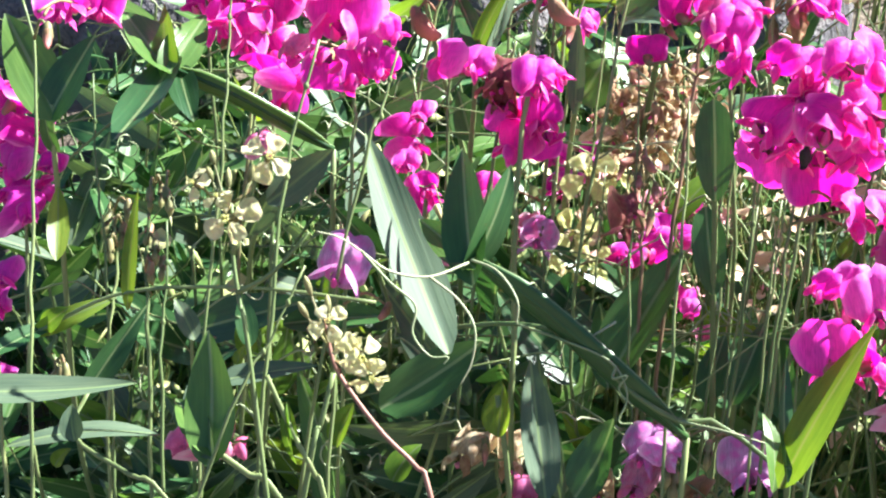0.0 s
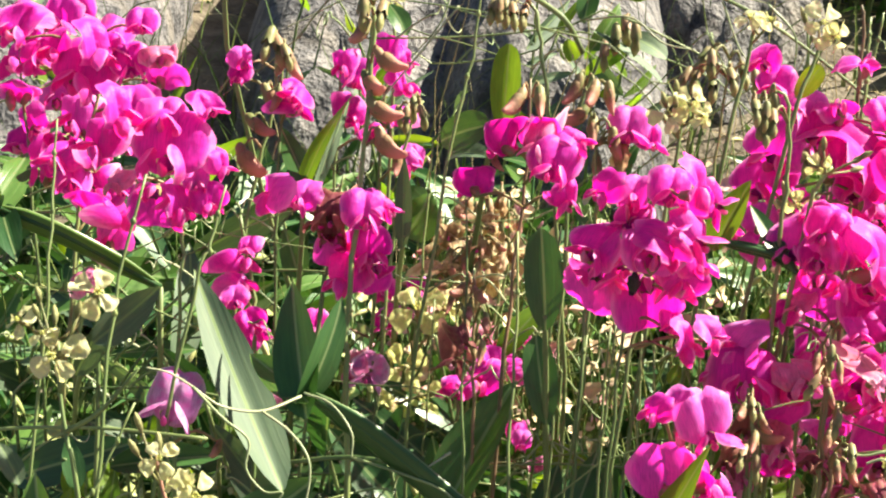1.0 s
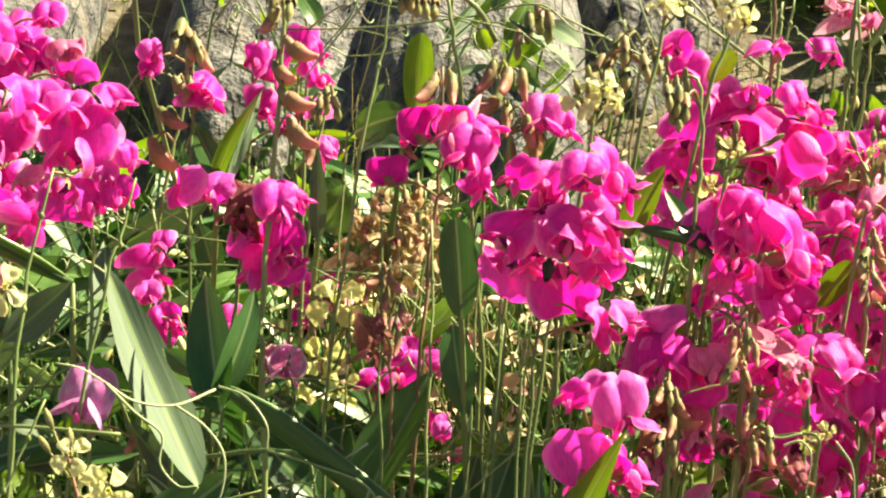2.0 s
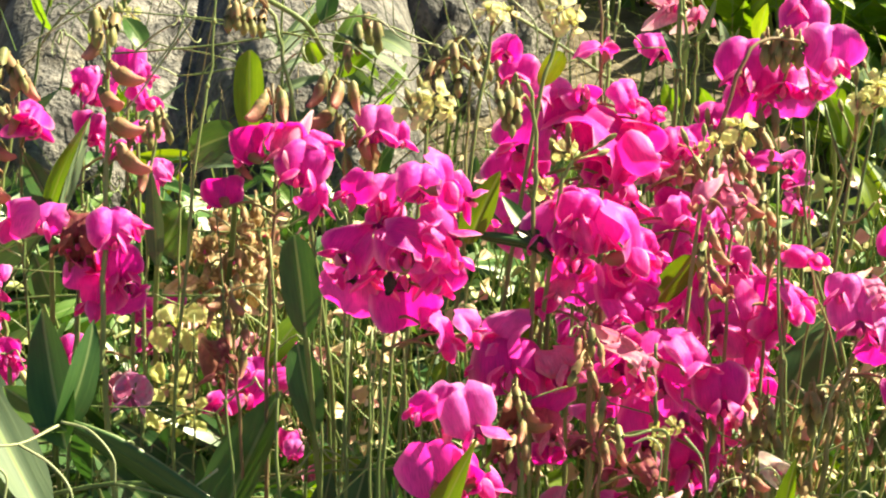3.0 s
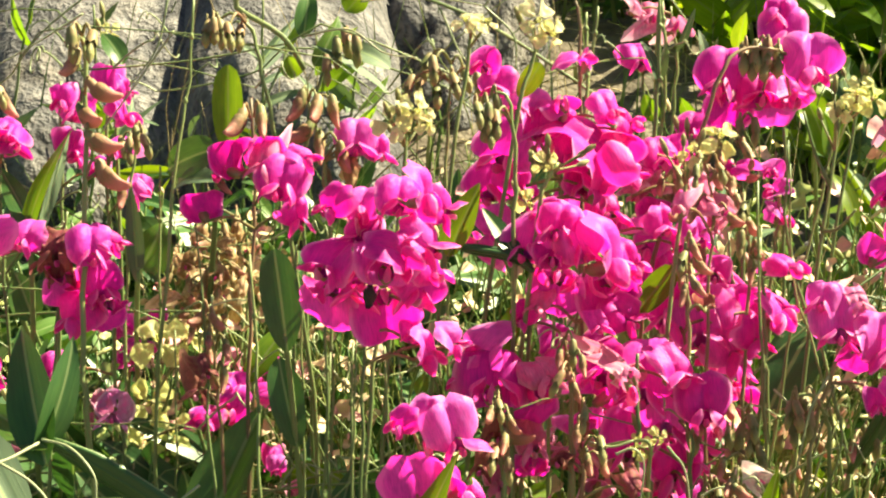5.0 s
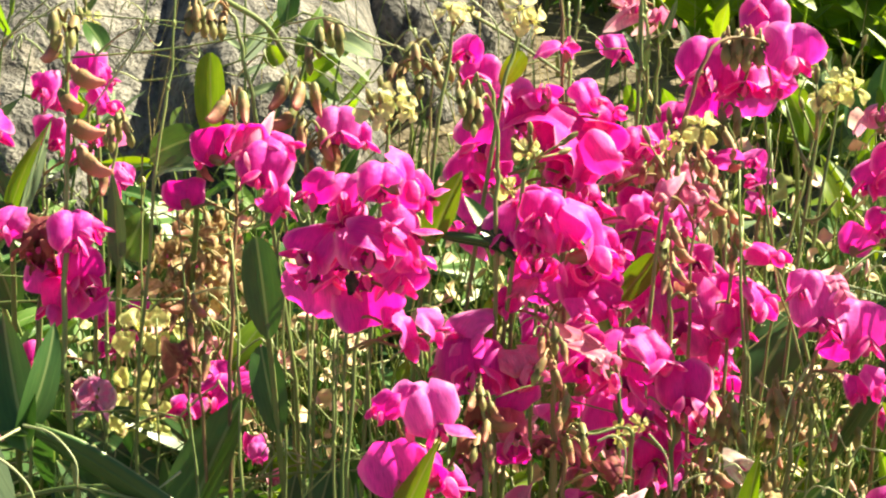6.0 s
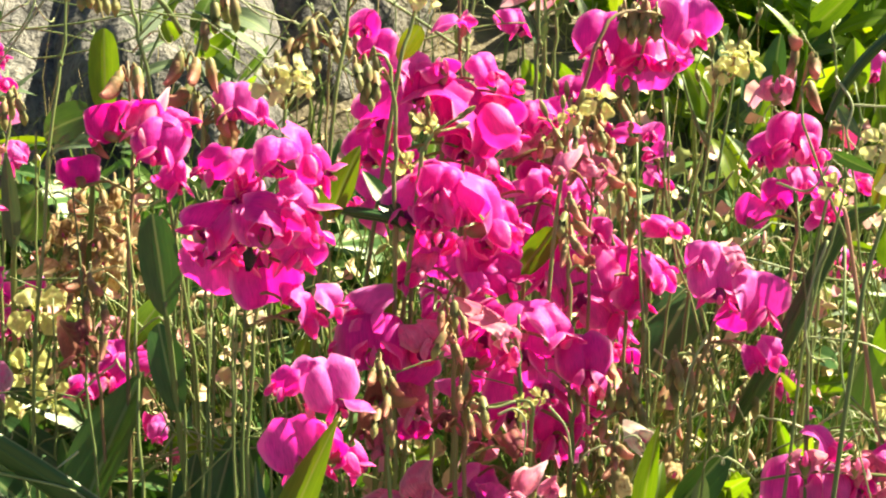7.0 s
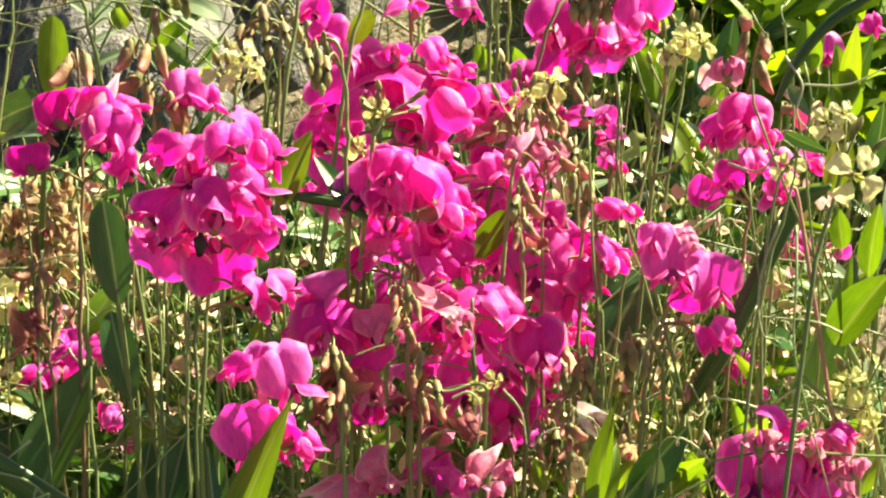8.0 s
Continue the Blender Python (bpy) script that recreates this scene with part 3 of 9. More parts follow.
def facing_way(yaw, pitch):
    y, p = radians(yaw), radians(pitch)
    return Vector((math.sin(y) * math.cos(p), -math.cos(y) * math.cos(p), math.sin(p)))


def nearest_on(line, p):
    best = min(line, key=lambda q: (q - p).length)
    return best


def open_flower(thing, rachis, centre, yaw, width, look_of="open", aim=()):
    """One open pea flower with calyx, standard, two wings and keel, on its stalk; aim fixes its pitch, roll and form."""
    c = Vector(centre)
    pitch, roll = rng.uniform(-12, 38), rng.uniform(-30, 30)
    given = yaw
    yaw += rng.uniform(-38, 38)
    if rng.random() < 0.22:
        yaw += rng.choice((110, 150, -130))
    spread = 1.16 - 0.18 * max(0.0, min(1.0, (width - 0.018) / 0.012))
    if aim:
        pitch, roll, yaw, spread = aim[0], aim[1], given, 1.0
    width *= spread
    fwd = facing_way(yaw, pitch)
    up = (Matrix.Rotation(radians(roll), 3, fwd) @ Vector((0, 0, 1)))
    m = axes(c, fwd, up, width)
    m.translation = c - m.to_3x3() @ Vector((0, 0.0, 0.20))
    o = m.translation
    back = (m.to_3x3() @ Vector((0, -1, -0.25))).normalized()
    sh = Shape()
    add_calyx(sh, o, -back, width)
    join = nearest_on(rachis, o + Vector((0, 0, -0.004)))
    tail = o + back * (0.26 * width)
    if (join - tail).length > 0.030:
        join = tail + (join - tail).normalized() * 0.030
    bend = tail.lerp(join, 0.5) + Vector((0, 0, 0.004))
    tube(sh, smooth_line([tail, bend, join], 6), 0.0007, 0.0008, 5)
    f = child("flower", sh.mesh("flower", CALYX), thing, None, {"faded": "fading dusky pink flower", "lilac": "ageing pale lilac flower", "dry": "papery tan dried flower", "wilted": "wilted brownish flower", "papery": "white papery withered flower"}.get(look_of, ""))
    std, wing = {"open": (PETAL, WING), "faded": (FADED, FADED), "lilac": (LILAC, LILAC), "dry": (DRIED, DRIED), "wilted": (WILTED, WILTED), "papery": (PAPER, PAPER)}[look_of]
    forms = STANDARD_MESH[std.name][:3] if look_of == "lilac" else STANDARD_MESH[std.name]
    child("standard", forms[aim[2] % len(forms)] if aim else rng.choice(forms), f, m)
    kind = rng.randrange(len(WING_SHAPE))
    for sidepetal in WING_MESH[wing.name][kind]:
        swing = pose(0, 0, 0, rng.uniform(-10, 14), rng.uniform(-14, 14), rng.uniform(-12, 12)) @ Matrix.Scale(rng.uniform(0.85, 1.15), 4)
        child("wing", sidepetal, f, m @ swing)
    child("keel", KEEL_MESH, f, m)
    return f


def closed_on(thing, rachis, centre, yaw, length, kind):
    """A bud, spent flower or dried flower hanging on its stalk, or the near-black body that stands for a shaded hollow.
    """
    length *= {"spent": 1.0, "hang": 0.92, "dried": 1.0}.get(kind, 1.12)
    c = Vector(centre)
    droop = {"bud": -55, "spent": -52, "dried": -50, "pink_bud": -10, "shrivel": -75, "hang": -68}[kind] + rng.uniform(-25, 25)
    fwd = facing_way(yaw + rng.uniform(-25, 25), droop)
    m = axes(c - fwd * length * 0.5, fwd, (0, 0, 1), length)
    o = m.translation
    sh = Shape()
    add_calyx(sh, o + fwd * length * (0.24 if kind in ("spent", "hang") else 0.22), fwd, length * {"spent": 1.6, "hang": 1.6, "shrivel": 0.7}.get(kind, 1.75))
    join = nearest_on(rachis, o)
    if (join - o).length > 0.022:
        join = o + (join - o).normalized() * 0.022
    tube(sh, smooth_line([o, o.lerp(join, 0.5) + Vector((0, 0, 0.006)), join], 6), 0.0006, 0.0008, 5)
    f = child("flower_stalk", sh.mesh("flower_stalk", CALYX), thing)
    pool = {"bud": BUD_MESH, "spent": SPENT_MESH, "dried": DRY_MESH, "pink_bud": PINK_BUD_MESH, "shrivel": HOLLOW_MESH, "hang": SPENT_MESH}[kind]
    me = rng.choice(pool)
    child(me.name.split(".")[0], me, f, m)
    return f


def pea_stem(line, blooms, label, thick=0.0014, red=False, to_ground=True):
    """A flowering stalk: a stem along line from its top, and blooms (kind, x, y, z, yaw, size, and where set pitch, roll, form)."""
    thick *= rng.uniform(0.65, 0.95)
    pts = down_to_ground(line) if to_ground else [Vector(q) for q in line]
    thing = empty("pea_flower_stem", pts[-1])
    full = sway(smooth_line(pts, 28))
    sh = tube(Shape(), [local(thing, p) for p in full], thick * 0.65, thick * 1.15, 7)
    child("stem", sh.mesh("stem", STEM_RED if red else STEM), thing)
    top = [local(thing, p) for p in full]
    for kind, x, y, z, yaw, size, *aim in blooms:
        c = local(thing, (x, y, z))
        if kind in ("open", "faded", "lilac", "dry", "wilted", "papery"):
            open_flower(thing, top, c, yaw, size, kind, aim)
        else:
            closed_on(thing, top, c, yaw, size, kind)
    return tagged(thing, label, "flower", "pea flower stems")


def leaf_shoot(line, leaves, label, tendrils=(), thick=0.0016, flat=0.45, to_ground=True, mat=None, wings=0.0):
    """A leafy shoot: stem along line, leaflets (base, tip, width, turn, tone) and curling tendrils."""
    pts = down_to_ground(line) if to_ground and not wings else [Vector(q) for q in line]
    thing = empty("pea_leaf_shoot", pts[-1])
    sh = tube(Shape(), [local(thing, p) for p in smooth_line(pts, 24)], max(thick, wings) * 0.8, max(thick, wings), 8, 0.25 if wings else flat, (-0.35, -0.93, 0.05) if wings else (0, -0.9, 0.45), 0, 0.22 if wings else 0.0)
    if wings:
        tube(sh, [local(thing, p) + Vector((0, -0.0005, 0.0004)) for p in smooth_line(pts, 24)], 0.0014, 0.0017, 6)
    child("stem", sh.mesh("stem", LEAF if wings else STEM), thing)
    if wings and to_ground:
        low = [local(thing, p) for p in smooth_line(down_to_ground([pts[-1]]), 12)]
        child("lower_stem", tube(Shape(), low, 0.0014, 0.0018, 6).mesh("lower_stem", STEM), thing)
    for base, tip, width, turn, tone in leaves:
        leaf_on(thing, local(thing, base), local(thing, tip), width, turn, {"leaf": LEAF, "young": YOUNG, "waxy": BLUE, "oval": LEAF, "young_oval": YOUNG}[tone], "oval" in tone)
    for path in tendrils:
        t = tube(Shape(), [local(thing, p) for p in smooth_line(path, 30)], 0.00065, 0.00035, 5)
        child("tendril", t.mesh("tendril", TENDRIL), thing)
    return tagged(thing, label, "leaves", "pea leaf shoots")


def curl(start, way, length, turns, size, seed):
    """A tendril that runs out and winds up at its end."""
    r = random.Random(seed)
    s, d = Vector(start), Vector(way).normalized()
    a = d.orthogonal().normalized()
    a = Matrix.Rotation(r.uniform(0, 6.28), 3, d) @ a
    b = d.cross(a)
    out = []
    for i in range(26):
        t = i / 25
        w = max(0.0, t - 0.45) / 0.55
        sw = size * w * (1.2 - 0.6 * w)
        out.append(s + d * (length * min(t, 0.45 + 0.3 * w)) + a * (math.cos(turns * 6.28 * w) * sw) + b * (math.sin(turns * 6.28 * w) * sw) + Vector((0, 0, 0.008 * math.sin(3.1 * t))))
    return out


# ---------------------------------------------------------------- wild radish
def radish_petal_mesh(mat, seed):
    r = random.Random(seed)
    p1, rec, lean, cup = r.uniform(0, 6.28), r.uniform(0.2, 1.3), r.uniform(-0.25, 0.25), r.uniform(-0.6, 0.9)

    def outline(w):
        notch = math.exp(-(w / 0.25) ** 2) + math.exp(-((w - 6.283) / 0.25) ** 2)
        return 0.23 * (1 + 0.26 * math.cos(w) - 0.2 * notch - 0.12 * math.exp(-((w - math.pi) / 0.4) ** 2) + 0.06 * math.sin(4 * w + p1) + 0.045 * math.sin(9 * w + 2 * p1))

    def form(x, y):
        q = x + 0.27
        wide = 0.26 + 2.15 * max(0.0, q) ** 1.2
        crinkle = 0.07 * math.sin(17 * y + p1) * q + 0.09 * noise.noise(Vector((x * 7, y * 7, seed * 2.3 + 0.5)))
        return (y * wide + lean * q * q, 0.05 + crinkle - rec * 0.55 * q * q + cup * y * y * 1.6, q)

    return disc_petal(Shape(), outline, form, 5, 20).mesh("petal", mat)


RADISH_PETALS = {m.name: [radish_petal_mesh(m, s) for s in range(6)] for m in (CREAM, YELLOW)}


def radish(line, flowers, label, buds=6, mat=None, red=False, to_ground=True, pods=0):
    """A wild radish stalk with four-petalled flowers (x, y, z, yaw, pitch, size)."""
    mat = mat or CREAM
    pts = down_to_ground(line, 0.03) if to_ground else [Vector(q) for q in line]
    thing = empty("wild_radish_stalk", pts[-1])
    full = [local(thing, p) for p in smooth_line(pts, 26)]
    child("stem", tube(Shape(), full, 0.0008, 0.0013, 6).mesh("stem", STEM_PINK if red else STEM), thing)
    for x, y, z, yaw, pitch, size in flowers:
        c = local(thing, (x, y, z))
        fwd = facing_way(yaw, pitch)
        m = axes(c, fwd, (0, 0, 1), size)
        sh = Shape()
        base = c - fwd * size * 0.42
        tube(sh, [base, base.lerp(c, 0.5), c + fwd * size * 0.02], size * 0.05, size * 0.07, 7)
        join = nearest_on(full, base)
        if (join - base).length > 0.025:
            join = base + (join - base).normalized() * 0.025
        tube(sh, smooth_line([base, base.lerp(join, 0.5) + Vector((0, 0, -0.003)), join], 5), 0.0006, 0.0008, 5)
        f = child("flower", sh.mesh("flower", CALYX), thing)
        spin0 = rng.uniform(0.4, 1.0)
        for k in range(4):
            rot = Matrix.Rotation(spin0 + k * math.pi / 2 + rng.uniform(-0.15, 0.15), 4, "Y")
            child("petal", rng.choice(RADISH_PETALS[mat.name]), f, m @ rot @ Matrix.Rotation(rng.uniform(-0.35, 0.3), 4, "X") @ Matrix.Scale(rng.uniform(0.85, 1.12), 4))
        st = Shape()
        for k in range(6):
            w = k * 1.047
            a = c + (m.to_3x3() @ Vector((0.04 * math.cos(w), 0.06, 0.04 * math.sin(w))))
            b = c + (m.to_3x3() @ Vector((0.07 * math.cos(w), 0.20, 0.07 * math.sin(w))))
            tube(st, [a, b], size * 0.012, size * 0.022, 4)
        child("stamen_tuft", st.mesh("stamen_tuft", YELLOW), f)
    for k in range(buds):
        top = full[0] + Vector((rng.uniform(-0.010, 0.010), rng.uniform(-0.008, 0.008), rng.uniform(-0.004, 0.014)))
        d = (top - full[min(3, len(full) - 1)]).normalized()
        s = rng.uniform(0.006, 0.010)
        ln = [top + d * (s * t / 5) for t in range(6)]
        sh = spin(Shape(), [0.0004, 0.0011, 0.0014, 0.0014, 0.0011, 0.0003], ln, 7)
        tube(sh, [top, full[min(2, len(full) - 1)]], 0.0005, 0.0006, 4)
        child("bud", sh.mesh("bud", BUD), thing)
    for k in range(pods):
        a = full[min(len(full) - 1, 4 + 3 * k)]
        b = a + Vector((rng.uniform(-0.03, 0.03), rng.uniform(-0.01, 0.01), rng.uniform(0.01, 0.04)))
        child("seed_pod", tube(Shape(), smooth_line([a, a.lerp(b, 0.5) + Vector((0, 0, -0.004)), b], 6), 0.0012, 0.0006, 5).mesh("seed_pod", STEM), thing)
    return tagged(thing, label, "flower", "wild radish")


def bare_stalk(line, label, thick=0.0013, wander=0.003):
    """A plain upright stalk without blooms, slightly knotted where a flower fell."""
    thick *= rng.uniform(0.7, 1.0)
    pts = down_to_ground(line)
    thing = empty("bare_pea_stalk", pts[-1])
    full = [local(thing, p) for p in sway(smooth_line(pts, 24), wander)]
    child("stem", tube(Shape(), full, thick * 0.45, thick * 1.1, 7).mesh("stem", STEM), thing)
    for k in range(2):
        p = full[2 + 3 * k]
        knob = spin(Shape(), [0.0003, thick * 1.05, thick * 1.0, 0.0003], [p + Vector((0, 0, 0.0012 * (i - 1.5))) for i in range(4)], 6)
        child("scar", knob.mesh("scar", STEM), thing)
    return tagged(thing, label, "stalk", "bare stalks")


def patch_spot(r, box):
    """A spot inside an uneven, soft-edged patch of ground."""
    x0, x1, y0, y1 = box
    for _ in range(40):
        x, y = r.uniform(x0, x1), r.uniform(y0, y1)
        u, v = 2 * (x - x0) / (x1 - x0) - 1, 2 * (y - y0) / (y1 - y0) - 1
        if u ** 4 + v ** 4 + 0.9 * noise.noise(Vector((x * 3.1, y * 3.1, 4.7))) + r.uniform(-0.25, 0.25) < 0.85:
            break
    return x, y


def foliage(name, label, n, box, height, length, width, mat, seed, bunch=7):
    """Bunches of leaves too many to count, on short shoots over a stretch of ground."""
    r = random.Random(seed)
    sh = Shape()
    for _ in range(n):
        x, y = patch_spot(r, box)
        g = ground_z(x, y)
        h = r.uniform(*height)
        top = Vector((x + r.uniform(-0.3, 0.3) * h, y + r.uniform(-0.3, 0.3) * h, g + h))
        foot = Vector((x, y, g - 0.01))
        tube(sh, smooth_line([foot, foot.lerp(top, 0.5) + Vector((r.uniform(-0.01, 0.01), 0, 0)), top], 4), 0.0016, 0.0008, 4)
        for k in range(bunch):
            b = foot.lerp(top, r.uniform(0.15, 1.0))
            w = r.uniform(0, 6.283)
            d = Vector((math.cos(w), math.sin(w), r.uniform(-0.2, 1.3))).normalized()
            ln = r.uniform(*length)
            verts, faces, uvs = r.choice(LEAF_FORMS)
            m = axes(b, d, Vector((r.uniform(-0.6, 0.6), r.uniform(-0.9, 0.3), 1)), 1)
            wd = ln * r.uniform(*width)
            sh.add([m @ Vector((a * wd, c * ln, e * ln + q * wd)) for a, c, e, q in verts], faces, uvs)
    return tagged(new(name, sh.mesh(name, mat)), label, "weeds", kind="stuff")


def tangle(name, label, n, box, zs, size, mat, seed, petals=0.5):
    """Small withered blooms, buds and pods caught on hair-thin stalks, too many and too small to pick apart."""
    r = random.Random(seed)
    sh = Shape()
    x0, x1, y0, y1 = box
    for _ in range(n):
        x, y = r.uniform(x0, x1), r.uniform(y0, y1)
        p = Vector((x, y, ground_z(x, y) + r.uniform(*zs)))
        d = Vector((r.uniform(-1, 1), r.uniform(-1, 1), r.uniform(-1.2, 0.4))).normalized()
        ln = r.uniform(*size)
        foot = Vector((x + r.uniform(-0.03, 0.03), y + r.uniform(-0.01, 0.03), max(ground_z(x, y) - 0.005, p.z - r.uniform(0.03, 0.12))))
        tube(sh, smooth_line([p, p.lerp(foot, 0.4) + Vector((r.uniform(-0.01, 0.01), 0, r.uniform(0, 0.008))), foot], 6), 0.0004, 0.0006, 4, slot=1)
        if r.random() < petals:
            a, k = r.uniform(0, 6.28), r.uniform(0.3, 0.6)
            m = axes(p, d, (r.uniform(-1, 1), r.uniform(-1, 0), 1), ln)
            disc_petal(sh, lambda w: k * (1 + 0.2 * math.sin(3 * w + a)), lambda u, v: m @ Vector((u, v + 0.3, 0.7 * u * u + 0.25 * math.sin(7 * v + a) * u + 0.1 * math.sin(9 * u))), 3, 9)
        else:
            line = [p + d * (ln * t / 5) + Vector((0, 0, -0.15 * ln * (t / 5) ** 2)) for t in range(6)]
            fat = ln * r.uniform(0.10, 0.24)
            spin(sh, [fat * 0.2, fat * 0.8, fat, fat * 0.9, fat * 0.6, fat * 0.08], line, 7, 0.75)
    return tagged(new(name, sh.mesh(name, mat, GRASS)), label, "undergrowth", kind="stuff")


# ---------------------------------------------------------------- ground and rocks
def ground():
    xs = [-400, -100, -30, -10, -5, -3, -2] + [-1.5 + 0.03 * i for i in range(101)] + [2, 3, 5, 10, 30, 100, 400]
    ys = [-400, -100, -30, -10, -4, -2, -1, 0] + [0.3 + 0.03 * i for i in range(91)] + [3.5, 4.5, 7, 12, 30, 100, 400]
    verts, faces = [], []
    for y in ys:
        for x in xs:
            z = ground_z(max(-3, min(3, x)), max(-3, min(5, y)))
            z += 0.012 * noise.noise(Vector((x * 14, y * 14, 1.0))) + 0.006 * noise.noise(Vector((x * 45, y * 45, 2.0)))
            verts.append((x, y, z))
    w = len(xs)
    for j in range(len(ys) - 1):
        for i in range(w - 1):
            a = j * w + i
            faces.append((a, a + 1, a + w + 1, a + w))
    ob = new("ground", Shape().add(verts, faces).mesh("ground", SOIL))
    return tagged(ob, "dry stony brown soil under the flowering plants", "ground", kind="structure")


ground()


def boulder(x, y, size, seed, label, rough=0.22, name="boulder", sink=0.3, facets=0.85, turn=None, slab=False):
    """A weathered block of stone: broad facets, pits and cracks."""
    bm = bmesh.new()
    bmesh.ops.create_icosphere(bm, subdivisions=5 if max(size) > 0.1 else 3, radius=1.0)
    off = Vector((seed * 7.3, seed * 3.1, seed * 1.7))
    r = random.Random(seed)
    planes = [(Vector((r.uniform(-1, 1), r.uniform(-1, 1), r.uniform(-0.6, 1))).normalized(), r.uniform(0.55, 0.85)) for _ in range(9)]
    for v in bm.verts:
        p = v.co.copy()
        if slab:
            p /= (p.x ** 6 + (p.y ** 2 + p.z ** 2) ** 3) ** (1 / 6)
        for n, d in planes:
            over = p.dot(n) - d
            if over > 0:
                p -= n * over * facets
        p *= 1 + rough * noise.noise(p * 1.7 + off) + rough * 0.45 * noise.noise(p * 5 + off) + rough * 0.22 * noise.noise(p * 13 + off)
        crack = abs(noise.noise(p * 2.3 + off * 2))
        p *= 1 - (0.025 if slab else 0.10) * max(0, 1 - crack / 0.06)
        v.co = Vector((p.x * size[0], p.y * size[1], p.z * size[2]))
    me = bpy.data.meshes.new(name)
    bm.to_mesh(me)
    bm.free()
    me.polygons.foreach_set("use_smooth", [True] * len(me.polygons))
    me.materials.append(ROCK)
    ob = new(name, me)
    ob.matrix_basis = pose(x, y, ground_z(x, y) + size[2] * (1 - 2 * sink) * 0.8, 0, 0, r.uniform(-25, 25) if turn is None else turn)
    return tagged(ob, label, "rock", "boulders" if max(size) > 0.1 else "stones")


boulder(-0.264, 1.812, (0.136, 0.56, 0.215), 4, "grey weathered boulder behind the flowers", 0.08, sink=0.72, facets=0.2, turn=2, slab=True)
boulder(-0.68, 1.84, (0.240, 0.58, 0.215), 8, "large grey weathered boulder behind the flowers", 0.08, sink=0.72, facets=0.2, turn=2, slab=True)
boulder(-0.150, 1.825, (0.112, 0.56, 0.210), 9, "grey weathered boulder with sunlit grainy face", 0.08, sink=0.72, facets=0.2, turn=4, slab=True)
boulder(0.030, 1.68, (0.080, 0.17, 0.15), 21, "small dark-sided boulder beside a crevice", 0.20, sink=0.5)
# added block: its shaded front stands in for a dark crevice
boulder(0.075, 2.02, (0.15, 0.15, 0.20), 23, "grey boulder added to darken the crevice behind the weeds", 0.2, sink=0.4)
boulder(-1.12, 1.86, (0.23, 0.50, 0.20), 12, "large grey weathered boulder behind the flowers", 0.12, sink=0.70, facets=0.4, turn=6)
boulder(-0.40, 2.45, (0.62, 0.42, 0.30), 17, "broad pale grey rock at the back")
boulder(-1.3, 2.4, (0.5, 0.45, 0.35), 18, "broad pale grey rock at the back")
boulder(0.305, 1.30, (0.05, 0.03, 0.022), 5, "flat pale stone lying on dry soil", name="stone")
boulder(0.35, 1.38, (0.06, 0.04, 0.02), 6, "flat pale stone lying on dry soil", name="stone")
for i in range(26):
    sx = rng.uniform(0.012, 0.045)
    boulder(rng.uniform(-0.7, 0.8), rng.uniform(1.1, 2.1), (sx, sx * rng.uniform(0.6, 1), sx * rng.uniform(0.4, 0.7)), 40 + i, "small grey stone lying on dry soil", name="stone")


# ---------------------------------------------------------------- the plants
pea_stem([(-0.0218, 0.7635, 0.5020), (-0.0242, 0.7563, 0.4821), (-0.0262, 0.7418, 0.4421), (-0.0304, 0.7208, 0.3844)], [
    ("open", -0.0400, 0.7360, 0.5020, -46, 0.0169, 6, -10, 0),
    ("open", -0.0280, 0.7420, 0.4980, -14, 0.0185, 34, -6, 8),
    ("open", -0.0130, 0.7340, 0.5040, 14, 0.0201, 14, -14, 0),
    ("open", -0.0040, 0.7220, 0.5110, 74, 0.0224, -4, 6, 13),
    ("open", 0.0050, 0.7380, 0.4990, 46, 0.0179, 0, 38, 0),
    ("open", -0.0030, 0.7260, 0.4870, 34, 0.0227, 10, 42, 0),
    ("open", -0.0410, 0.7280, 0.4790, -32, 0.0238, 30, -14, 2),
    ("open", -0.0420, 0.7420, 0.4570, -16, 0.0292, 10, 172, 5),
    ("open", -0.0180, 0.7220, 0.4820, 12, 0.0290, 36, -10, 6),
    ("open", -0.0190, 0.7400, 0.4540, 8, 0.0310, 8, 186, 2),
    ("open", -0.0340, 0.7440, 0.4630, -12, 0.0235, 8, 100, 0),
    ("open", -0.0060, 0.7340, 0.4650, 30, 0.0213, 14, -30, 8),
    ("open", 0.0000, 0.7320, 0.4750, 46, 0.0184, 18, 10, 3),
    ("open", -0.0080, 0.7340, 0.4460, 18, 0.0136, 20, -20, 4),
    ("open", -0.0030, 0.7300, 0.4400, 66, 0.0187, 6, 0, 13),
    ("open", 0.0090, 0.7320, 0.4430, 60, 0.0154, 4, 14, 6),
    ("faded", -0.0250, 0.7380, 0.4890, -5, 0.0129, 40, 0, 1),
    ("open", -0.0140, 0.7120, 0.4900, 62, 0.0223, 30, 48, 13),
    # black body set where the petals leave a shaded gap
    ("shrivel", -0.0250, 0.7200, 0.4690, 0, 0.0100)],
    "bright magenta sweet pea spike, densely flowered")
pea_stem([(-0.0188, 0.7744, 0.4970), (-0.0213, 0.7671, 0.4767), (-0.0233, 0.7524, 0.4361), (-0.0275, 0.7311, 0.3776)], [
    ("open", -0.0281, 0.7351, 0.4896, -10, 0.0161)],
    "bright magenta sweet pea spike, densely flowered")
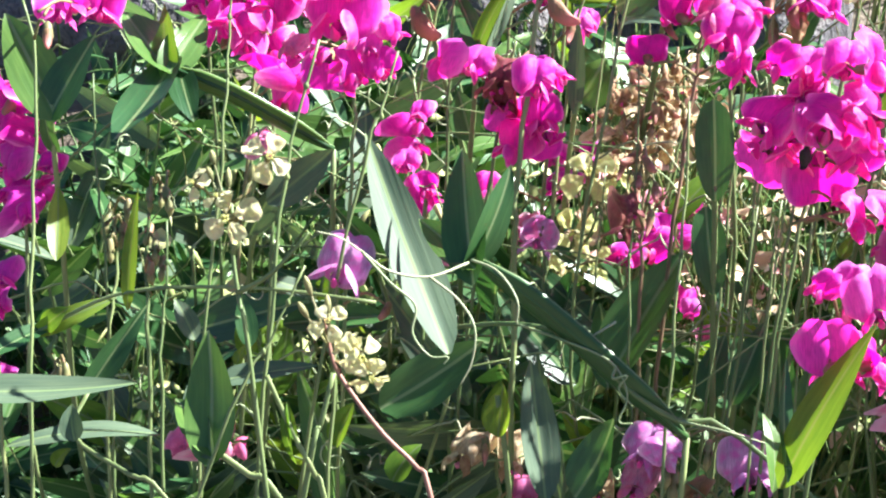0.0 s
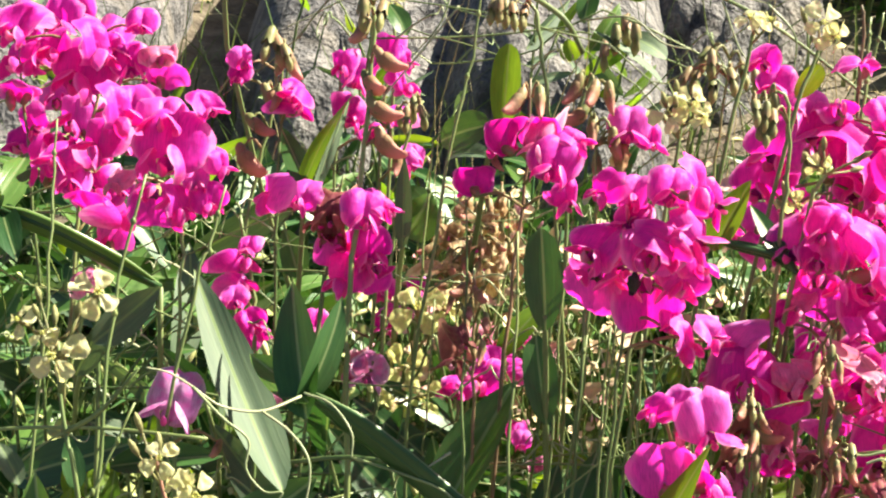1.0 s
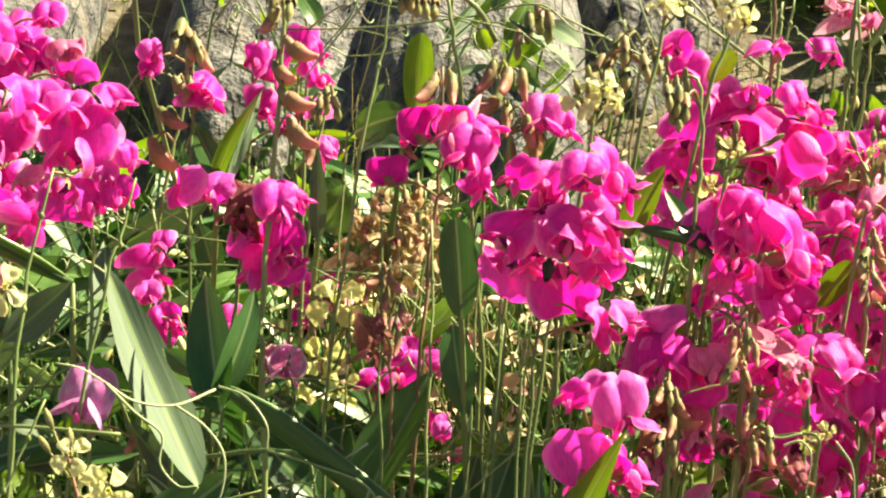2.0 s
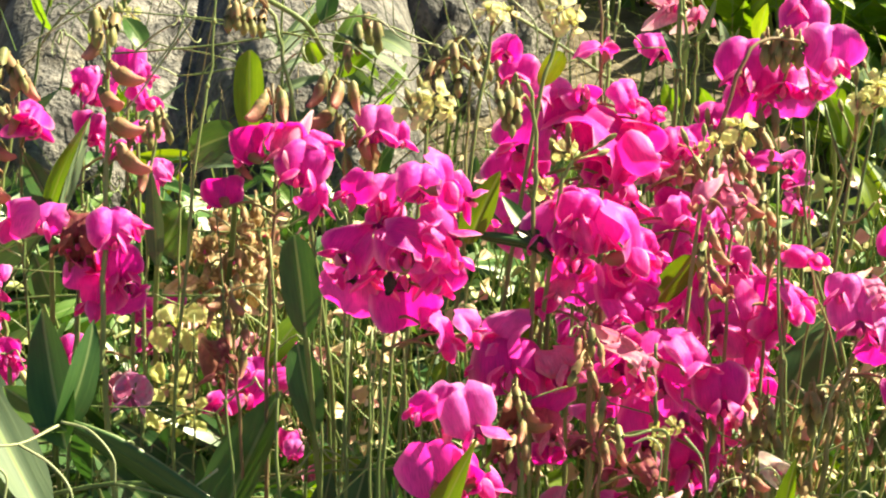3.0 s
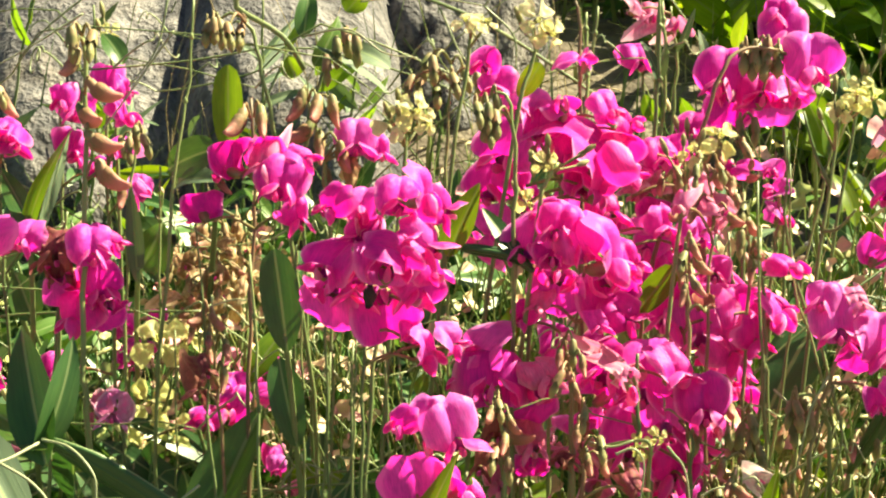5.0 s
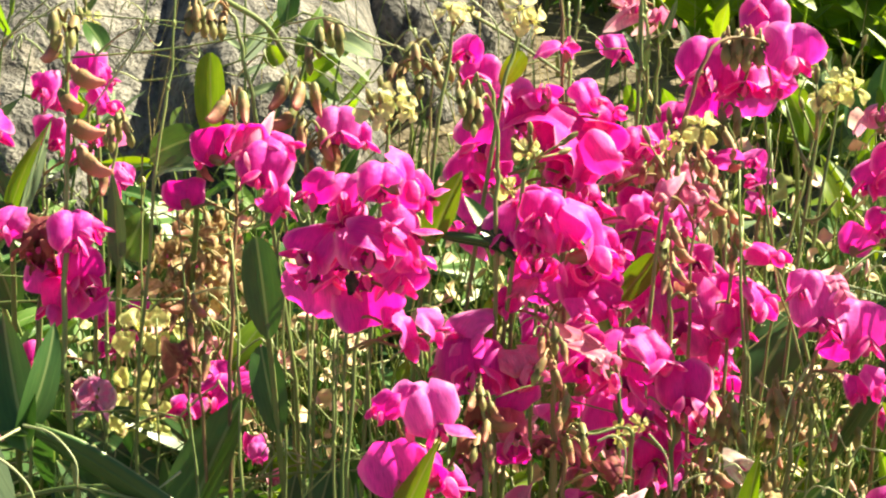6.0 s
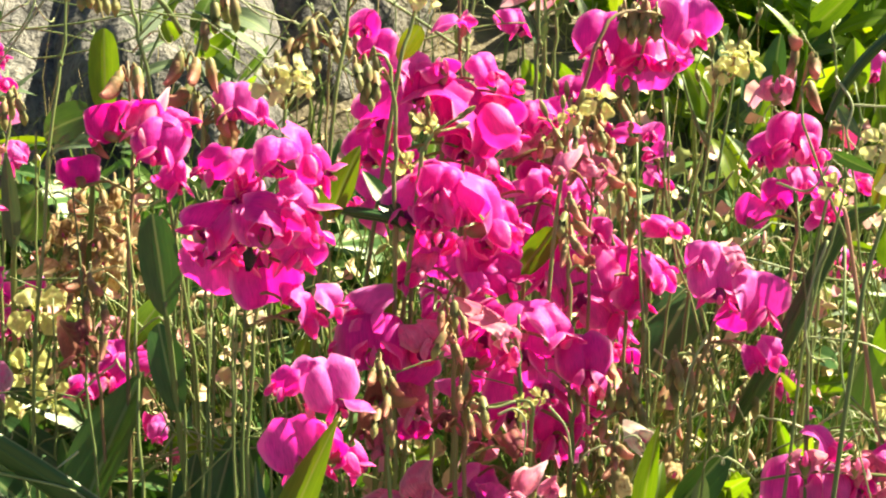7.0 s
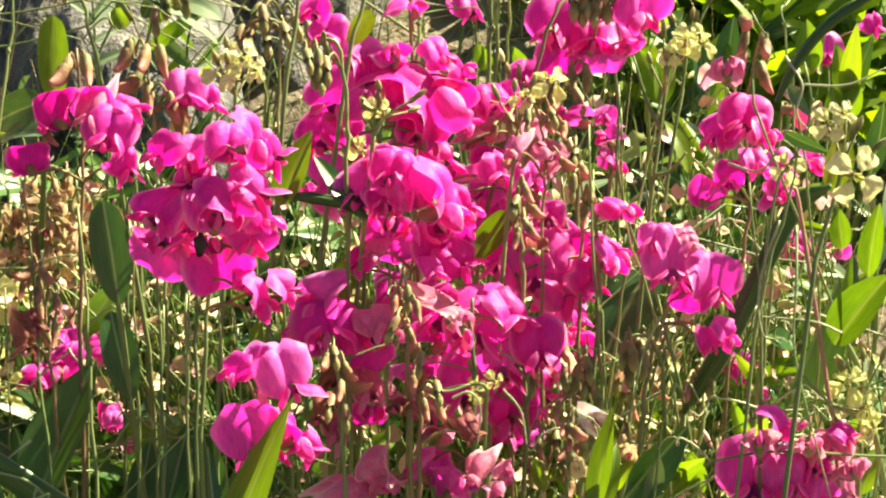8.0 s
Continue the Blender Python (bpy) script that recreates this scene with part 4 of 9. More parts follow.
pea_stem([(0.0395, 0.8824, 0.5068), (0.0389, 0.8709, 0.4753), (0.0380, 0.8554, 0.4324), (0.0352, 0.8343, 0.3743)], [
    ("open", 0.0440, 0.8720, 0.5040, -14, 0.0231, 26, -14, 0),
    ("open", 0.0510, 0.8640, 0.4960, 16, 0.0229, 6, -16, 2),
    ("open", 0.0600, 0.8660, 0.5060, 30, 0.0215, 70, 0, 0),
    ("open", 0.0740, 0.8560, 0.4860, 70, 0.0483, 42, 0, 13),
    ("open", 0.0690, 0.8720, 0.4840, 22, 0.0251, 12, 12, 3),
    ("open", 0.0840, 0.8700, 0.5030, 34, 0.0191, 20, 8, 0),
    ("open", 0.0930, 0.8680, 0.4970, 64, 0.0180, 30, 30, 3),
    ("open", 0.0850, 0.8720, 0.4860, 30, 0.0231, 8, 0, 9),
    ("open", 0.0740, 0.8640, 0.4700, 12, 0.0279, 2, -12, 6),
    ("open", 0.0950, 0.8660, 0.4720, 58, 0.0165, 10, 10, 1),
    ("open", 0.0360, 0.8760, 0.4810, -34, 0.0323, 6, -8, 2),
    ("open", 0.0750, 0.8540, 0.4720, 72, 0.0278, 44, 0, 13),
    ("open", 0.0280, 0.8780, 0.4630, -30, 0.0278, 0, 10, 6),
    ("open", 0.0310, 0.8740, 0.5140, -20, 0.0191, 16, 0, 0),
    ("open", 0.0260, 0.8760, 0.5240, -24, 0.0162, 16, 0, 2)],
    "tall magenta sweet pea spike, densely flowered")
pea_stem([(0.0706, 0.9172, 0.5440), (0.0733, 0.9125, 0.5311), (0.0732, 0.8900, 0.4692), (0.0717, 0.8620, 0.3918)], [
    ("open", 0.0700, 0.8810, 0.5240, 100, 0.0193, 62, 0, 6),
    ("open", 0.1110, 0.8850, 0.4750, 20, 0.0199, 20, 0, 0),
    ("open", 0.1190, 0.8810, 0.4790, 48, 0.0157, 24, 10, 2),
    ("open", 0.0870, 0.8870, 0.4480, 30, 0.0235, 4, 0, 9),
    ("open", 0.1030, 0.8870, 0.4710, -10, 0.0179, 16, 0, 4),
    ("faded", 0.1280, 0.8850, 0.4610, 10, 0.0168, 0, 0, 1),
    ("open", 0.1140, 0.8890, 0.4390, 30, 0.0195, 10, 0, 3),
    ("open", 0.1250, 0.8850, 0.4310, -20, 0.0179, 12, 0, 5)],
    "magenta sweet pea spike with a faded top flower", red=True)
pea_stem([(0.0685, 0.8249, 0.4656), (0.0685, 0.8153, 0.4390), (0.0658, 0.8048, 0.4101), (0.0631, 0.7837, 0.3522)], [
    ("open", 0.0560, 0.7920, 0.4720, -8, 0.0228, 24, -10, 3),
    ("open", 0.0440, 0.8000, 0.4610, -34, 0.0261, 10, -8, 2),
    ("open", 0.0650, 0.7900, 0.4630, 14, 0.0233, 26, 14, 8),
    ("open", 0.0760, 0.7820, 0.4630, 74, 0.0335, 2, 0, 13),
    ("open", 0.0880, 0.7960, 0.4540, 46, 0.0211, 14, 8, 3),
    ("open", 0.0560, 0.8060, 0.4370, -10, 0.0306, 8, 174, 5),
    ("open", 0.0790, 0.8080, 0.4350, 12, 0.0303, 8, 186, 2),
    ("open", 0.0740, 0.7920, 0.4260, 30, 0.0137, 4, 0, 4),
    ("open", 0.0870, 0.8000, 0.4260, 40, 0.0215, 8, 30, 1),
    ("faded", 0.0480, 0.8000, 0.4330, -20, 0.0127, 0, 0, 0),
    ("open", 0.0410, 0.8040, 0.4250, -40, 0.0143, 4, 0, 0),
    ("open", 0.0520, 0.8060, 0.4730, -30, 0.0171, 24, -10, 5),
    ("open", 0.0540, 0.7900, 0.4600, -10, 0.0209, 34, 0, 6)],
    "magenta sweet pea spike with curled pale petal edges")
pea_stem([(0.1200, 0.8497, 0.4456), (0.1191, 0.8379, 0.4132), (0.1179, 0.8252, 0.3782)], [
    ("open", 0.1270, 0.8370, 0.4060, -8, 0.0362, 4, 8, 6),
    ("open", 0.1460, 0.8410, 0.4090, 12, 0.0286, 10, 0, 2),
    ("open", 0.1400, 0.8310, 0.3970, 34, 0.0249, 14, 16, 3),
    ("open", 0.1130, 0.8430, 0.4100, -24, 0.0292, 10, -10, 0),
    ("open", 0.1480, 0.8370, 0.3820, 40, 0.0150, 0, 0, 4),
    ("open", 0.1330, 0.8430, 0.4320, -6, 0.0204, 16, 0, 9),
    ("open", 0.1630, 0.8350, 0.4170, 70, 0.0202, 24, 0, 4),
    ("open", 0.1250, 0.8410, 0.4500, 16, 0.0194, 20, 0, 0),
    ("spent", 0.1260, 0.8350, 0.4380, 0, 0.0115),
    ("spent", 0.1170, 0.8350, 0.4260, 10, 0.0115)],
    "deep magenta sweet pea spike, partly shaded", red=True)
pea_stem([(0.1511, 0.8309, 0.4523), (0.1523, 0.8158, 0.4108), (0.1509, 0.7999, 0.3669)], [
    ("open", 0.1580, 0.8200, 0.4190, 62, 0.0217, -6, -14, 4),
    ("open", 0.1500, 0.8200, 0.4080, 40, 0.0208, 4, 0, 3),
    ("open", 0.1650, 0.8240, 0.4420, 50, 0.0166, 20, 0, 9)],
    "deep magenta sweet pea spike, sunlit petals")
pea_stem([(0.1132, 0.7754, 0.4170), (0.1144, 0.7653, 0.3890), (0.1118, 0.7551, 0.3611)], [
    ("open", 0.1190, 0.7630, 0.3990, -2, 0.0268, 10, 4, 0),
    ("open", 0.1060, 0.7670, 0.4150, 46, 0.0261, 10, -6, 4),
    ("open", 0.0940, 0.7770, 0.4040, -14, 0.0336, 2, 0, 6),
    ("open", 0.0770, 0.7810, 0.4080, -34, 0.0248, 8, -8, 2),
    ("open", 0.1040, 0.7750, 0.3880, -8, 0.0313, -8, 0, 1),
    ("open", 0.0880, 0.7730, 0.3750, -12, 0.0276, -10, 8, 2),
    ("open", 0.1070, 0.7710, 0.3640, 14, 0.0236, -14, 0, 3),
    ("open", 0.1170, 0.7730, 0.3670, 28, 0.0187, -6, 0, 9),
    ("faded", 0.0830, 0.7610, 0.4180, 68, 0.0228, -6, 10, 0),
    ("bud", 0.1160, 0.7650, 0.3790, 0, 0.0096),
    ("bud", 0.1310, 0.7650, 0.3820, 20, 0.0101),
    ("spent", 0.1170, 0.7630, 0.3860, -10, 0.0124),
    ("spent", 0.1310, 0.7670, 0.3920, 24, 0.0120)],
    "sweet pea spike with round magenta lower flowers")
pea_stem([(0.0299, 0.8065, 0.4150), (0.0311, 0.7960, 0.3860), (0.0310, 0.7819, 0.3474)], [
    ("open", 0.0250, 0.7890, 0.4140, -54, 0.0253, 16, -26, 2),
    ("open", 0.0270, 0.7770, 0.4050, -4, 0.0376, 44, 0, 3),
    ("faded", 0.0500, 0.7750, 0.4100, 26, 0.0230, 14, 0, 3),
    ("open", 0.0460, 0.7870, 0.3900, 14, 0.0250, 6, 160, 0),
    ("open", 0.0150, 0.7890, 0.4020, -40, 0.0203, 6, -10, 3),
    ("faded", 0.0450, 0.7790, 0.3750, 12, 0.0219, 0, 0, 0),
    ("wilted", 0.0300, 0.7850, 0.3780, -10, 0.0179, -10, 0, 1),
    ("spent", 0.0380, 0.7730, 0.3770, 60, 0.0130),
    ("open", 0.0450, 0.7850, 0.3580, 0, 0.0191, 0, 170, 4),
    ("wilted", 0.0220, 0.7890, 0.3590, -20, 0.0166, 0, 0, 2),
    ("faded", 0.0300, 0.7870, 0.3520, 0, 0.0171, -10, 0, 3)],
    "purple magenta sweet pea spike with wilting lower flowers", red=True)
pea_stem([(0.0016, 0.7036, 0.4247), (-0.0030, 0.6985, 0.4109), (-0.0053, 0.6923, 0.3938)], [
    ("open", -0.0120, 0.6730, 0.4340, -44, 0.0136, 10, -10, 0),
    ("open", -0.0020, 0.6770, 0.4340, -10, 0.0172, 12, -6, 5),
    ("open", 0.0090, 0.6670, 0.4320, 20, 0.0248, -4, 14, 0),
    ("open", -0.0050, 0.6750, 0.4040, 158, 0.0277, -30, -20, 0),
    ("open", 0.0090, 0.6710, 0.4070, 100, 0.0195, 0, 4, 13),
    ("open", 0.0160, 0.6730, 0.4000, 30, 0.0134, 0, 20, 4),
    ("pink_bud", -0.0020, 0.6690, 0.4260, 0, 0.0066)],
    "low magenta sweet pea spike beside a young leaf")
pea_stem([(-0.0806, 0.8335, 0.5193), (-0.0794, 0.8206, 0.4836), (-0.0808, 0.8041, 0.4382), (-0.0817, 0.7746, 0.3571)], [
    ("open", -0.1010, 0.8060, 0.4770, -160, 0.0204, -6, 0, 6),
    ("open", -0.0880, 0.8080, 0.4970, -138, 0.0214, -10, 0, 2),
    ("open", -0.0660, 0.8000, 0.4900, -4, 0.0249, 14, -12, 0),
    ("open", -0.0570, 0.8100, 0.4990, 56, 0.0149, 24, 20, 4),
    ("faded", -0.0740, 0.8060, 0.4980, -10, 0.0200, -14, 0, 0),
    ("open", -0.0590, 0.8040, 0.4730, 30, 0.0176, -16, 10, 3),
    ("spent", -0.0840, 0.8000, 0.5140, -20, 0.0155),
    ("spent", -0.0730, 0.8000, 0.5150, 14, 0.0155),
    ("spent", -0.0930, 0.8100, 0.4850, 60, 0.0102),
    ("open", -0.0750, 0.8140, 0.5000, -160, 0.0197, 10, 0, 3)],
    "magenta sweet pea spike with brownish ageing top flowers", red=True)
pea_stem([(-0.0592, 0.8736, 0.5123), (-0.0513, 0.8650, 0.4885), (-0.0487, 0.8505, 0.4486), (-0.0489, 0.8251, 0.3787)], [
    ("hang", -0.0610, 0.8620, 0.5050, -30, 0.0165),
    ("hang", -0.0530, 0.8560, 0.5040, 0, 0.0172),
    ("hang", -0.0450, 0.8620, 0.5020, 20, 0.0165),
    ("hang", -0.0600, 0.8600, 0.4920, -40, 0.0161),
    ("hang", -0.0520, 0.8620, 0.4840, -10, 0.0179),
    ("hang", -0.0420, 0.8620, 0.4800, 20, 0.0162),
    ("hang", -0.0490, 0.8640, 0.4660, 0, 0.0159),
    ("dried", -0.0380, 0.8660, 0.4760, 0, 0.0177),
    ("open", -0.0350, 0.8660, 0.4890, 0, 0.0219, 14, 0, 0),
    ("open", -0.0240, 0.8700, 0.4830, 20, 0.0155, 10, 0, 3)],
    "wilting sweet pea spike with hanging brown flowers")
pea_stem([(-0.1524, 0.8154, 0.5575), (-0.1488, 0.8095, 0.5414), (-0.1496, 0.7861, 0.4769), (-0.1515, 0.7660, 0.4217), (-0.1491, 0.7527, 0.3848)], [
    ("bud", -0.1530, 0.8000, 0.5500, -10, 0.0123),
    ("bud", -0.1450, 0.8000, 0.5510, 20, 0.0123),
    ("spent", -0.1400, 0.7960, 0.5300, 62, 0.0150),
    ("spent", -0.1420, 0.7960, 0.5070, 62, 0.0159),
    ("spent", -0.1410, 0.7960, 0.4910, 64, 0.0172),
    ("spent", -0.1480, 0.8020, 0.5170, 24, 0.0155),
    ("spent", -0.1540, 0.8020, 0.5410, -20, 0.0149),
    ("hang", -0.1360, 0.8040, 0.4820, 0, 0.0126)],
    "tall sweet pea spike with seed-set brown flowers", thick=0.0016)
pea_stem([(-0.1609, 0.9359, 0.5086), (-0.1610, 0.9224, 0.4714), (-0.1612, 0.8992, 0.4074)], [
    ("open", -0.1612, 0.9256, 0.4997, 20, 0.0174),
    ("open", -0.1512, 0.9119, 0.4905, 40, 0.0153),
    ("open", -0.1572, 0.9168, 0.4730, 0, 0.0175),
    ("open", -0.1447, 0.9105, 0.4529, 30, 0.0127),
    ("open", -0.1482, 0.9061, 0.5036, 60, 0.0110),
    ("open", -0.1430, 0.8898, 0.4553, 10, 0.0110)],
    "magenta sweet pea spike before the rocks")
pea_stem([(-0.1889, 0.9524, 0.4955), (-0.1896, 0.9376, 0.4547), (-0.1906, 0.9178, 0.4004)], [
    ("open", -0.1876, 0.9429, 0.4892, -30, 0.0129),
    ("open", -0.1821, 0.9493, 0.4814, 0, 0.0174),
    ("open", -0.1795, 0.9219, 0.4686, -10, 0.0170),
    ("open", -0.1693, 0.9249, 0.4587, 0, 0.0143)],
    "magenta sweet pea spike before the rocks")
pea_stem([(-0.2062, 0.8845, 0.5138), (-0.2049, 0.8744, 0.4860), (-0.2037, 0.8524, 0.4254)], [
    ("bud", -0.2055, 0.8719, 0.5062, 0, 0.0106),
    ("bud", -0.1996, 0.8650, 0.5109, 20, 0.0105),
    ("open", -0.1960, 0.8608, 0.4956, 0, 0.0145),
    ("spent", -0.2036, 0.8576, 0.4911, -20, 0.0119),
    ("open", -0.1947, 0.8592, 0.4906, 40, 0.0132)],
    "sweet pea spike, half faded, before the rocks")
pea_stem([(-0.1381, 0.8960, 0.4865), (-0.1450, 0.8899, 0.4697), (-0.1478, 0.8712, 0.4181)], [
    ("bud", -0.1408, 0.8849, 0.4827, 20, 0.0103),
    ("bud", -0.1341, 0.8755, 0.4827, 30, 0.0097),
    ("bud", -0.1439, 0.8768, 0.4795, -20, 0.0103),
    ("bud", -0.1485, 0.8890, 0.4786, 0, 0.0098)],
    "nodding cluster of green sweet pea buds")
pea_stem([(-0.1613, 0.8067, 0.4751), (-0.1651, 0.7981, 0.4515), (-0.1690, 0.7793, 0.3996)], [
    ("open", -0.1890, 0.7850, 0.4700, -66, 0.0211, 10, 0, 13),
    ("open", -0.1770, 0.7890, 0.4690, -20, 0.0187, 20, 0, 6),
    ("wilted", -0.1620, 0.7830, 0.4660, 0, 0.0210, 0, 0, 0),
    ("wilted", -0.1620, 0.7850, 0.4550, 10, 0.0166, -20, 0, 3),
    ("open", -0.1460, 0.7770, 0.4680, 20, 0.0222, 14, -6, 0),
    ("open", -0.1380, 0.7830, 0.4690, 66, 0.0149, 10, 20, 4),
    ("open", -0.1590, 0.7870, 0.4470, -14, 0.0232, 6, 170, 2),
    ("open", -0.1450, 0.7850, 0.4490, 20, 0.0216, 6, 0, 8),
    ("open", -0.1560, 0.7810, 0.4360, -24, 0.0232, 10, 0, 3),
    ("open", -0.1430, 0.7850, 0.4350, 30, 0.0202, 6, 160, 5),
    ("wilted", -0.1700, 0.7890, 0.4590, -20, 0.0152, 0, 0, 2)],
    "dark magenta sweet pea spike with withered top flowers")
pea_stem([(-0.1607, 0.9398, 0.3728), (-0.1593, 0.9255, 0.3335), (-0.1624, 0.9093, 0.2887)], [
    ("open", -0.1595, 0.9220, 0.3736, 0, 0.0152),
    ("open", -0.1575, 0.9298, 0.3511, 0, 0.0164),
    ("open", -0.1953, 0.9174, 0.3518, -20, 0.0141),
    ("open", -0.1441, 0.9373, 0.3699, 20, 0.0104),
    ("open", -0.1499, 0.9135, 0.3645, 30, 0.0131),
    ("lilac", -0.1640, 0.9076, 0.3336, 0, 0.0132),
    ("faded", -0.1759, 0.9156, 0.3283, 0, 0.0133)],
    "low magenta sweet pea spike among dry stalks")
pea_stem([(-0.1047, 0.9501, 0.3423), (-0.1048, 0.9376, 0.3080), (-0.1049, 0.9273, 0.2794)], [
    ("open", -0.1047, 0.9455, 0.3310, 0, 0.0228),
    ("open", -0.0944, 0.9321, 0.3321, 30, 0.0150),
    ("spent", -0.1101, 0.9264, 0.3363, -20, 0.0149),
    ("open", -0.0846, 0.9103, 0.3012, 0, 0.0119),
    ("open", -0.1232, 0.9286, 0.3156, -10, 0.0150),
    ("open", -0.0876, 0.9295, 0.3479, 20, 0.0134),
    ("faded", -0.1075, 0.9475, 0.3434, -10, 0.0136)],
    "low pink sweet pea spike among dry stalks")
pea_stem([(-0.1148, 0.8720, 0.3910), (-0.1107, 0.8616, 0.3623), (-0.1094, 0.8464, 0.3206)], [
    ("spent", -0.1147, 0.8627, 0.3709, -20, 0.0138),
    ("spent", -0.1041, 0.8429, 0.3737, 20, 0.0122),
    ("spent", -0.1071, 0.8501, 0.3853, 0, 0.0109),
    ("spent", -0.1021, 0.8553, 0.3530, 30, 0.0124),
    ("spent", -0.1166, 0.8639, 0.3914, -20, 0.0110),
    ("bud", -0.1103, 0.8703, 0.3947, 0, 0.0100),
    ("bud", -0.1032, 0.8562, 0.3961, 20, 0.0098)],
    "brown seed-set sweet pea spike")
pea_stem([(-0.2078, 0.8396, 0.3901), (-0.2074, 0.8286, 0.3598)], [
    ("open", -0.2025, 0.8157, 0.3919, 0, 0.0157),
    ("open", -0.2116, 0.8174, 0.3825, -10, 0.0184),
    ("faded", -0.1992, 0.8239, 0.3561, 0, 0.0134)],
    "low magenta sweet pea spike")
pea_stem([(0.0194, 0.8222, 0.5171), (0.0333, 0.8244, 0.5229), (0.0364, 0.8137, 0.4934), (0.0356, 0.8004, 0.4569)], [
    ("bud", 0.0215, 0.8028, 0.5188, -10, 0.0098),
    ("bud", 0.0252, 0.8041, 0.5158, 0, 0.0103),
    ("bud", 0.0290, 0.8053, 0.5129, 10, 0.0104),
    ("bud", 0.0265, 0.8041, 0.5094, 0, 0.0104),
    ("bud", 0.0228, 0.8043, 0.5107, -20, 0.0099),
    ("bud", 0.0307, 0.8224, 0.5157, 20, 0.0095)],
    "nodding cluster of grey-green sweet pea buds")
pea_stem([(0.0542, 0.8728, 0.4803), (0.0609, 0.8682, 0.4677), (0.0581, 0.8435, 0.3995)], [
    ("bud", 0.0477, 0.8497, 0.4820, -20, 0.0105),
    ("bud", 0.0540, 0.8462, 0.4858, 0, 0.0109),
    ("bud", 0.0610, 0.8713, 0.4723, 20, 0.0113),
    ("bud", 0.0582, 0.8727, 0.4817, 0, 0.0097)],
    "cluster of pale green sweet pea buds")
pea_stem([(0.0103, 0.9166, 0.5132), (0.0088, 0.8995, 0.4663), (0.0072, 0.8711, 0.3881)], [
    ("bud", -0.0036, 0.9182, 0.5100, -20, 0.0117),
    ("bud", 0.0019, 0.9011, 0.5116, 0, 0.0115),
    ("bud", -0.0064, 0.9138, 0.5011, -20, 0.0117),
    ("bud", 0.0186, 0.9145, 0.5052, 20, 0.0117),
    ("bud", 0.0128, 0.8926, 0.5069, 10, 0.0114),
    ("bud", 0.0033, 0.9064, 0.4989, 0, 0.0110),
    ("bud", -0.0119, 0.9100, 0.5008, -30, 0.0111),
    ("bud", 0.0240, 0.9055, 0.5034, 20, 0.0110)],
    "cluster of pale green sweet pea buds")
pea_stem([(-0.0418, 0.9691, 0.5117), (-0.0535, 0.9642, 0.4980), (-0.0653, 0.9472, 0.4514), (-0.0655, 0.9173, 0.3690)], [
    ("bud", -0.0413, 0.9570, 0.5118, 20, 0.0130),
    ("bud", -0.0367, 0.9488, 0.5094, 30, 0.0129),
    ("bud", -0.0468, 0.9498, 0.5077, 0, 0.0129),
    ("bud", -0.0524, 0.9436, 0.5005, -20, 0.0120)],
    "cluster of pale green sweet pea buds")
pea_stem([(-0.1054, 0.8928, 0.5363), (-0.0947, 0.8956, 0.5438), (-0.0840, 0.8928, 0.5362), (-0.0786, 0.8855, 0.5160), (-0.0707, 0.8709, 0.4756)], [
    ("bud", -0.0999, 0.8675, 0.5397, -10, 0.0104),
    ("bud", -0.0977, 0.8823, 0.5347, 0, 0.0112),
    ("bud", -0.0928, 0.8735, 0.5368, 0, 0.0111),
    ("bud", -0.0904, 0.8888, 0.5331, 10, 0.0112),
    ("bud", -0.1037, 0.8669, 0.5398, -20, 0.0099)],
    "nodding cluster of dark green sweet pea buds")
pea_stem([(0.1744, 0.9363, 0.5141), (0.1581, 0.9317, 0.5162), (0.1460, 0.9235, 0.5082), (0.1334, 0.9130, 0.4793), (0.1134, 0.9043, 0.4261), (0.1074, 0.9010, 0.3878)], [
    ("open", 0.1490, 0.9500, 0.4970, -14, 0.0305, 12, -4, 0),
    ("open", 0.1680, 0.9460, 0.4900, 0, 0.0270, 30, 0, 3),
    ("open", 0.1850, 0.9480, 0.4880, 10, 0.0248, 26, 10, 5),
    ("open", 0.1910, 0.9440, 0.5050, 22, 0.0316, 10, -10, 8),
    ("open", 0.1540, 0.9520, 0.4810, -10, 0.0271, 6, 172, 2),
    ("open", 0.1790, 0.9540, 0.4800, 10, 0.0249, 6, 184, 0),
    ("open", 0.1350, 0.9560, 0.4680, -20, 0.0178, 10, 0, 6),
    ("bud", 0.1570, 0.9340, 0.5090, -10, 0.0132),
    ("bud", 0.1640, 0.9360, 0.5100, 0, 0.0139),
    ("bud", 0.1690, 0.9360, 0.5090, 10, 0.0139),
    ("bud", 0.1750, 0.9380, 0.5060, 20, 0.0133),
    ("bud", 0.1610, 0.9340, 0.5050, -10, 0.0127),
    ("bud", 0.1670, 0.9340, 0.5050, 0, 0.0127)],
    "arching magenta sweet pea stem with nodding buds", red=True)
pea_stem([(0.1874, 0.9949, 0.5231), (0.1874, 0.9888, 0.5063), (0.1860, 0.9665, 0.4447), (0.1835, 0.9360, 0.3607)], [
    ("open", 0.1860, 0.9850, 0.5110, -4, 0.0279, 8, 0, 0),
    ("open", 0.1840, 0.9910, 0.5200, -20, 0.0183, 16, 0, 3)],
    "single pink sweet pea bloom on a tall stem")
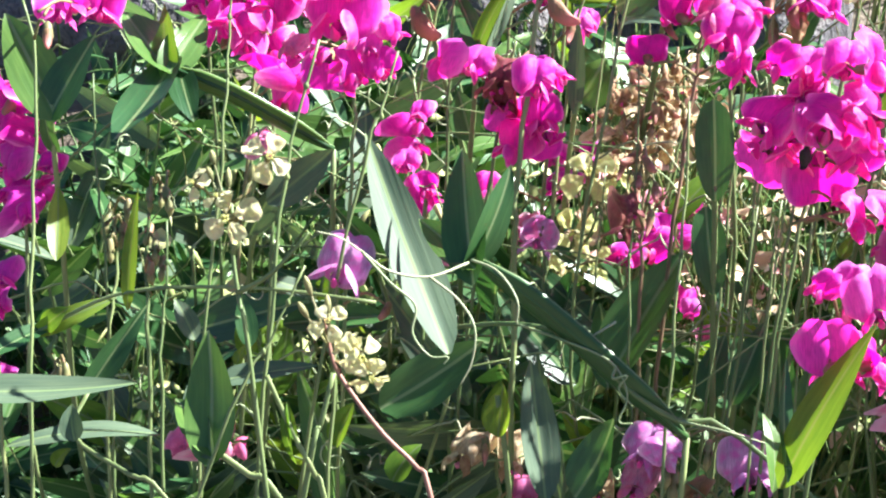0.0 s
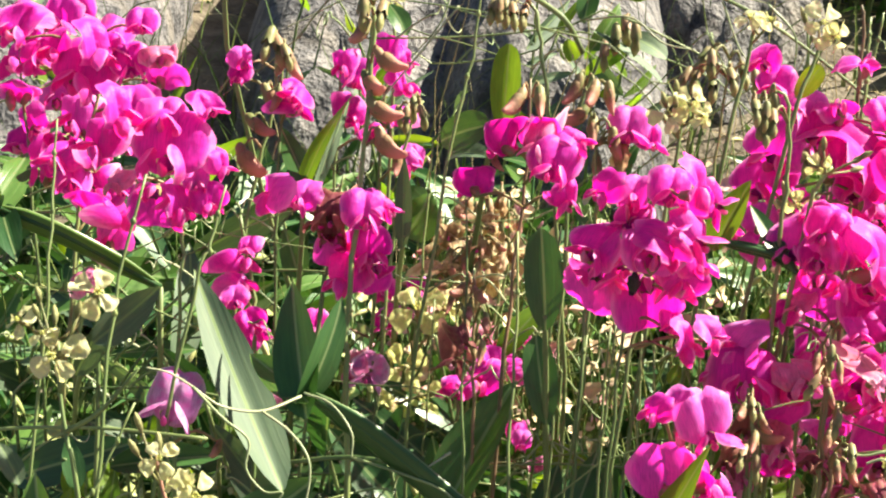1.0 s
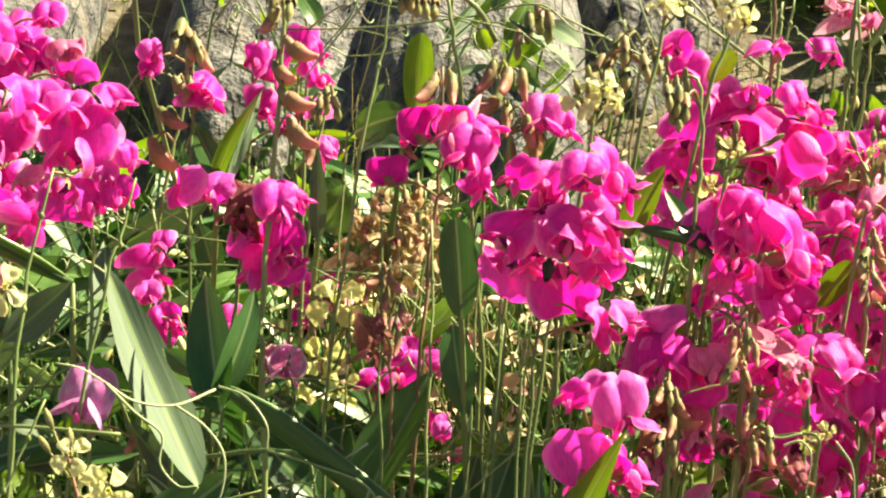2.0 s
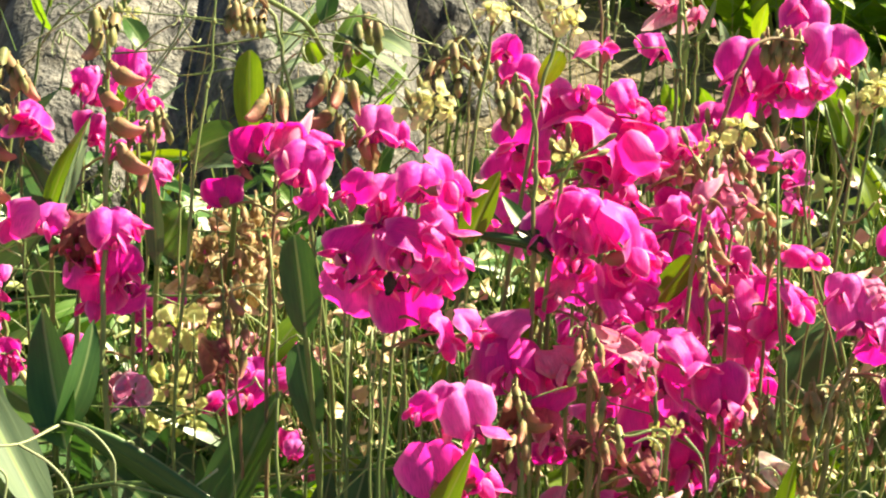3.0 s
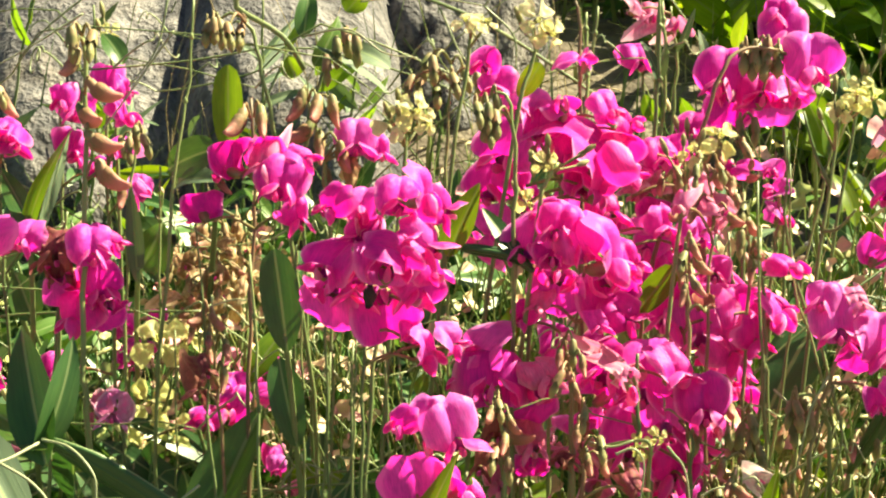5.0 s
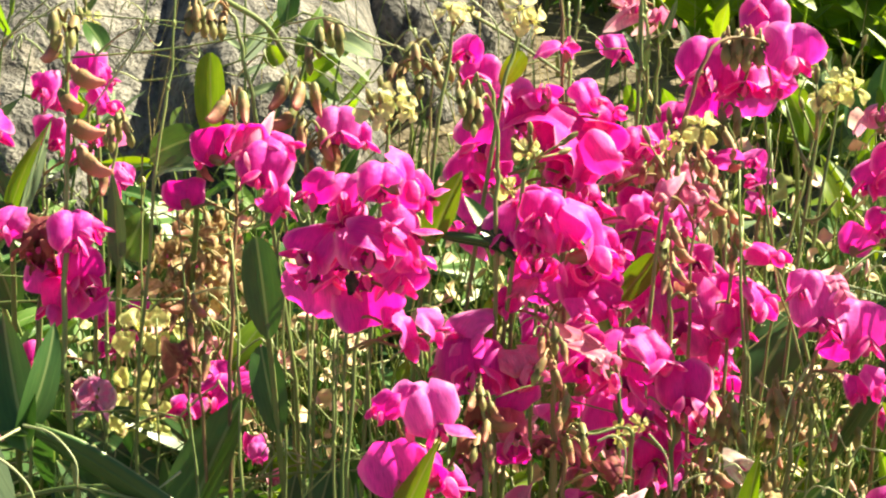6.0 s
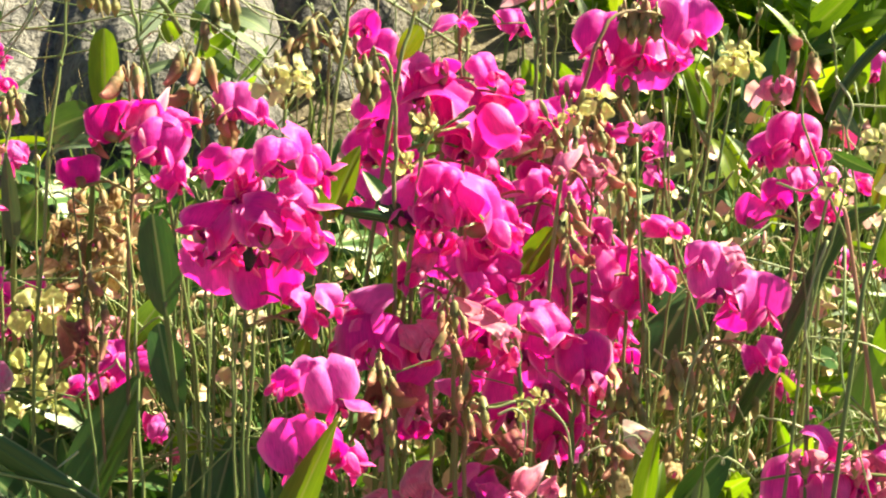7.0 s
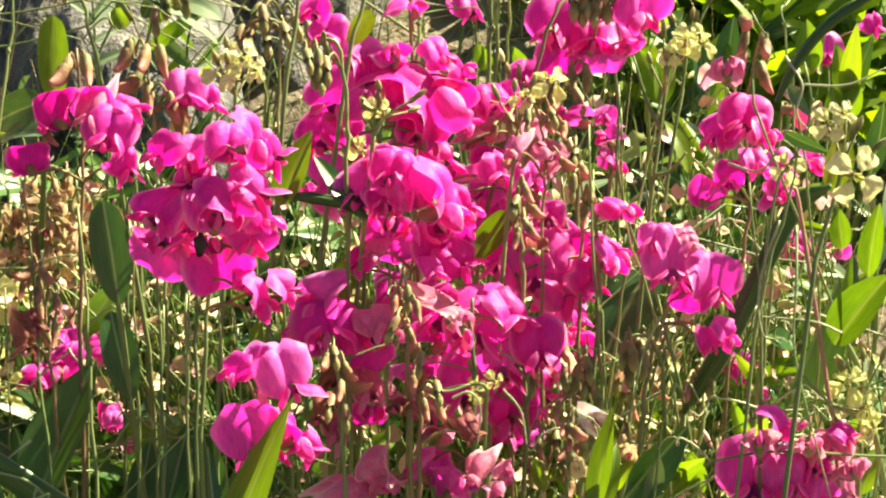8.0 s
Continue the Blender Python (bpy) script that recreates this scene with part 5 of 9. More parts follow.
pea_stem([(0.1333, 0.9523, 0.4646), (0.1260, 0.9433, 0.4399), (0.1186, 0.9254, 0.3905)], [
    ("open", 0.1105, 0.9401, 0.4563, -10, 0.0188),
    ("open", 0.1196, 0.9328, 0.4600, 0, 0.0187),
    ("faded", 0.1135, 0.9268, 0.4514, 0, 0.0143),
    ("faded", 0.1069, 0.9432, 0.4431, -20, 0.0146),
    ("open", 0.1014, 0.9362, 0.4575, 0, 0.0144)],
    "small pink sweet pea spike, partly faded", red=True)
pea_stem([(0.1565, 0.9351, 0.4757), (0.1578, 0.9244, 0.4461), (0.1563, 0.9068, 0.3977)], [
    ("faded", 0.1387, 0.9191, 0.4419, -10, 0.0185),
    ("spent", 0.1454, 0.9126, 0.4619, -20, 0.0127),
    ("open", 0.1503, 0.9082, 0.4632, 0, 0.0126),
    ("spent", 0.1589, 0.9149, 0.4522, 20, 0.0119),
    ("spent", 0.1503, 0.9220, 0.4469, 0, 0.0120),
    ("bud", 0.1585, 0.9084, 0.4661, 20, 0.0112),
    ("bud", 0.1574, 0.9300, 0.4712, 0, 0.0108),
    ("bud", 0.1451, 0.9318, 0.4648, -20, 0.0115),
    ("bud", 0.1646, 0.9305, 0.4711, 20, 0.0114),
    ("faded", 0.1389, 0.9241, 0.4522, 0, 0.0128)],
    "half-faded sweet pea spike with seed-set flowers")
pea_stem([(0.1822, 0.9685, 0.4503), (0.1830, 0.9563, 0.4167), (0.1805, 0.9400, 0.3719)], [
    ("open", 0.1774, 0.9365, 0.4405, 30, 0.0131),
    ("open", 0.1792, 0.9577, 0.4444, 0, 0.0118),
    ("open", 0.1849, 0.9562, 0.4199, 20, 0.0134)],
    "narrow bright magenta sweet pea spike", red=True)
pea_stem([(0.1824, 0.7954, 0.4398), (0.1830, 0.7871, 0.4185), (0.1706, 0.7745, 0.3828), (0.1647, 0.7632, 0.3520)], [
    ("open", 0.1780, 0.7750, 0.4320, -6, 0.0267, 12, 4, 0),
    ("open", 0.1710, 0.7790, 0.4420, -24, 0.0176, 22, 0, 3),
    ("faded", 0.1870, 0.7790, 0.4420, 10, 0.0157, 10, 0, 0),
    ("open", 0.1960, 0.7690, 0.4240, 10, 0.0273, 8, -6, 2),
    ("open", 0.1890, 0.7790, 0.4160, 0, 0.0230, 6, 168, 5),
    ("open", 0.2040, 0.7710, 0.3990, 40, 0.0144, 0, 10, 6),
    ("open", 0.1960, 0.7710, 0.3960, 14, 0.0138, -10, 0, 4)],
    "magenta sweet pea spike with two broad round flowers", red=True)
pea_stem([(0.2238, 0.8503, 0.4806), (0.2270, 0.8395, 0.4533), (0.2243, 0.8283, 0.4235), (0.2185, 0.8155, 0.3888)], [
    ("open", 0.2200, 0.8250, 0.4820, -12, 0.0258, 18, -6, 0),
    ("open", 0.2090, 0.8270, 0.4750, -46, 0.0206, 6, -10, 6),
    ("open", 0.2290, 0.8210, 0.4780, 54, 0.0174, 12, 10, 3),
    ("open", 0.2270, 0.8270, 0.4610, 12, 0.0165, 10, 0, 4),
    ("open", 0.2140, 0.8230, 0.4550, -14, 0.0170, 10, 0, 8),
    ("open", 0.2040, 0.8250, 0.4460, 170, 0.0186, 0, 20, 2),
    ("open", 0.2410, 0.8290, 0.4480, 30, 0.0151, 10, 0, 3),
    ("faded", 0.2100, 0.8250, 0.5080, -10, 0.0240, 62, 0, 3),
    ("spent", 0.2180, 0.8250, 0.5250, 0, 0.0126),
    ("spent", 0.2170, 0.8250, 0.5160, -20, 0.0122),
    ("spent", 0.2260, 0.8210, 0.5140, 10, 0.0151),
    ("spent", 0.2280, 0.8250, 0.4990, 20, 0.0152)],
    "magenta sweet pea spike with withered top flowers", red=True)
pea_stem([(0.2542, 0.8872, 0.4718), (0.2503, 0.8726, 0.4329), (0.2449, 0.8561, 0.3888)], [
    ("open", 0.2627, 0.8608, 0.4511, 40, 0.0150),
    ("open", 0.2500, 0.8684, 0.4431, 0, 0.0151),
    ("open", 0.2477, 0.8619, 0.4308, 0, 0.0096),
    ("pink_bud", 0.2580, 0.8693, 0.4713, 20, 0.0136)],
    "thin magenta sweet pea spike")
pea_stem([(0.2331, 0.7680, 0.3526), (0.2337, 0.7588, 0.3287)], [
    ("open", 0.2160, 0.7500, 0.3380, -10, 0.0364, 10, -4, 0),
    ("open", 0.2300, 0.7460, 0.3380, 10, 0.0270, 8, 0, 3),
    ("open", 0.2240, 0.7480, 0.3650, 60, 0.0205, 30, 0, 13),
    ("faded", 0.2140, 0.7420, 0.3620, -20, 0.0234, 74, 8, 0),
    ("faded", 0.2360, 0.7460, 0.3570, 20, 0.0186, 70, -6, 0),
    ("open", 0.2560, 0.7500, 0.3580, 44, 0.0141, 16, 20, 4),
    ("faded", 0.2580, 0.7480, 0.3430, 10, 0.0173, 66, 0, 3),
    ("faded", 0.2490, 0.7520, 0.3520, 0, 0.0198, 10, 0, 1),
    ("faded", 0.2600, 0.7500, 0.3300, 14, 0.0222, 0, 0, 2),
    ("open", 0.2450, 0.7500, 0.3290, 20, 0.0169, 0, 0, 8),
    ("open", 0.2420, 0.7520, 0.3430, 10, 0.0183, 10, 0, 5)],
    "low magenta sweet pea spike with pale spread petals")
pea_stem([(0.2633, 0.9528, 0.3090), (0.2640, 0.9415, 0.2798), (0.2602, 0.9329, 0.2564)], [
    ("open", 0.2599, 0.9411, 0.3025, 0, 0.0171),
    ("open", 0.2680, 0.9408, 0.2886, 20, 0.0140),
    ("open", 0.2486, 0.9376, 0.3095, -20, 0.0123)],
    "small magenta sweet pea spike in the undergrowth")
pea_stem([(0.3425, 1.1118, 0.3217), (0.3453, 1.1013, 0.2950), (0.3423, 1.0862, 0.2550)], [
    ("open", 0.3413, 1.1044, 0.3104, 0, 0.0249),
    ("open", 0.3521, 1.0980, 0.3114, 20, 0.0177),
    ("open", 0.3277, 1.0961, 0.3166, -20, 0.0141)],
    "small pink sweet pea spike in the undergrowth")
pea_stem([(0.3669, 1.1994, 0.4155), (0.3679, 1.1886, 0.3877), (0.3647, 1.1703, 0.3391)], [
    ("open", 0.3641, 1.1826, 0.4155, 0, 0.0220),
    ("open", 0.3558, 1.1846, 0.4083, -20, 0.0147),
    ("open", 0.3987, 1.1955, 0.4293, 0, 0.0148)],
    "pink sweet pea spike among green weeds")
pea_stem([(0.0703, 0.7616, 0.3537), (0.0711, 0.7553, 0.3373)], [
    ("faded", 0.0505, 0.7464, 0.3498, -20, 0.0222),
    ("open", 0.0676, 0.7532, 0.3483, 70, 0.0199),
    ("open", 0.0787, 0.7433, 0.3447, 0, 0.0210),
    ("pink_bud", 0.0868, 0.7376, 0.3501, 20, 0.0123),
    ("pink_bud", 0.1025, 0.7452, 0.3491, 0, 0.0111),
    ("faded", 0.0422, 0.7532, 0.3424, -10, 0.0174)],
    "low pink sweet pea spike with wilting flowers")
pea_stem([(0.1191, 0.8473, 0.3364), (0.1170, 0.8376, 0.3105)], [
    ("open", 0.1144, 0.8193, 0.3319, 0, 0.0176),
    ("open", 0.1227, 0.8321, 0.3374, 20, 0.0164),
    ("faded", 0.1090, 0.8323, 0.3348, -20, 0.0164),
    ("pink_bud", 0.0217, 0.8466, 0.3134, 0, 0.0139)],
    "low magenta sweet pea spike")
pea_stem([(0.0401, 0.8786, 0.3433), (0.0378, 0.8666, 0.3115), (0.0342, 0.8568, 0.2851)], [
    ("bud", 0.0365, 0.8698, 0.3163, -10, 0.0113),
    ("bud", 0.0400, 0.8512, 0.3160, 10, 0.0111),
    ("bud", 0.0334, 0.8649, 0.3063, 0, 0.0108),
    ("faded", 0.0508, 0.8696, 0.3315, 10, 0.0198),
    ("faded", 0.0583, 0.8535, 0.3357, 0, 0.0167),
    ("spent", 0.0452, 0.8662, 0.3487, 0, 0.0140)],
    "faded sweet pea spike with hanging buds")
pea_stem([(0.1210, 1.0669, 0.4872), (0.1226, 1.0581, 0.4630), (0.1209, 1.0471, 0.4328)], [
    ("open", 0.1169, 1.0407, 0.4834, 0, 0.0195),
    ("pink_bud", 0.1303, 1.0600, 0.4757, 20, 0.0096)],
    "far pink sweet pea bloom among weeds")
pea_stem([(0.1371, 1.0735, 0.5053), (0.1387, 1.0658, 0.4841), (0.1370, 1.0537, 0.4509)], [
    ("faded", 0.1362, 1.0638, 0.4994, 0, 0.0224),
    ("faded", 0.1275, 1.0720, 0.5024, -10, 0.0177),
    ("faded", 0.1175, 1.0703, 0.5061, 0, 0.0160)],
    "far pale pink sweet pea blooms among weeds")
pea_stem([(-0.2436, 0.7835, 0.5050), (-0.2342, 0.7758, 0.4818), (-0.2240, 0.7655, 0.4516), (-0.2239, 0.7539, 0.4210)], [
    ("open", -0.2270, 0.7490, 0.5000, -2, 0.0339, 14, -3, 0),
    ("open", -0.2320, 0.7590, 0.5110, 8, 0.0268, 44, 0, 3),
    ("open", -0.2130, 0.7610, 0.5170, 50, 0.0165, 20, 10, 5),
    ("open", -0.2500, 0.7510, 0.5150, 70, 0.0233, 4, 0, 13),
    ("open", -0.2610, 0.7590, 0.4980, -20, 0.0208, 14, -6, 3),
    ("open", -0.2370, 0.7610, 0.4710, -8, 0.0244, 8, 176, 2),
    ("open", -0.2240, 0.7510, 0.4740, 70, 0.0206, 0, 0, 13),
    ("open", -0.2120, 0.7570, 0.4750, 36, 0.0177, 10, 0, 8),
    ("open", -0.2170, 0.7550, 0.4850, 20, 0.0137, 14, 0, 4),
    ("open", -0.2060, 0.7590, 0.4920, 58, 0.0141, 10, 0, 3),
    ("faded", -0.2530, 0.7570, 0.4810, -16, 0.0134, 0, 0, 0)],
    "full magenta sweet pea spike with a broad lilac-sheened standard")
pea_stem([(-0.2869, 0.8491, 0.5217), (-0.2865, 0.8357, 0.4865), (-0.2890, 0.8228, 0.4536)], [
    ("open", -0.2920, 0.8310, 0.5070, -10, 0.0317, 10, -6, 0),
    ("open", -0.2830, 0.8250, 0.5220, 68, 0.0255, 8, 0, 13),
    ("open", -0.2790, 0.8370, 0.5170, 20, 0.0188, 20, 10, 3),
    ("open", -0.3060, 0.8390, 0.5160, -24, 0.0201, 16, 0, 2),
    ("open", -0.3160, 0.8350, 0.5100, -30, 0.0185, 14, 0, 8),
    ("open", -0.3230, 0.8350, 0.5270, -14, 0.0245, 20, -10, 5),
    ("open", -0.2690, 0.8350, 0.5120, 12, 0.0198, 10, 10, 0),
    ("faded", -0.2540, 0.8330, 0.5190, 24, 0.0207, 24, 0, 3),
    ("open", -0.2970, 0.8350, 0.4840, -20, 0.0223, 10, 0, 3),
    ("open", -0.3040, 0.8370, 0.4670, -10, 0.0209, 4, 170, 2),
    ("open", -0.2700, 0.8390, 0.4880, 10, 0.0233, 6, 0, 6),
    ("open", -0.2750, 0.8350, 0.4500, 10, 0.0131, 14, 0, 4),
    ("open", -0.2820, 0.8350, 0.4440, -20, 0.0132, 14, 0, 3),
    ("open", -0.3000, 0.8390, 0.4470, 0, 0.0150, 6, 0, 8),
    ("open", -0.2640, 0.8390, 0.5310, 10, 0.0160, 20, 0, 0)],
    "full magenta sweet pea spike in bright sun")
pea_stem([(-0.3385, 0.8774, 0.5281), (-0.3330, 0.8663, 0.4971), (-0.3262, 0.8493, 0.4505)], [
    ("open", -0.3362, 0.8698, 0.5187, 0, 0.0207),
    ("open", -0.3394, 0.8638, 0.5256, -20, 0.0178),
    ("open", -0.3236, 0.8651, 0.5066, 20, 0.0179),
    ("open", -0.3241, 0.8404, 0.4935, 0, 0.0162),
    ("open", -0.3144, 0.8733, 0.5222, 10, 0.0166),
    ("open", -0.3256, 0.8584, 0.4711, 0, 0.0167),
    ("spent", -0.3283, 0.8356, 0.4861, 0, 0.0135),
    ("open", -0.3182, 0.8358, 0.4613, 0, 0.0191)],
    "full magenta sweet pea spike in bright sun")
pea_stem([(-0.2148, 0.8283, 0.4437), (-0.2082, 0.8177, 0.4137), (-0.2029, 0.8069, 0.3837)], [
    ("open", -0.2095, 0.8119, 0.4273, 30, 0.0146),
    ("open", -0.2117, 0.8152, 0.4144, 20, 0.0166),
    ("open", -0.2010, 0.7931, 0.4028, 0, 0.0137),
    ("open", -0.2094, 0.7945, 0.4142, 0, 0.0118),
    ("open", -0.2054, 0.8059, 0.4370, 20, 0.0105),
    ("lilac", -0.1970, 0.7932, 0.3699, 0, 0.0133)],
    "narrow magenta sweet pea spike in half shade")
pea_stem([(-0.2125, 0.8967, 0.5093), (-0.2125, 0.8847, 0.4778), (-0.2190, 0.8637, 0.4250)], [
    ("bud", -0.2120, 0.8700, 0.5150, -10, 0.0142),
    ("bud", -0.2040, 0.8700, 0.5130, 20, 0.0142),
    ("hang", -0.2000, 0.8700, 0.5050, 40, 0.0170),
    ("spent", -0.2080, 0.8700, 0.4860, 52, 0.0172),
    ("spent", -0.2140, 0.8700, 0.4720, 42, 0.0181),
    ("spent", -0.2200, 0.8680, 0.4530, 52, 0.0200),
    ("open", -0.2250, 0.8780, 0.5060, 30, 0.0144, 14, 0, 3),
    ("open", -0.1990, 0.8760, 0.4890, 44, 0.0182, 10, 0, 13),
    ("open", -0.2270, 0.8780, 0.4980, 0, 0.0122, 14, 0, 0)],
    "seed-set sweet pea spike with curved brown flowers")
pea_stem([(-0.3556, 0.7084, 0.5076), (-0.3479, 0.6986, 0.4839), (-0.3400, 0.6698, 0.4213), (-0.3328, 0.6451, 0.3673)], [
    ("spent", -0.3398, 0.6966, 0.4942, 10, 0.0128),
    ("open", -0.3683, 0.7686, 0.4848, 0, 0.0207),
    ("open", -0.3523, 0.7829, 0.4831, 20, 0.0248),
    ("open", -0.3459, 0.7381, 0.4991, 0, 0.0148)],
    "tall bare sweet pea stem with one hanging pinkish bud")
pea_stem([(-0.4058, 0.7989, 0.4374), (-0.4004, 0.7845, 0.4052), (-0.3931, 0.7631, 0.3581)], [
    ("open", -0.4045, 0.7883, 0.4297, 0, 0.0259),
    ("open", -0.3940, 0.7849, 0.4131, 20, 0.0232),
    ("open", -0.4005, 0.7743, 0.4003, -10, 0.0191),
    ("open", -0.3866, 0.7678, 0.3914, 10, 0.0230),
    ("open", -0.3797, 0.7739, 0.4029, 30, 0.0122),
    ("open", -0.3984, 0.7674, 0.3872, 0, 0.0163),
    ("open", -0.4093, 0.7859, 0.4125, -20, 0.0165),
    ("open", -0.3833, 0.7529, 0.3849, 0, 0.0107)],
    "magenta sweet pea spike in half shade")
pea_stem([(-0.3810, 0.7115, 0.3864), (-0.3751, 0.6948, 0.3493)], [
    ("open", -0.3656, 0.6873, 0.3856, 0, 0.0125),
    ("open", -0.3736, 0.6978, 0.3653, -10, 0.0115),
    ("open", -0.3721, 0.6886, 0.3340, 0, 0.0103)],
    "low magenta sweet pea spike")
pea_stem([(-0.2215, 0.7238, 0.4063), (-0.2187, 0.7135, 0.3840), (-0.2175, 0.6996, 0.3548)], [
    ("lilac", -0.2160, 0.7090, 0.4002, 0, 0.0285, 14, -12, 1),
    ("spent", -0.1952, 0.7022, 0.3817, 0, 0.0098)],
    "lilac ageing sweet pea flower in shade")
pea_stem([(-0.0677, 0.7309, 0.3253), (-0.0666, 0.7223, 0.3071), (-0.0688, 0.7162, 0.2958)], [
    ("lilac", -0.0800, 0.7150, 0.3250, -10, 0.0226, 10, -8, 0),
    ("lilac", -0.0700, 0.7090, 0.3290, 44, 0.0171, 24, 10, 1),
    ("faded", -0.0830, 0.7130, 0.3090, -10, 0.0213, 0, 0, 0),
    ("bud", -0.0690, 0.7050, 0.3200, 20, 0.0112),
    ("bud", -0.0660, 0.7050, 0.3130, 0, 0.0113),
    ("dry", -0.0560, 0.7170, 0.3060, -10, 0.0144, 0, 0, 1)],
    "pale lilac sweet pea flowers close to the ground")
pea_stem([(-0.0433, 0.7367, 0.3257), (-0.0434, 0.7278, 0.3075), (-0.0444, 0.7220, 0.2962)], [
    ("lilac", -0.0350, 0.7130, 0.3240, 8, 0.0274, 8, 0, 0),
    ("dry", -0.0550, 0.7170, 0.3070, -20, 0.0149, 0, 0, 1),
    ("bud", -0.0630, 0.7150, 0.3270, 0, 0.0103),
    ("bud", -0.0530, 0.7150, 0.3250, 20, 0.0103)],
    "pale lilac sweet pea flower with green buds")
pea_stem([(-0.1556, 0.7631, 0.2930), (-0.1522, 0.7508, 0.2663)], [
    ("dry", -0.1660, 0.7350, 0.2990, -20, 0.0217, 0, 0, 0),
    ("dry", -0.1430, 0.7350, 0.2990, 10, 0.0206, 0, 0, 2),
    ("faded", -0.1360, 0.7330, 0.2840, 0, 0.0207, 0, 0, 3),
    ("dry", -0.1020, 0.7370, 0.2890, 10, 0.0186, 0, 0, 3),
    ("spent", -0.1560, 0.7370, 0.2970, 0, 0.0129)],
    "withered brownish pink sweet pea flowers low in shade")
pea_stem([(-0.2770, 0.7011, 0.3161), (-0.2763, 0.6888, 0.2906)], [
    ("faded", -0.2799, 0.6797, 0.3178, -20, 0.0151),
    ("faded", -0.2595, 0.6835, 0.3196, 20, 0.0150),
    ("spent", -0.2589, 0.6809, 0.3275, 0, 0.0112)],
    "withered red-brown sweet pea flowers low in shade")
pea_stem([(-0.3437, 0.6772, 0.3684), (-0.3380, 0.6753, 0.3617), (-0.3358, 0.6703, 0.3506)], [
    ("bud", -0.3324, 0.6582, 0.3534, -20, 0.0088),
    ("bud", -0.3276, 0.6562, 0.3538, 0, 0.0092),
    ("bud", -0.3223, 0.6526, 0.3588, 20, 0.0087),
    ("bud", -0.3282, 0.6544, 0.3519, 0, 0.0083)],
    "nodding tan cluster of sweet pea buds", to_ground=False)
pea_stem([(-0.3074, 0.7438, 0.4178), (-0.3130, 0.7402, 0.4131), (-0.3111, 0.7236, 0.3783), (-0.3059, 0.6999, 0.3272)], [
    ("bud", -0.3085, 0.7216, 0.4132, -10, 0.0086),
    ("bud", -0.3086, 0.7354, 0.4100, 10, 0.0087),
    ("bud", -0.2981, 0.7190, 0.4155, 20, 0.0100),
    ("bud", -0.3151, 0.7320, 0.3910, 0, 0.0088),
    ("bud", -0.3051, 0.7167, 0.3907, 0, 0.0091),
    ("bud", -0.3030, 0.7172, 0.3823, 10, 0.0091),
    ("bud", -0.3063, 0.7117, 0.3817, -10, 0.0086)],
    "drooping spike of tan seed-set buds")
pea_stem([(-0.1536, 0.8541, 0.3621), (-0.1497, 0.8451, 0.3417), (-0.1483, 0.8241, 0.2981)], [
    ("lilac", -0.1540, 0.8497, 0.3578, 0, 0.0170),
    ("faded", -0.1584, 0.8495, 0.3605, -10, 0.0113),
    ("open", -0.0962, 0.8532, 0.3572, 0, 0.0168),
    ("open", -0.1093, 0.8468, 0.3554, -10, 0.0154),
    ("open", -0.0952, 0.8630, 0.3653, 20, 0.0113),
    ("faded", -0.0702, 0.8490, 0.3154, 0, 0.0113),
    ("open", -0.0760, 0.8401, 0.3318, 0, 0.0098)],
    "low sweet pea flowers, fading to lilac")
bare_stalk([(-0.2660, 0.7210, 0.5192), (-0.2641, 0.7079, 0.4915), (-0.2636, 0.6882, 0.4510)], "bare grey-green sweet pea stalk", 0.0013)
bare_stalk([(-0.3417, 0.7444, 0.4632), (-0.3350, 0.7270, 0.4243), (-0.3266, 0.7088, 0.3832)], "bare grey-green sweet pea stalk", 0.0013)
bare_stalk([(-0.2282, 0.7195, 0.4985), (-0.2337, 0.6995, 0.4600), (-0.2334, 0.6673, 0.3940)], "bare grey-green sweet pea stalk", 0.0013)
bare_stalk([(-0.2003, 0.7436, 0.4880), (-0.2058, 0.7316, 0.4661), (-0.2101, 0.7199, 0.4442)], "bare grey-green sweet pea stalk", 0.0013)
bare_stalk([(-0.2884, 0.6906, 0.4210), (-0.2838, 0.6757, 0.3883), (-0.2801, 0.6606, 0.3556)], "bare grey-green sweet pea stalk", 0.0013)
bare_stalk([(-0.2178, 0.6619, 0.4221), (-0.2278, 0.6463, 0.3949), (-0.2423, 0.6297, 0.3677)], "bare grey-green sweet pea stalk", 0.0013)
bare_stalk([(-0.0769, 0.7633, 0.4705), (-0.0720, 0.7410, 0.4225), (-0.0713, 0.7155, 0.3701)], "bare grey-green sweet pea stalk", 0.0013)
bare_stalk([(-0.1042, 0.8020, 0.4695), (-0.0974, 0.7723, 0.4054), (-0.0917, 0.7468, 0.3506)], "bare grey-green sweet pea stalk", 0.0013)
bare_stalk([(-0.1031, 0.8275, 0.5672), (-0.1069, 0.8148, 0.5323), (-0.1120, 0.7979, 0.4858)], "bare grey-green sweet pea stalk", 0.0013)
bare_stalk([(-0.0422, 0.7826, 0.4727), (-0.0448, 0.7676, 0.4314), (-0.0474, 0.7443, 0.3670)], "bare grey-green sweet pea stalk", 0.0013)
bare_stalk([(-0.0558, 0.8006, 0.4637), (-0.0572, 0.7827, 0.4143), (-0.0586, 0.7622, 0.3578)], "bare grey-green sweet pea stalk", 0.0013)
bare_stalk([(-0.0313, 0.7399, 0.4429), (-0.0319, 0.7174, 0.3809)], "bare grey-green sweet pea stalk", 0.0013)
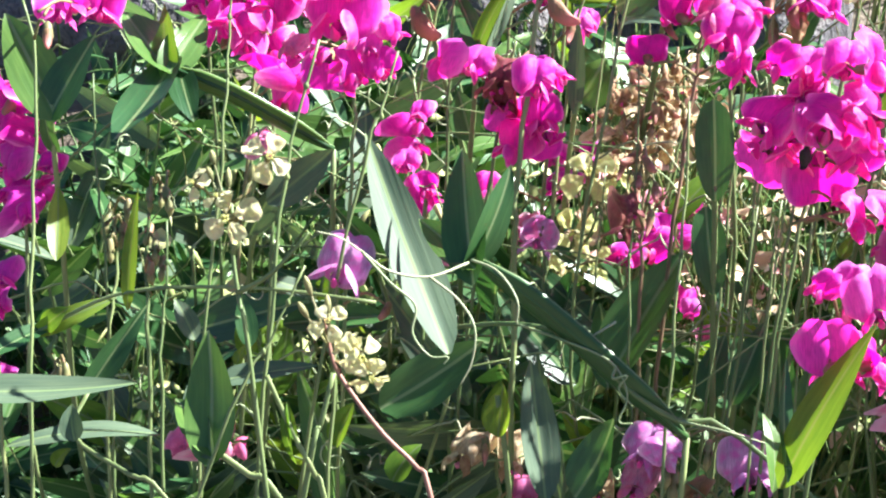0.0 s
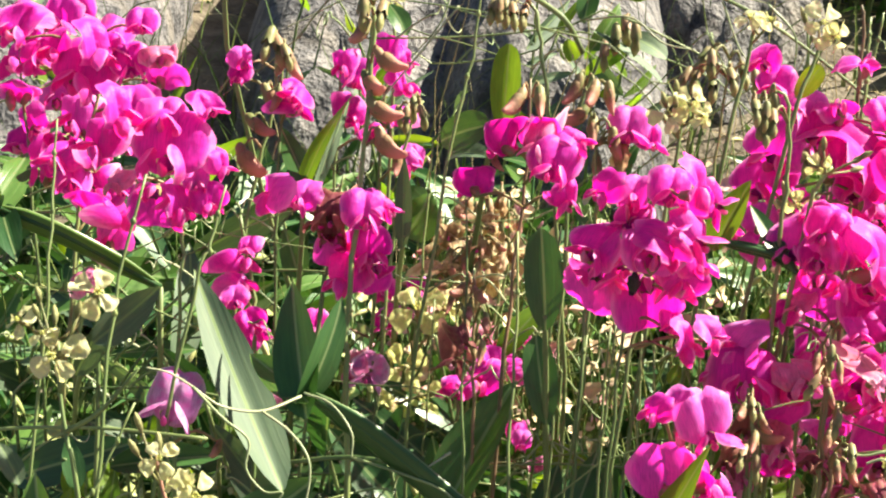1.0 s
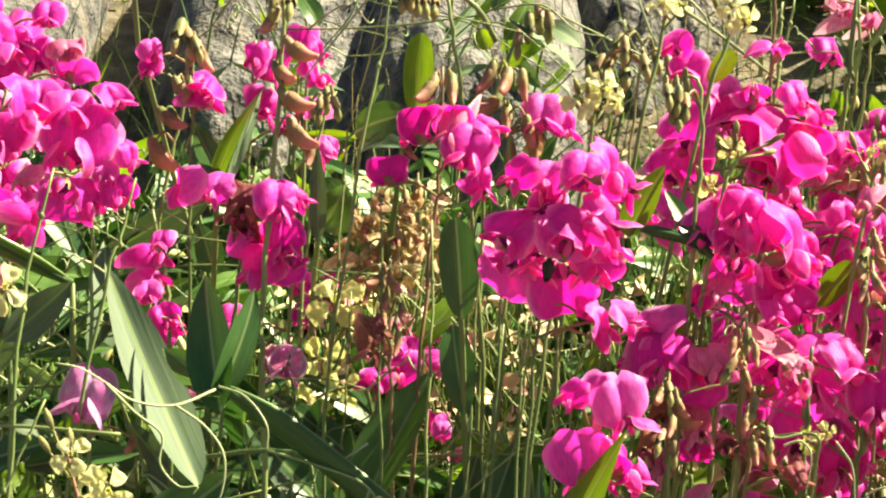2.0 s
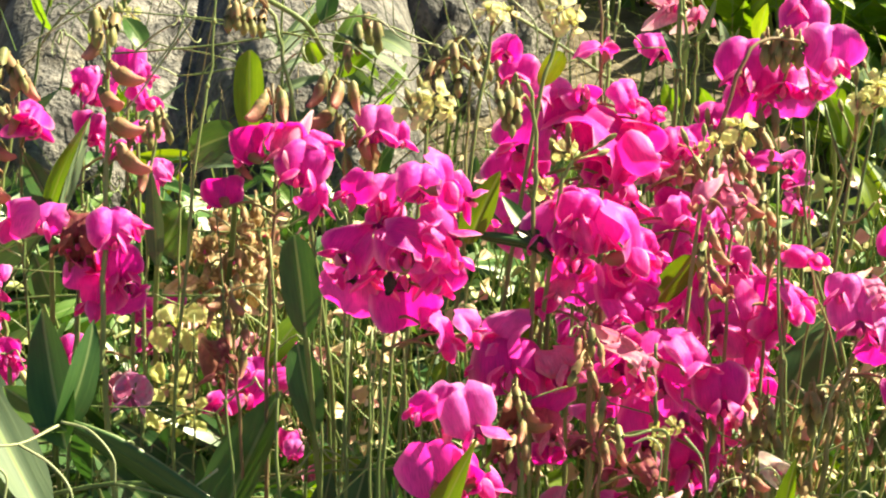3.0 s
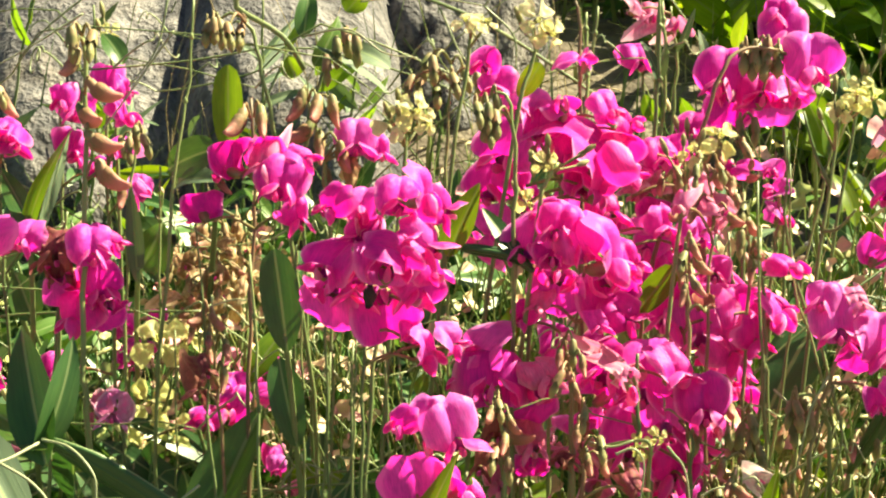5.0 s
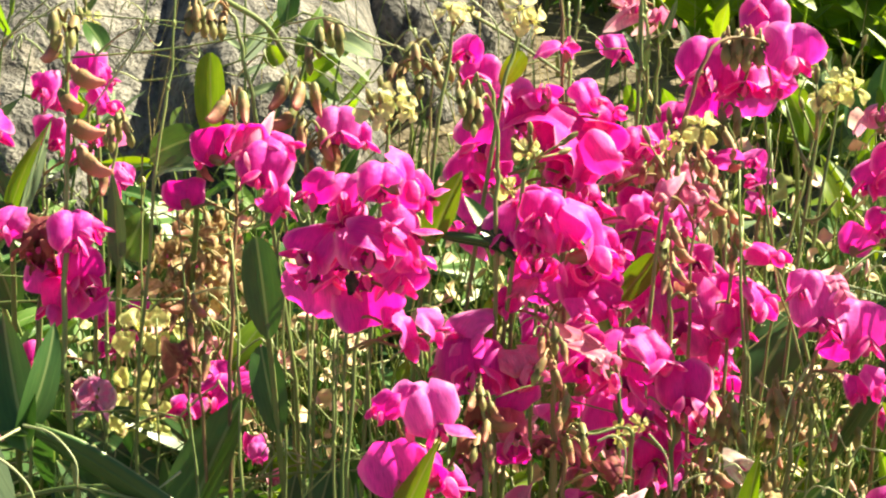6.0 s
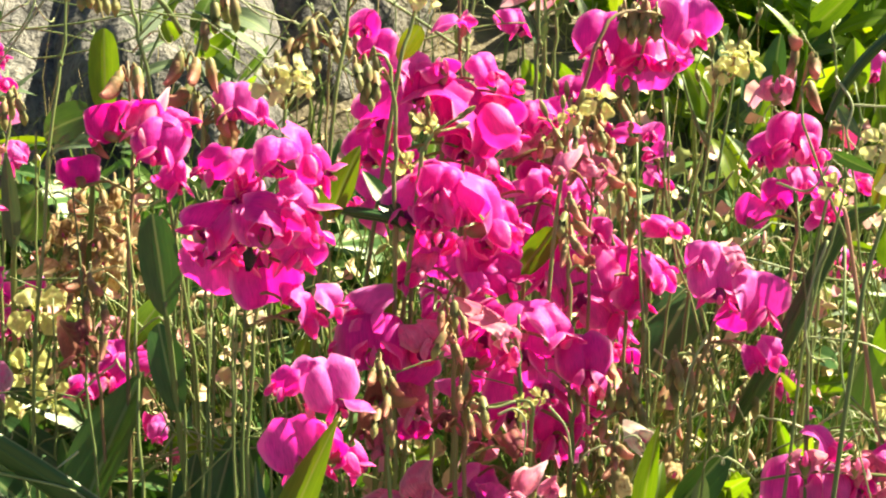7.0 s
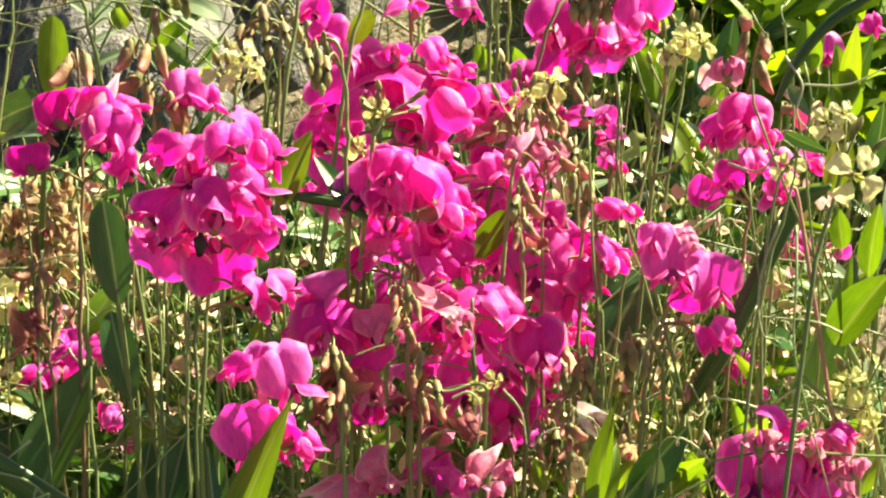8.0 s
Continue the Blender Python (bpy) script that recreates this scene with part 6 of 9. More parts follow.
bare_stalk([(0.1484, 0.8283, 0.4805), (0.1490, 0.8047, 0.4155), (0.1501, 0.7802, 0.3480)], "bare grey-green sweet pea stalk", 0.0013)
bare_stalk([(0.1688, 0.8596, 0.4786), (0.1700, 0.8415, 0.4288), (0.1871, 0.8216, 0.3739)], "bare grey-green sweet pea stalk", 0.0013)
bare_stalk([(0.1856, 0.8069, 0.3920), (0.1699, 0.7892, 0.3433)], "bare grey-green sweet pea stalk", 0.0013)
bare_stalk([(0.1426, 0.8676, 0.4421), (0.1452, 0.8417, 0.3707)], "bare grey-green sweet pea stalk", 0.0013)
bare_stalk([(-0.0204, 0.7660, 0.4267), (-0.0193, 0.7443, 0.3670)], "bare grey-green sweet pea stalk", 0.0013)
bare_stalk([(-0.0148, 0.7919, 0.4102), (-0.0124, 0.7712, 0.3531)], "bare grey-green sweet pea stalk", 0.0013)
bare_stalk([(-0.0632, 0.8468, 0.4443), (-0.0673, 0.8232, 0.3795)], "bare grey-green sweet pea stalk", 0.0013)
bare_stalk([(-0.1338, 0.9071, 0.4643), (-0.1354, 0.8784, 0.3854)], "bare grey-green sweet pea stalk", 0.0013)
bare_stalk([(-0.1243, 0.8609, 0.3956), (-0.1245, 0.8357, 0.3261)], "bare grey-green sweet pea stalk", 0.0013)
bare_stalk([(-0.0035, 0.8103, 0.4023), (0.0016, 0.8050, 0.3876)], "bare grey-green sweet pea stalk", 0.0013)
bare_stalk([(0.1539, 0.8441, 0.4536), (0.1538, 0.8251, 0.4041), (0.1554, 0.8116, 0.3695)], "bare grey-green sweet pea stalk", 0.0013)
bare_stalk([(0.1704, 0.8763, 0.4852), (0.1718, 0.8586, 0.4397), (0.1901, 0.8308, 0.3715)], "bare grey-green sweet pea stalk", 0.0013)
bare_stalk([(0.1996, 0.9057, 0.4849), (0.1899, 0.8885, 0.4378), (0.1709, 0.8601, 0.3594)], "bare grey-green sweet pea stalk", 0.0013)
bare_stalk([(0.1844, 0.7907, 0.3779), (0.1678, 0.7773, 0.3391)], "bare grey-green sweet pea stalk", 0.0013)
bare_stalk([(0.2191, 0.8088, 0.4611), (0.2225, 0.7855, 0.4013), (0.2228, 0.7726, 0.3678)], "bare grey-green sweet pea stalk", 0.0013)
bare_stalk([(-0.0454, 0.7925, 0.4125), (-0.0487, 0.7640, 0.3376)], "bare grey-green sweet pea stalk", 0.0013)
bare_stalk([(-0.0343, 0.7747, 0.4248), (-0.0365, 0.7451, 0.3472)], "bare grey-green sweet pea stalk", 0.0013)
leaf_shoot([(-0.1560, 0.6966, 0.4177), (-0.1250, 0.6946, 0.3990), (-0.0921, 0.6905, 0.3751), (-0.0610, 0.6947, 0.3459)], [
    ((-0.1564, 0.6955, 0.4155), (-0.1766, 0.7454, 0.4575), 0.0221, -20, "leaf"),
    ((-0.1551, 0.6961, 0.4162), (-0.1348, 0.7112, 0.4608), 0.0152, 50, "leaf"),
    ((-0.1574, 0.6953, 0.4155), (-0.1882, 0.7331, 0.4145), 0.0145, 10, "leaf")],
    "sweet pea shoot with flat winged stem and dark paired leaves", tendrils=[[(-0.1560, 0.6910, 0.4177), (-0.1692, 0.6760, 0.4166), (-0.1840, 0.6689, 0.4206), (-0.1949, 0.6652, 0.4298), (-0.2032, 0.6611, 0.4369), (-0.2122, 0.6600, 0.4388)], [(-0.1949, 0.6652, 0.4298), (-0.1812, 0.6583, 0.4209), (-0.1703, 0.6569, 0.4129), (-0.1701, 0.6520, 0.4026), (-0.1624, 0.6498, 0.3946), (-0.1553, 0.6513, 0.3943), (-0.1565, 0.6497, 0.3916)], [(-0.1692, 0.6760, 0.4166), (-0.1559, 0.6705, 0.4107), (-0.1470, 0.6630, 0.4028), (-0.1465, 0.6571, 0.3904), (-0.1499, 0.6522, 0.3821)], [(-0.1550, 0.6917, 0.4188), (-0.1424, 0.6834, 0.4191), (-0.1325, 0.6761, 0.4111), (-0.1313, 0.6718, 0.4017)]], wings=0.0073)
leaf_shoot([(-0.1724, 0.7068, 0.3764), (-0.1361, 0.6982, 0.3882), (-0.1050, 0.6931, 0.3866), (-0.0893, 0.6891, 0.3708), (-0.0646, 0.6882, 0.3574), (-0.0386, 0.6912, 0.3514)], [
    ((-0.1723, 0.6990, 0.3837), (-0.2294, 0.7627, 0.4479), 0.0237, 34, "waxy")],
    "large grey-green sweet pea leaf on a trailing tendrilled stem", tendrils=[[(-0.1361, 0.6982, 0.3882), (-0.1166, 0.6909, 0.3874), (-0.0944, 0.6875, 0.3817), (-0.0854, 0.6790, 0.3716), (-0.0876, 0.6738, 0.3621), (-0.0818, 0.6747, 0.3611)], [(-0.0918, 0.6871, 0.3796), (-0.0919, 0.6805, 0.3778), (-0.0864, 0.6823, 0.3789), (-0.0891, 0.6791, 0.3736), (-0.0826, 0.6776, 0.3674)], [(-0.0945, 0.6993, 0.3942), (-0.1052, 0.6936, 0.3876)], [(-0.0646, 0.6882, 0.3574), (-0.0430, 0.6824, 0.3586), (-0.0242, 0.6843, 0.3537)]], thick=0.0012)
leaf_shoot([(-0.3145, 0.7714, 0.4591), (-0.2813, 0.7730, 0.4468), (-0.2436, 0.7907, 0.4187)], [
    ((-0.3158, 0.7713, 0.4596), (-0.3048, 0.8083, 0.4836), 0.0183, 20, "leaf"),
    ((-0.3164, 0.7715, 0.4602), (-0.3363, 0.8032, 0.4879), 0.0157, -20, "young"),
    ((-0.3171, 0.7714, 0.4602), (-0.3585, 0.8141, 0.4741), 0.0186, 30, "leaf"),
    ((-0.3156, 0.7706, 0.4579), (-0.3219, 0.7112, 0.4323), 0.0241, 20, "leaf"),
    ((-0.3104, 0.7712, 0.4568), (-0.2946, 0.7450, 0.4422), 0.0141, -10, "leaf")],
    "sweet pea shoot with broad dark leaves and winged stem", wings=0.0060)
leaf_shoot([(-0.3586, 0.7343, 0.4503), (-0.3592, 0.7352, 0.4293), (-0.3627, 0.7442, 0.3795)], [
    ((-0.3572, 0.7340, 0.4492), (-0.3388, 0.7459, 0.4882), 0.0201, -10, "leaf"),
    ((-0.3590, 0.7342, 0.4503), (-0.3888, 0.7489, 0.4945), 0.0241, 10, "leaf"),
    ((-0.3592, 0.7352, 0.4293), (-0.3616, 0.7234, 0.4527), 0.0076, 0, "leaf")],
    "sweet pea shoot with dark broad leaves in shade")
leaf_shoot([(-0.2670, 0.7758, 0.3991), (-0.2810, 0.7823, 0.3725), (-0.2895, 0.7958, 0.3344)], [
    ((-0.2612, 0.7583, 0.4073), (-0.2351, 0.7760, 0.4311), 0.0168, 30, "waxy"),
    ((-0.2756, 0.7673, 0.3858), (-0.2587, 0.7641, 0.4179), 0.0131, 40, "waxy")],
    "grey-green sweet pea leaves in half shade")
leaf_shoot([(-0.1905, 0.6709, 0.4045), (-0.2428, 0.6703, 0.4045), (-0.2977, 0.6657, 0.3976), (-0.3348, 0.6591, 0.3783), (-0.3601, 0.6464, 0.3641)], [
    ((-0.2975, 0.6657, 0.3976), (-0.2984, 0.6791, 0.4487), 0.0071, 0, "young"),
    ((-0.3348, 0.6591, 0.3783), (-0.2985, 0.6657, 0.3980), 0.0091, 10, "young"),
    ((-0.3338, 0.6601, 0.3798), (-0.3215, 0.6576, 0.3922), 0.0096, 0, "young"),
    ((-0.3359, 0.6585, 0.3776), (-0.3562, 0.6298, 0.3748), 0.0095, 20, "leaf"),
    ((-0.3368, 0.6831, 0.4050), (-0.3475, 0.7146, 0.4280), 0.0099, 30, "young")],
    "trailing sweet pea shoot with narrow yellowish leaves", thick=0.0009, to_ground=False)
leaf_shoot([(-0.3194, 0.6697, 0.3462), (-0.3205, 0.6513, 0.3323), (-0.2913, 0.6419, 0.3227), (-0.2735, 0.6408, 0.3120)], [
    ((-0.3194, 0.6697, 0.3462), (-0.2958, 0.6939, 0.3847), 0.0119, 30, "leaf"),
    ((-0.3548, 0.6249, 0.3642), (-0.2754, 0.6517, 0.3585), 0.0147, -30, "waxy"),
    ((-0.2602, 0.6762, 0.3550), (-0.2145, 0.6916, 0.3651), 0.0112, -30, "waxy"),
    ((-0.2979, 0.6661, 0.3287), (-0.3616, 0.6442, 0.3372), 0.0135, 60, "waxy"),
    ((-0.3167, 0.6433, 0.3375), (-0.3221, 0.6495, 0.3527), 0.0109, 0, "waxy")],
    "long grey-green sweet pea leaves lying across the stems", thick=0.0012)
leaf_shoot([(-0.2505, 0.6305, 0.3499), (-0.2333, 0.6294, 0.3396), (-0.2184, 0.6278, 0.3294)], [
    ((-0.2505, 0.6305, 0.3499), (-0.2587, 0.6623, 0.3957), 0.0215, 4, "leaf"),
    ((-0.2510, 0.6304, 0.3498), (-0.2759, 0.6537, 0.3628), 0.0141, 30, "leaf"),
    ((-0.2501, 0.6306, 0.3499), (-0.2733, 0.6675, 0.3667), 0.0142, -20, "waxy")],
    "upright blue-green sweet pea leaf with pale midrib")
leaf_shoot([(-0.0842, 0.7480, 0.3495), (-0.0854, 0.7483, 0.3273)], [
    ((-0.0993, 0.7579, 0.3421), (-0.0720, 0.7918, 0.3985), 0.0268, -22, "leaf"),
    ((-0.1933, 0.7154, 0.3339), (-0.1512, 0.7388, 0.3622), 0.0241, 10, "leaf"),
    ((-0.1215, 0.7337, 0.2912), (-0.1415, 0.7496, 0.3565), 0.0167, -30, "waxy")],
    "dark green sweet pea leaves deep in shade")
leaf_shoot([(-0.0635, 0.7693, 0.4300), (-0.0607, 0.7698, 0.3832)], [
    ((-0.0635, 0.7693, 0.4300), (-0.0686, 0.7781, 0.4737), 0.0173, 0, "oval"),
    ((-0.0607, 0.7698, 0.3832), (-0.0675, 0.7761, 0.4226), 0.0154, 8, "oval")],
    "upright green sweet pea leaves on a thin stem")
leaf_shoot([(-0.0169, 0.6385, 0.3729), (-0.0163, 0.6401, 0.3526)], [
    ((-0.0160, 0.6400, 0.3730), (0.0080, 0.6500, 0.4450), 0.0172, -24, "young"),
    ((-0.0181, 0.6387, 0.3738), (-0.0281, 0.6666, 0.4124), 0.0079, 50, "leaf"),
    ((-0.0224, 0.6698, 0.3464), (-0.0230, 0.6849, 0.3776), 0.0092, 40, "leaf")],
    "bright yellow-green translucent young leaf")
leaf_shoot([(-0.1572, 0.7710, 0.2913), (-0.1563, 0.7704, 0.2664)], [
    ((-0.1572, 0.7710, 0.2913), (-0.1573, 0.7739, 0.3206), 0.0167, 0, "young"),
    ((-0.1198, 0.7679, 0.2674), (-0.0926, 0.7709, 0.3074), 0.0214, 20, "leaf"),
    ((-0.2024, 0.7507, 0.3175), (-0.1885, 0.7599, 0.3297), 0.0106, 0, "young"),
    ((-0.1079, 0.7755, 0.2774), (-0.1267, 0.7652, 0.3116), 0.0134, 20, "young")],
    "small bright leaves low in the undergrowth")
leaf_shoot([(-0.2664, 0.7142, 0.3659), (-0.2651, 0.7236, 0.3380)], [
    ((-0.2604, 0.7112, 0.3569), (-0.2669, 0.7208, 0.3797), 0.0101, 20, "leaf"),
    ((-0.2627, 0.7174, 0.3475), (-0.2695, 0.7226, 0.3613), 0.0102, 0, "young"),
    ((-0.2918, 0.7230, 0.3493), (-0.3028, 0.7290, 0.3667), 0.0104, 30, "waxy"),
    ((-0.2088, 0.7738, 0.3678), (-0.2046, 0.7888, 0.3966), 0.0119, 40, "waxy")],
    "small sweet pea leaves among stems")
leaf_shoot([(-0.0943, 0.8635, 0.4905), (-0.1011, 0.8785, 0.4732), (-0.1073, 0.8956, 0.4326)], [
    ((-0.0949, 0.8635, 0.4905), (-0.0956, 0.8778, 0.5301), 0.0150, -8, "young_oval"),
    ((-0.1268, 0.9071, 0.4642), (-0.1036, 0.8916, 0.4800), 0.0195, 0, "oval"),
    ((-0.1241, 0.9042, 0.4563), (-0.1038, 0.8794, 0.4758), 0.0138, -40, "waxy")],
    "upright bright green sweet pea leaf before the rocks")
leaf_shoot([(-0.1877, 0.8503, 0.4546), (-0.1912, 0.8581, 0.4174)], [
    ((-0.1885, 0.8503, 0.4546), (-0.1722, 0.8697, 0.5081), 0.0127, -35, "young"),
    ((-0.1877, 0.8503, 0.4546), (-0.2108, 0.8807, 0.4799), 0.0118, 0, "leaf"),
    ((-0.1824, 0.8503, 0.4546), (-0.1701, 0.8863, 0.4951), 0.0059, 40, "waxy"),
    ((-0.1533, 0.9252, 0.5143), (-0.1630, 0.9319, 0.5327), 0.0112, 20, "leaf")],
    "pair of narrow green sweet pea leaves")
leaf_shoot([(0.0455, 0.7956, 0.4493), (0.0355, 0.7979, 0.4559), (0.0088, 0.7995, 0.4605)], [
    ((0.0093, 0.7996, 0.4607), (0.0223, 0.8111, 0.4922), 0.0165, -30, "young"),
    ((0.0373, 0.7979, 0.4559), (0.0208, 0.8168, 0.4787), 0.0096, 20, "leaf"),
    ((0.0093, 0.7994, 0.4600), (-0.0114, 0.8658, 0.4965), 0.0041, 60, "leaf")],
    "sweet pea shoot with paired green leaves", wings=0.0030, to_ground=False)
leaf_shoot([(0.0314, 0.8108, 0.4034), (0.0307, 0.8197, 0.3693)], [
    ((0.0314, 0.8110, 0.4041), (0.0401, 0.8205, 0.4302), 0.0114, 10, "young"),
    ((0.0430, 0.8711, 0.5108), (0.0536, 0.8765, 0.5257), 0.0103, 0, "young_oval"),
    ((0.0971, 0.8364, 0.4150), (0.1173, 0.8444, 0.4369), 0.0131, 0, "young_oval"),
    ((0.1744, 0.8864, 0.3473), (0.1982, 0.9011, 0.3875), 0.0285, 0, "oval"),
    ((-0.0059, 0.7776, 0.4000), (-0.0021, 0.7810, 0.4094), 0.0063, 0, "young")],
    "small bright sweet pea leaves among the flowers")
leaf_shoot([(-0.1420, 0.8712, 0.4240), (-0.1460, 0.8784, 0.3854)], [
    ((-0.1429, 0.8712, 0.4240), (-0.1445, 0.8780, 0.4721), 0.0087, 10, "waxy"),
    ((-0.1438, 0.9002, 0.4161), (-0.1325, 0.8985, 0.4406), 0.0239, 10, "leaf"),
    ((-0.1396, 0.9219, 0.4172), (-0.1553, 0.9183, 0.4368), 0.0201, 20, "leaf"),
    ((-0.2025, 0.9008, 0.3886), (-0.2125, 0.9095, 0.4128), 0.0171, 0, "leaf")],
    "pale narrow leaf and dark round leaves")
leaf_shoot([(0.0952, 0.9554, 0.4790), (0.0334, 0.9497, 0.5222), (-0.0122, 0.9565, 0.5411)], [
    ],
    "thin wiry stem crossing the rocks", thick=0.001, to_ground=False)
leaf_shoot([(-0.0610, 0.9039, 0.5139), (-0.0712, 0.8998, 0.5317), (-0.0928, 0.9044, 0.5445), (-0.1036, 0.9090, 0.5573)], [
    ((-0.0680, 0.9224, 0.5062), (-0.0708, 0.9262, 0.5167), 0.0112, 0, "young"),
    ((-0.0412, 0.9633, 0.5309), (-0.0297, 0.9683, 0.5444), 0.0144, 0, "young"),
    ((-0.0637, 0.9496, 0.5225), (-0.0608, 0.9594, 0.5493), 0.0114, 0, "leaf"),
    ((-0.0269, 0.9496, 0.4929), (-0.0637, 0.9496, 0.5225), 0.0115, 60, "waxy"),
    ((-0.0584, 0.9739, 0.5015), (-0.0421, 0.9830, 0.5264), 0.0118, 30, "leaf"),
    ((-0.0245, 0.9729, 0.4987), (-0.0480, 0.9790, 0.5154), 0.0147, 30, "waxy")],
    "grey-green sweet pea shoot crossing before the rocks", tendrils=[[(-0.1226, 0.9006, 0.5344), (-0.1362, 0.8942, 0.5166), (-0.1498, 0.8877, 0.4988), (-0.1634, 0.8812, 0.4810)], [(-0.1253, 0.9062, 0.5497), (-0.1308, 0.8979, 0.5268), (-0.1444, 0.8914, 0.5090)], [(-0.1678, 0.9132, 0.5399), (-0.1897, 0.9085, 0.5271), (-0.2089, 0.9048, 0.5168)], [(-0.1630, 0.9376, 0.5485), (-0.1910, 0.9299, 0.5275), (-0.2079, 0.9223, 0.5065)], [(-0.0623, 0.9291, 0.5246), (-0.0395, 0.9203, 0.5295), (-0.0229, 0.9165, 0.5190), (-0.0063, 0.9156, 0.5164)], [(0.0272, 0.9339, 0.5375), (0.0412, 0.9292, 0.5243), (0.0425, 0.9234, 0.5085)], [(-0.0343, 0.9348, 0.5403), (-0.0064, 0.9358, 0.5428), (0.0272, 0.9341, 0.5380)], [(0.0272, 0.9341, 0.5380), (0.0356, 0.9387, 0.5506)], [(0.0048, 0.9339, 0.5375), (0.0132, 0.9272, 0.5191), (0.0187, 0.9244, 0.5112)]])
leaf_shoot([(0.2531, 0.7945, 0.4598), (0.2378, 0.8007, 0.4445), (0.2105, 0.7921, 0.3877), (0.1931, 0.7997, 0.3474)], [
    ],
    "thick flat winged sweet pea stem", wings=0.0050)
leaf_shoot([(0.2198, 0.7725, 0.5065), (0.2260, 0.7683, 0.5250), (0.2378, 0.7634, 0.5431), (0.2561, 0.7570, 0.5587)], [
    ((0.2259, 0.7737, 0.5111), (0.2352, 0.7676, 0.4976), 0.0058, 0, "waxy"),
    ((0.2254, 0.7668, 0.4930), (0.2444, 0.7616, 0.4841), 0.0063, 40, "leaf")],
    "dark winged sweet pea stem with tendrils", tendrils=[[(0.2213, 0.7695, 0.5272), (0.2267, 0.7599, 0.5175), (0.2240, 0.7559, 0.5064), (0.2286, 0.7530, 0.4998)], [(0.2056, 0.7928, 0.4721), (0.2155, 0.7720, 0.4762), (0.2256, 0.7685, 0.4975)], [(0.2295, 0.7620, 0.4535), (0.2261, 0.7442, 0.4344), (0.2243, 0.7357, 0.4118), (0.2273, 0.7276, 0.3916), (0.2409, 0.7187, 0.3435)], [(0.2222, 0.7635, 0.4557), (0.2130, 0.7546, 0.4306), (0.2136, 0.7467, 0.4100), (0.2233, 0.7450, 0.4078)], [(0.2506, 0.7527, 0.4062), (0.2384, 0.7555, 0.4108), (0.2163, 0.7676, 0.4091)], [(0.2308, 0.7741, 0.5133), (0.2501, 0.7724, 0.5134), (0.2666, 0.7735, 0.5203)]], wings=0.0026, to_ground=False)
leaf_shoot([(0.2564, 0.7704, 0.3978), (0.2665, 0.7734, 0.3800), (0.2742, 0.7754, 0.3590)], [
    ((0.2569, 0.7704, 0.3978), (0.2793, 0.7706, 0.4316), 0.0201, -30, "young"),
    ((0.2564, 0.7706, 0.3983), (0.2588, 0.7858, 0.4385), 0.0071, 30, "young"),
    ((0.2648, 0.7892, 0.3928), (0.2711, 0.8035, 0.4315), 0.0083, 20, "waxy"),
    ((0.2565, 0.8415, 0.3311), (0.2818, 0.8466, 0.4063), 0.0327, 42, "leaf"),
    ((0.2509, 0.8260, 0.4293), (0.2666, 0.8235, 0.4264), 0.0048, 0, "young"),
    ((0.2704, 0.8509, 0.4427), (0.2793, 0.8618, 0.4731), 0.0163, 20, "young")],
    "sweet pea shoot with broad dark and bright young leaves")
leaf_shoot([(0.1351, 0.7010, 0.3567), (0.1336, 0.6974, 0.3468)], [
    ((0.1351, 0.7013, 0.3574), (0.1426, 0.7169, 0.3997), 0.0108, -35, "young"),
    ((0.1391, 0.7007, 0.3567), (0.1479, 0.7109, 0.3854), 0.0075, 0, "young"),
    ((0.1599, 0.7532, 0.3304), (0.1919, 0.7634, 0.3644), 0.0190, 15, "leaf"),
    ((0.1686, 0.7511, 0.3269), (0.1700, 0.7519, 0.3574), 0.0101, 20, "waxy"),
    ((0.1868, 0.7870, 0.3127), (0.2072, 0.7928, 0.3326), 0.0133, 0, "young")],
    "young green leaves low beside the flowers")
leaf_shoot([(0.2183, 1.0440, 0.4294), (0.2284, 1.0756, 0.3742)], [
    ((0.2247, 1.0434, 0.4295), (0.2137, 1.0566, 0.4612), 0.0162, 0, "young"),
    ((0.2264, 1.0433, 0.4295), (0.2354, 1.0553, 0.4628), 0.0143, 20, "young"),
    ((0.2398, 1.0281, 0.3932), (0.2327, 1.0416, 0.4265), 0.0110, 20, "young"),
    ((0.2634, 1.0895, 0.4186), (0.2592, 1.1021, 0.4502), 0.0135, 0, "leaf"),
    ((0.2397, 1.1451, 0.4177), (0.2259, 1.1501, 0.4275), 0.0212, 0, "young")],
    "yellow-green leaves behind the arching stem")
leaf_shoot([(0.0716, 0.7420, 0.3895), (0.0850, 0.7338, 0.3961), (0.0922, 0.7330, 0.3939), (0.0921, 0.7354, 0.3713)], [
    ],
    "thin curling tendrils low among flowers", tendrils=[[(0.0850, 0.7338, 0.3961), (0.0755, 0.7329, 0.3939), (0.0660, 0.7338, 0.3962)], [(0.0993, 0.7330, 0.3939), (0.1065, 0.7297, 0.3849), (0.1088, 0.7248, 0.3714)], [(0.1518, 0.7777, 0.3996), (0.1599, 0.7652, 0.3944), (0.1636, 0.7618, 0.3851)]], thick=0.0008)
radish([(-0.2491, 0.6637, 0.4452), (-0.2463, 0.6553, 0.4266), (-0.2411, 0.6474, 0.4081), (-0.2356, 0.6406, 0.3916)], [(-0.2471, 0.6542, 0.4434, -10, 15, 0.0222), (-0.2619, 0.6567, 0.4554, -40, 40, 0.0136), (-0.2524, 0.6564, 0.4505, -20, 60, 0.0113), (-0.2343, 0.6677, 0.4651, 30, 40, 0.0193)],
    "cream wild radish flowers on a branching stalk", buds=6, mat=CREAM, pods=2)
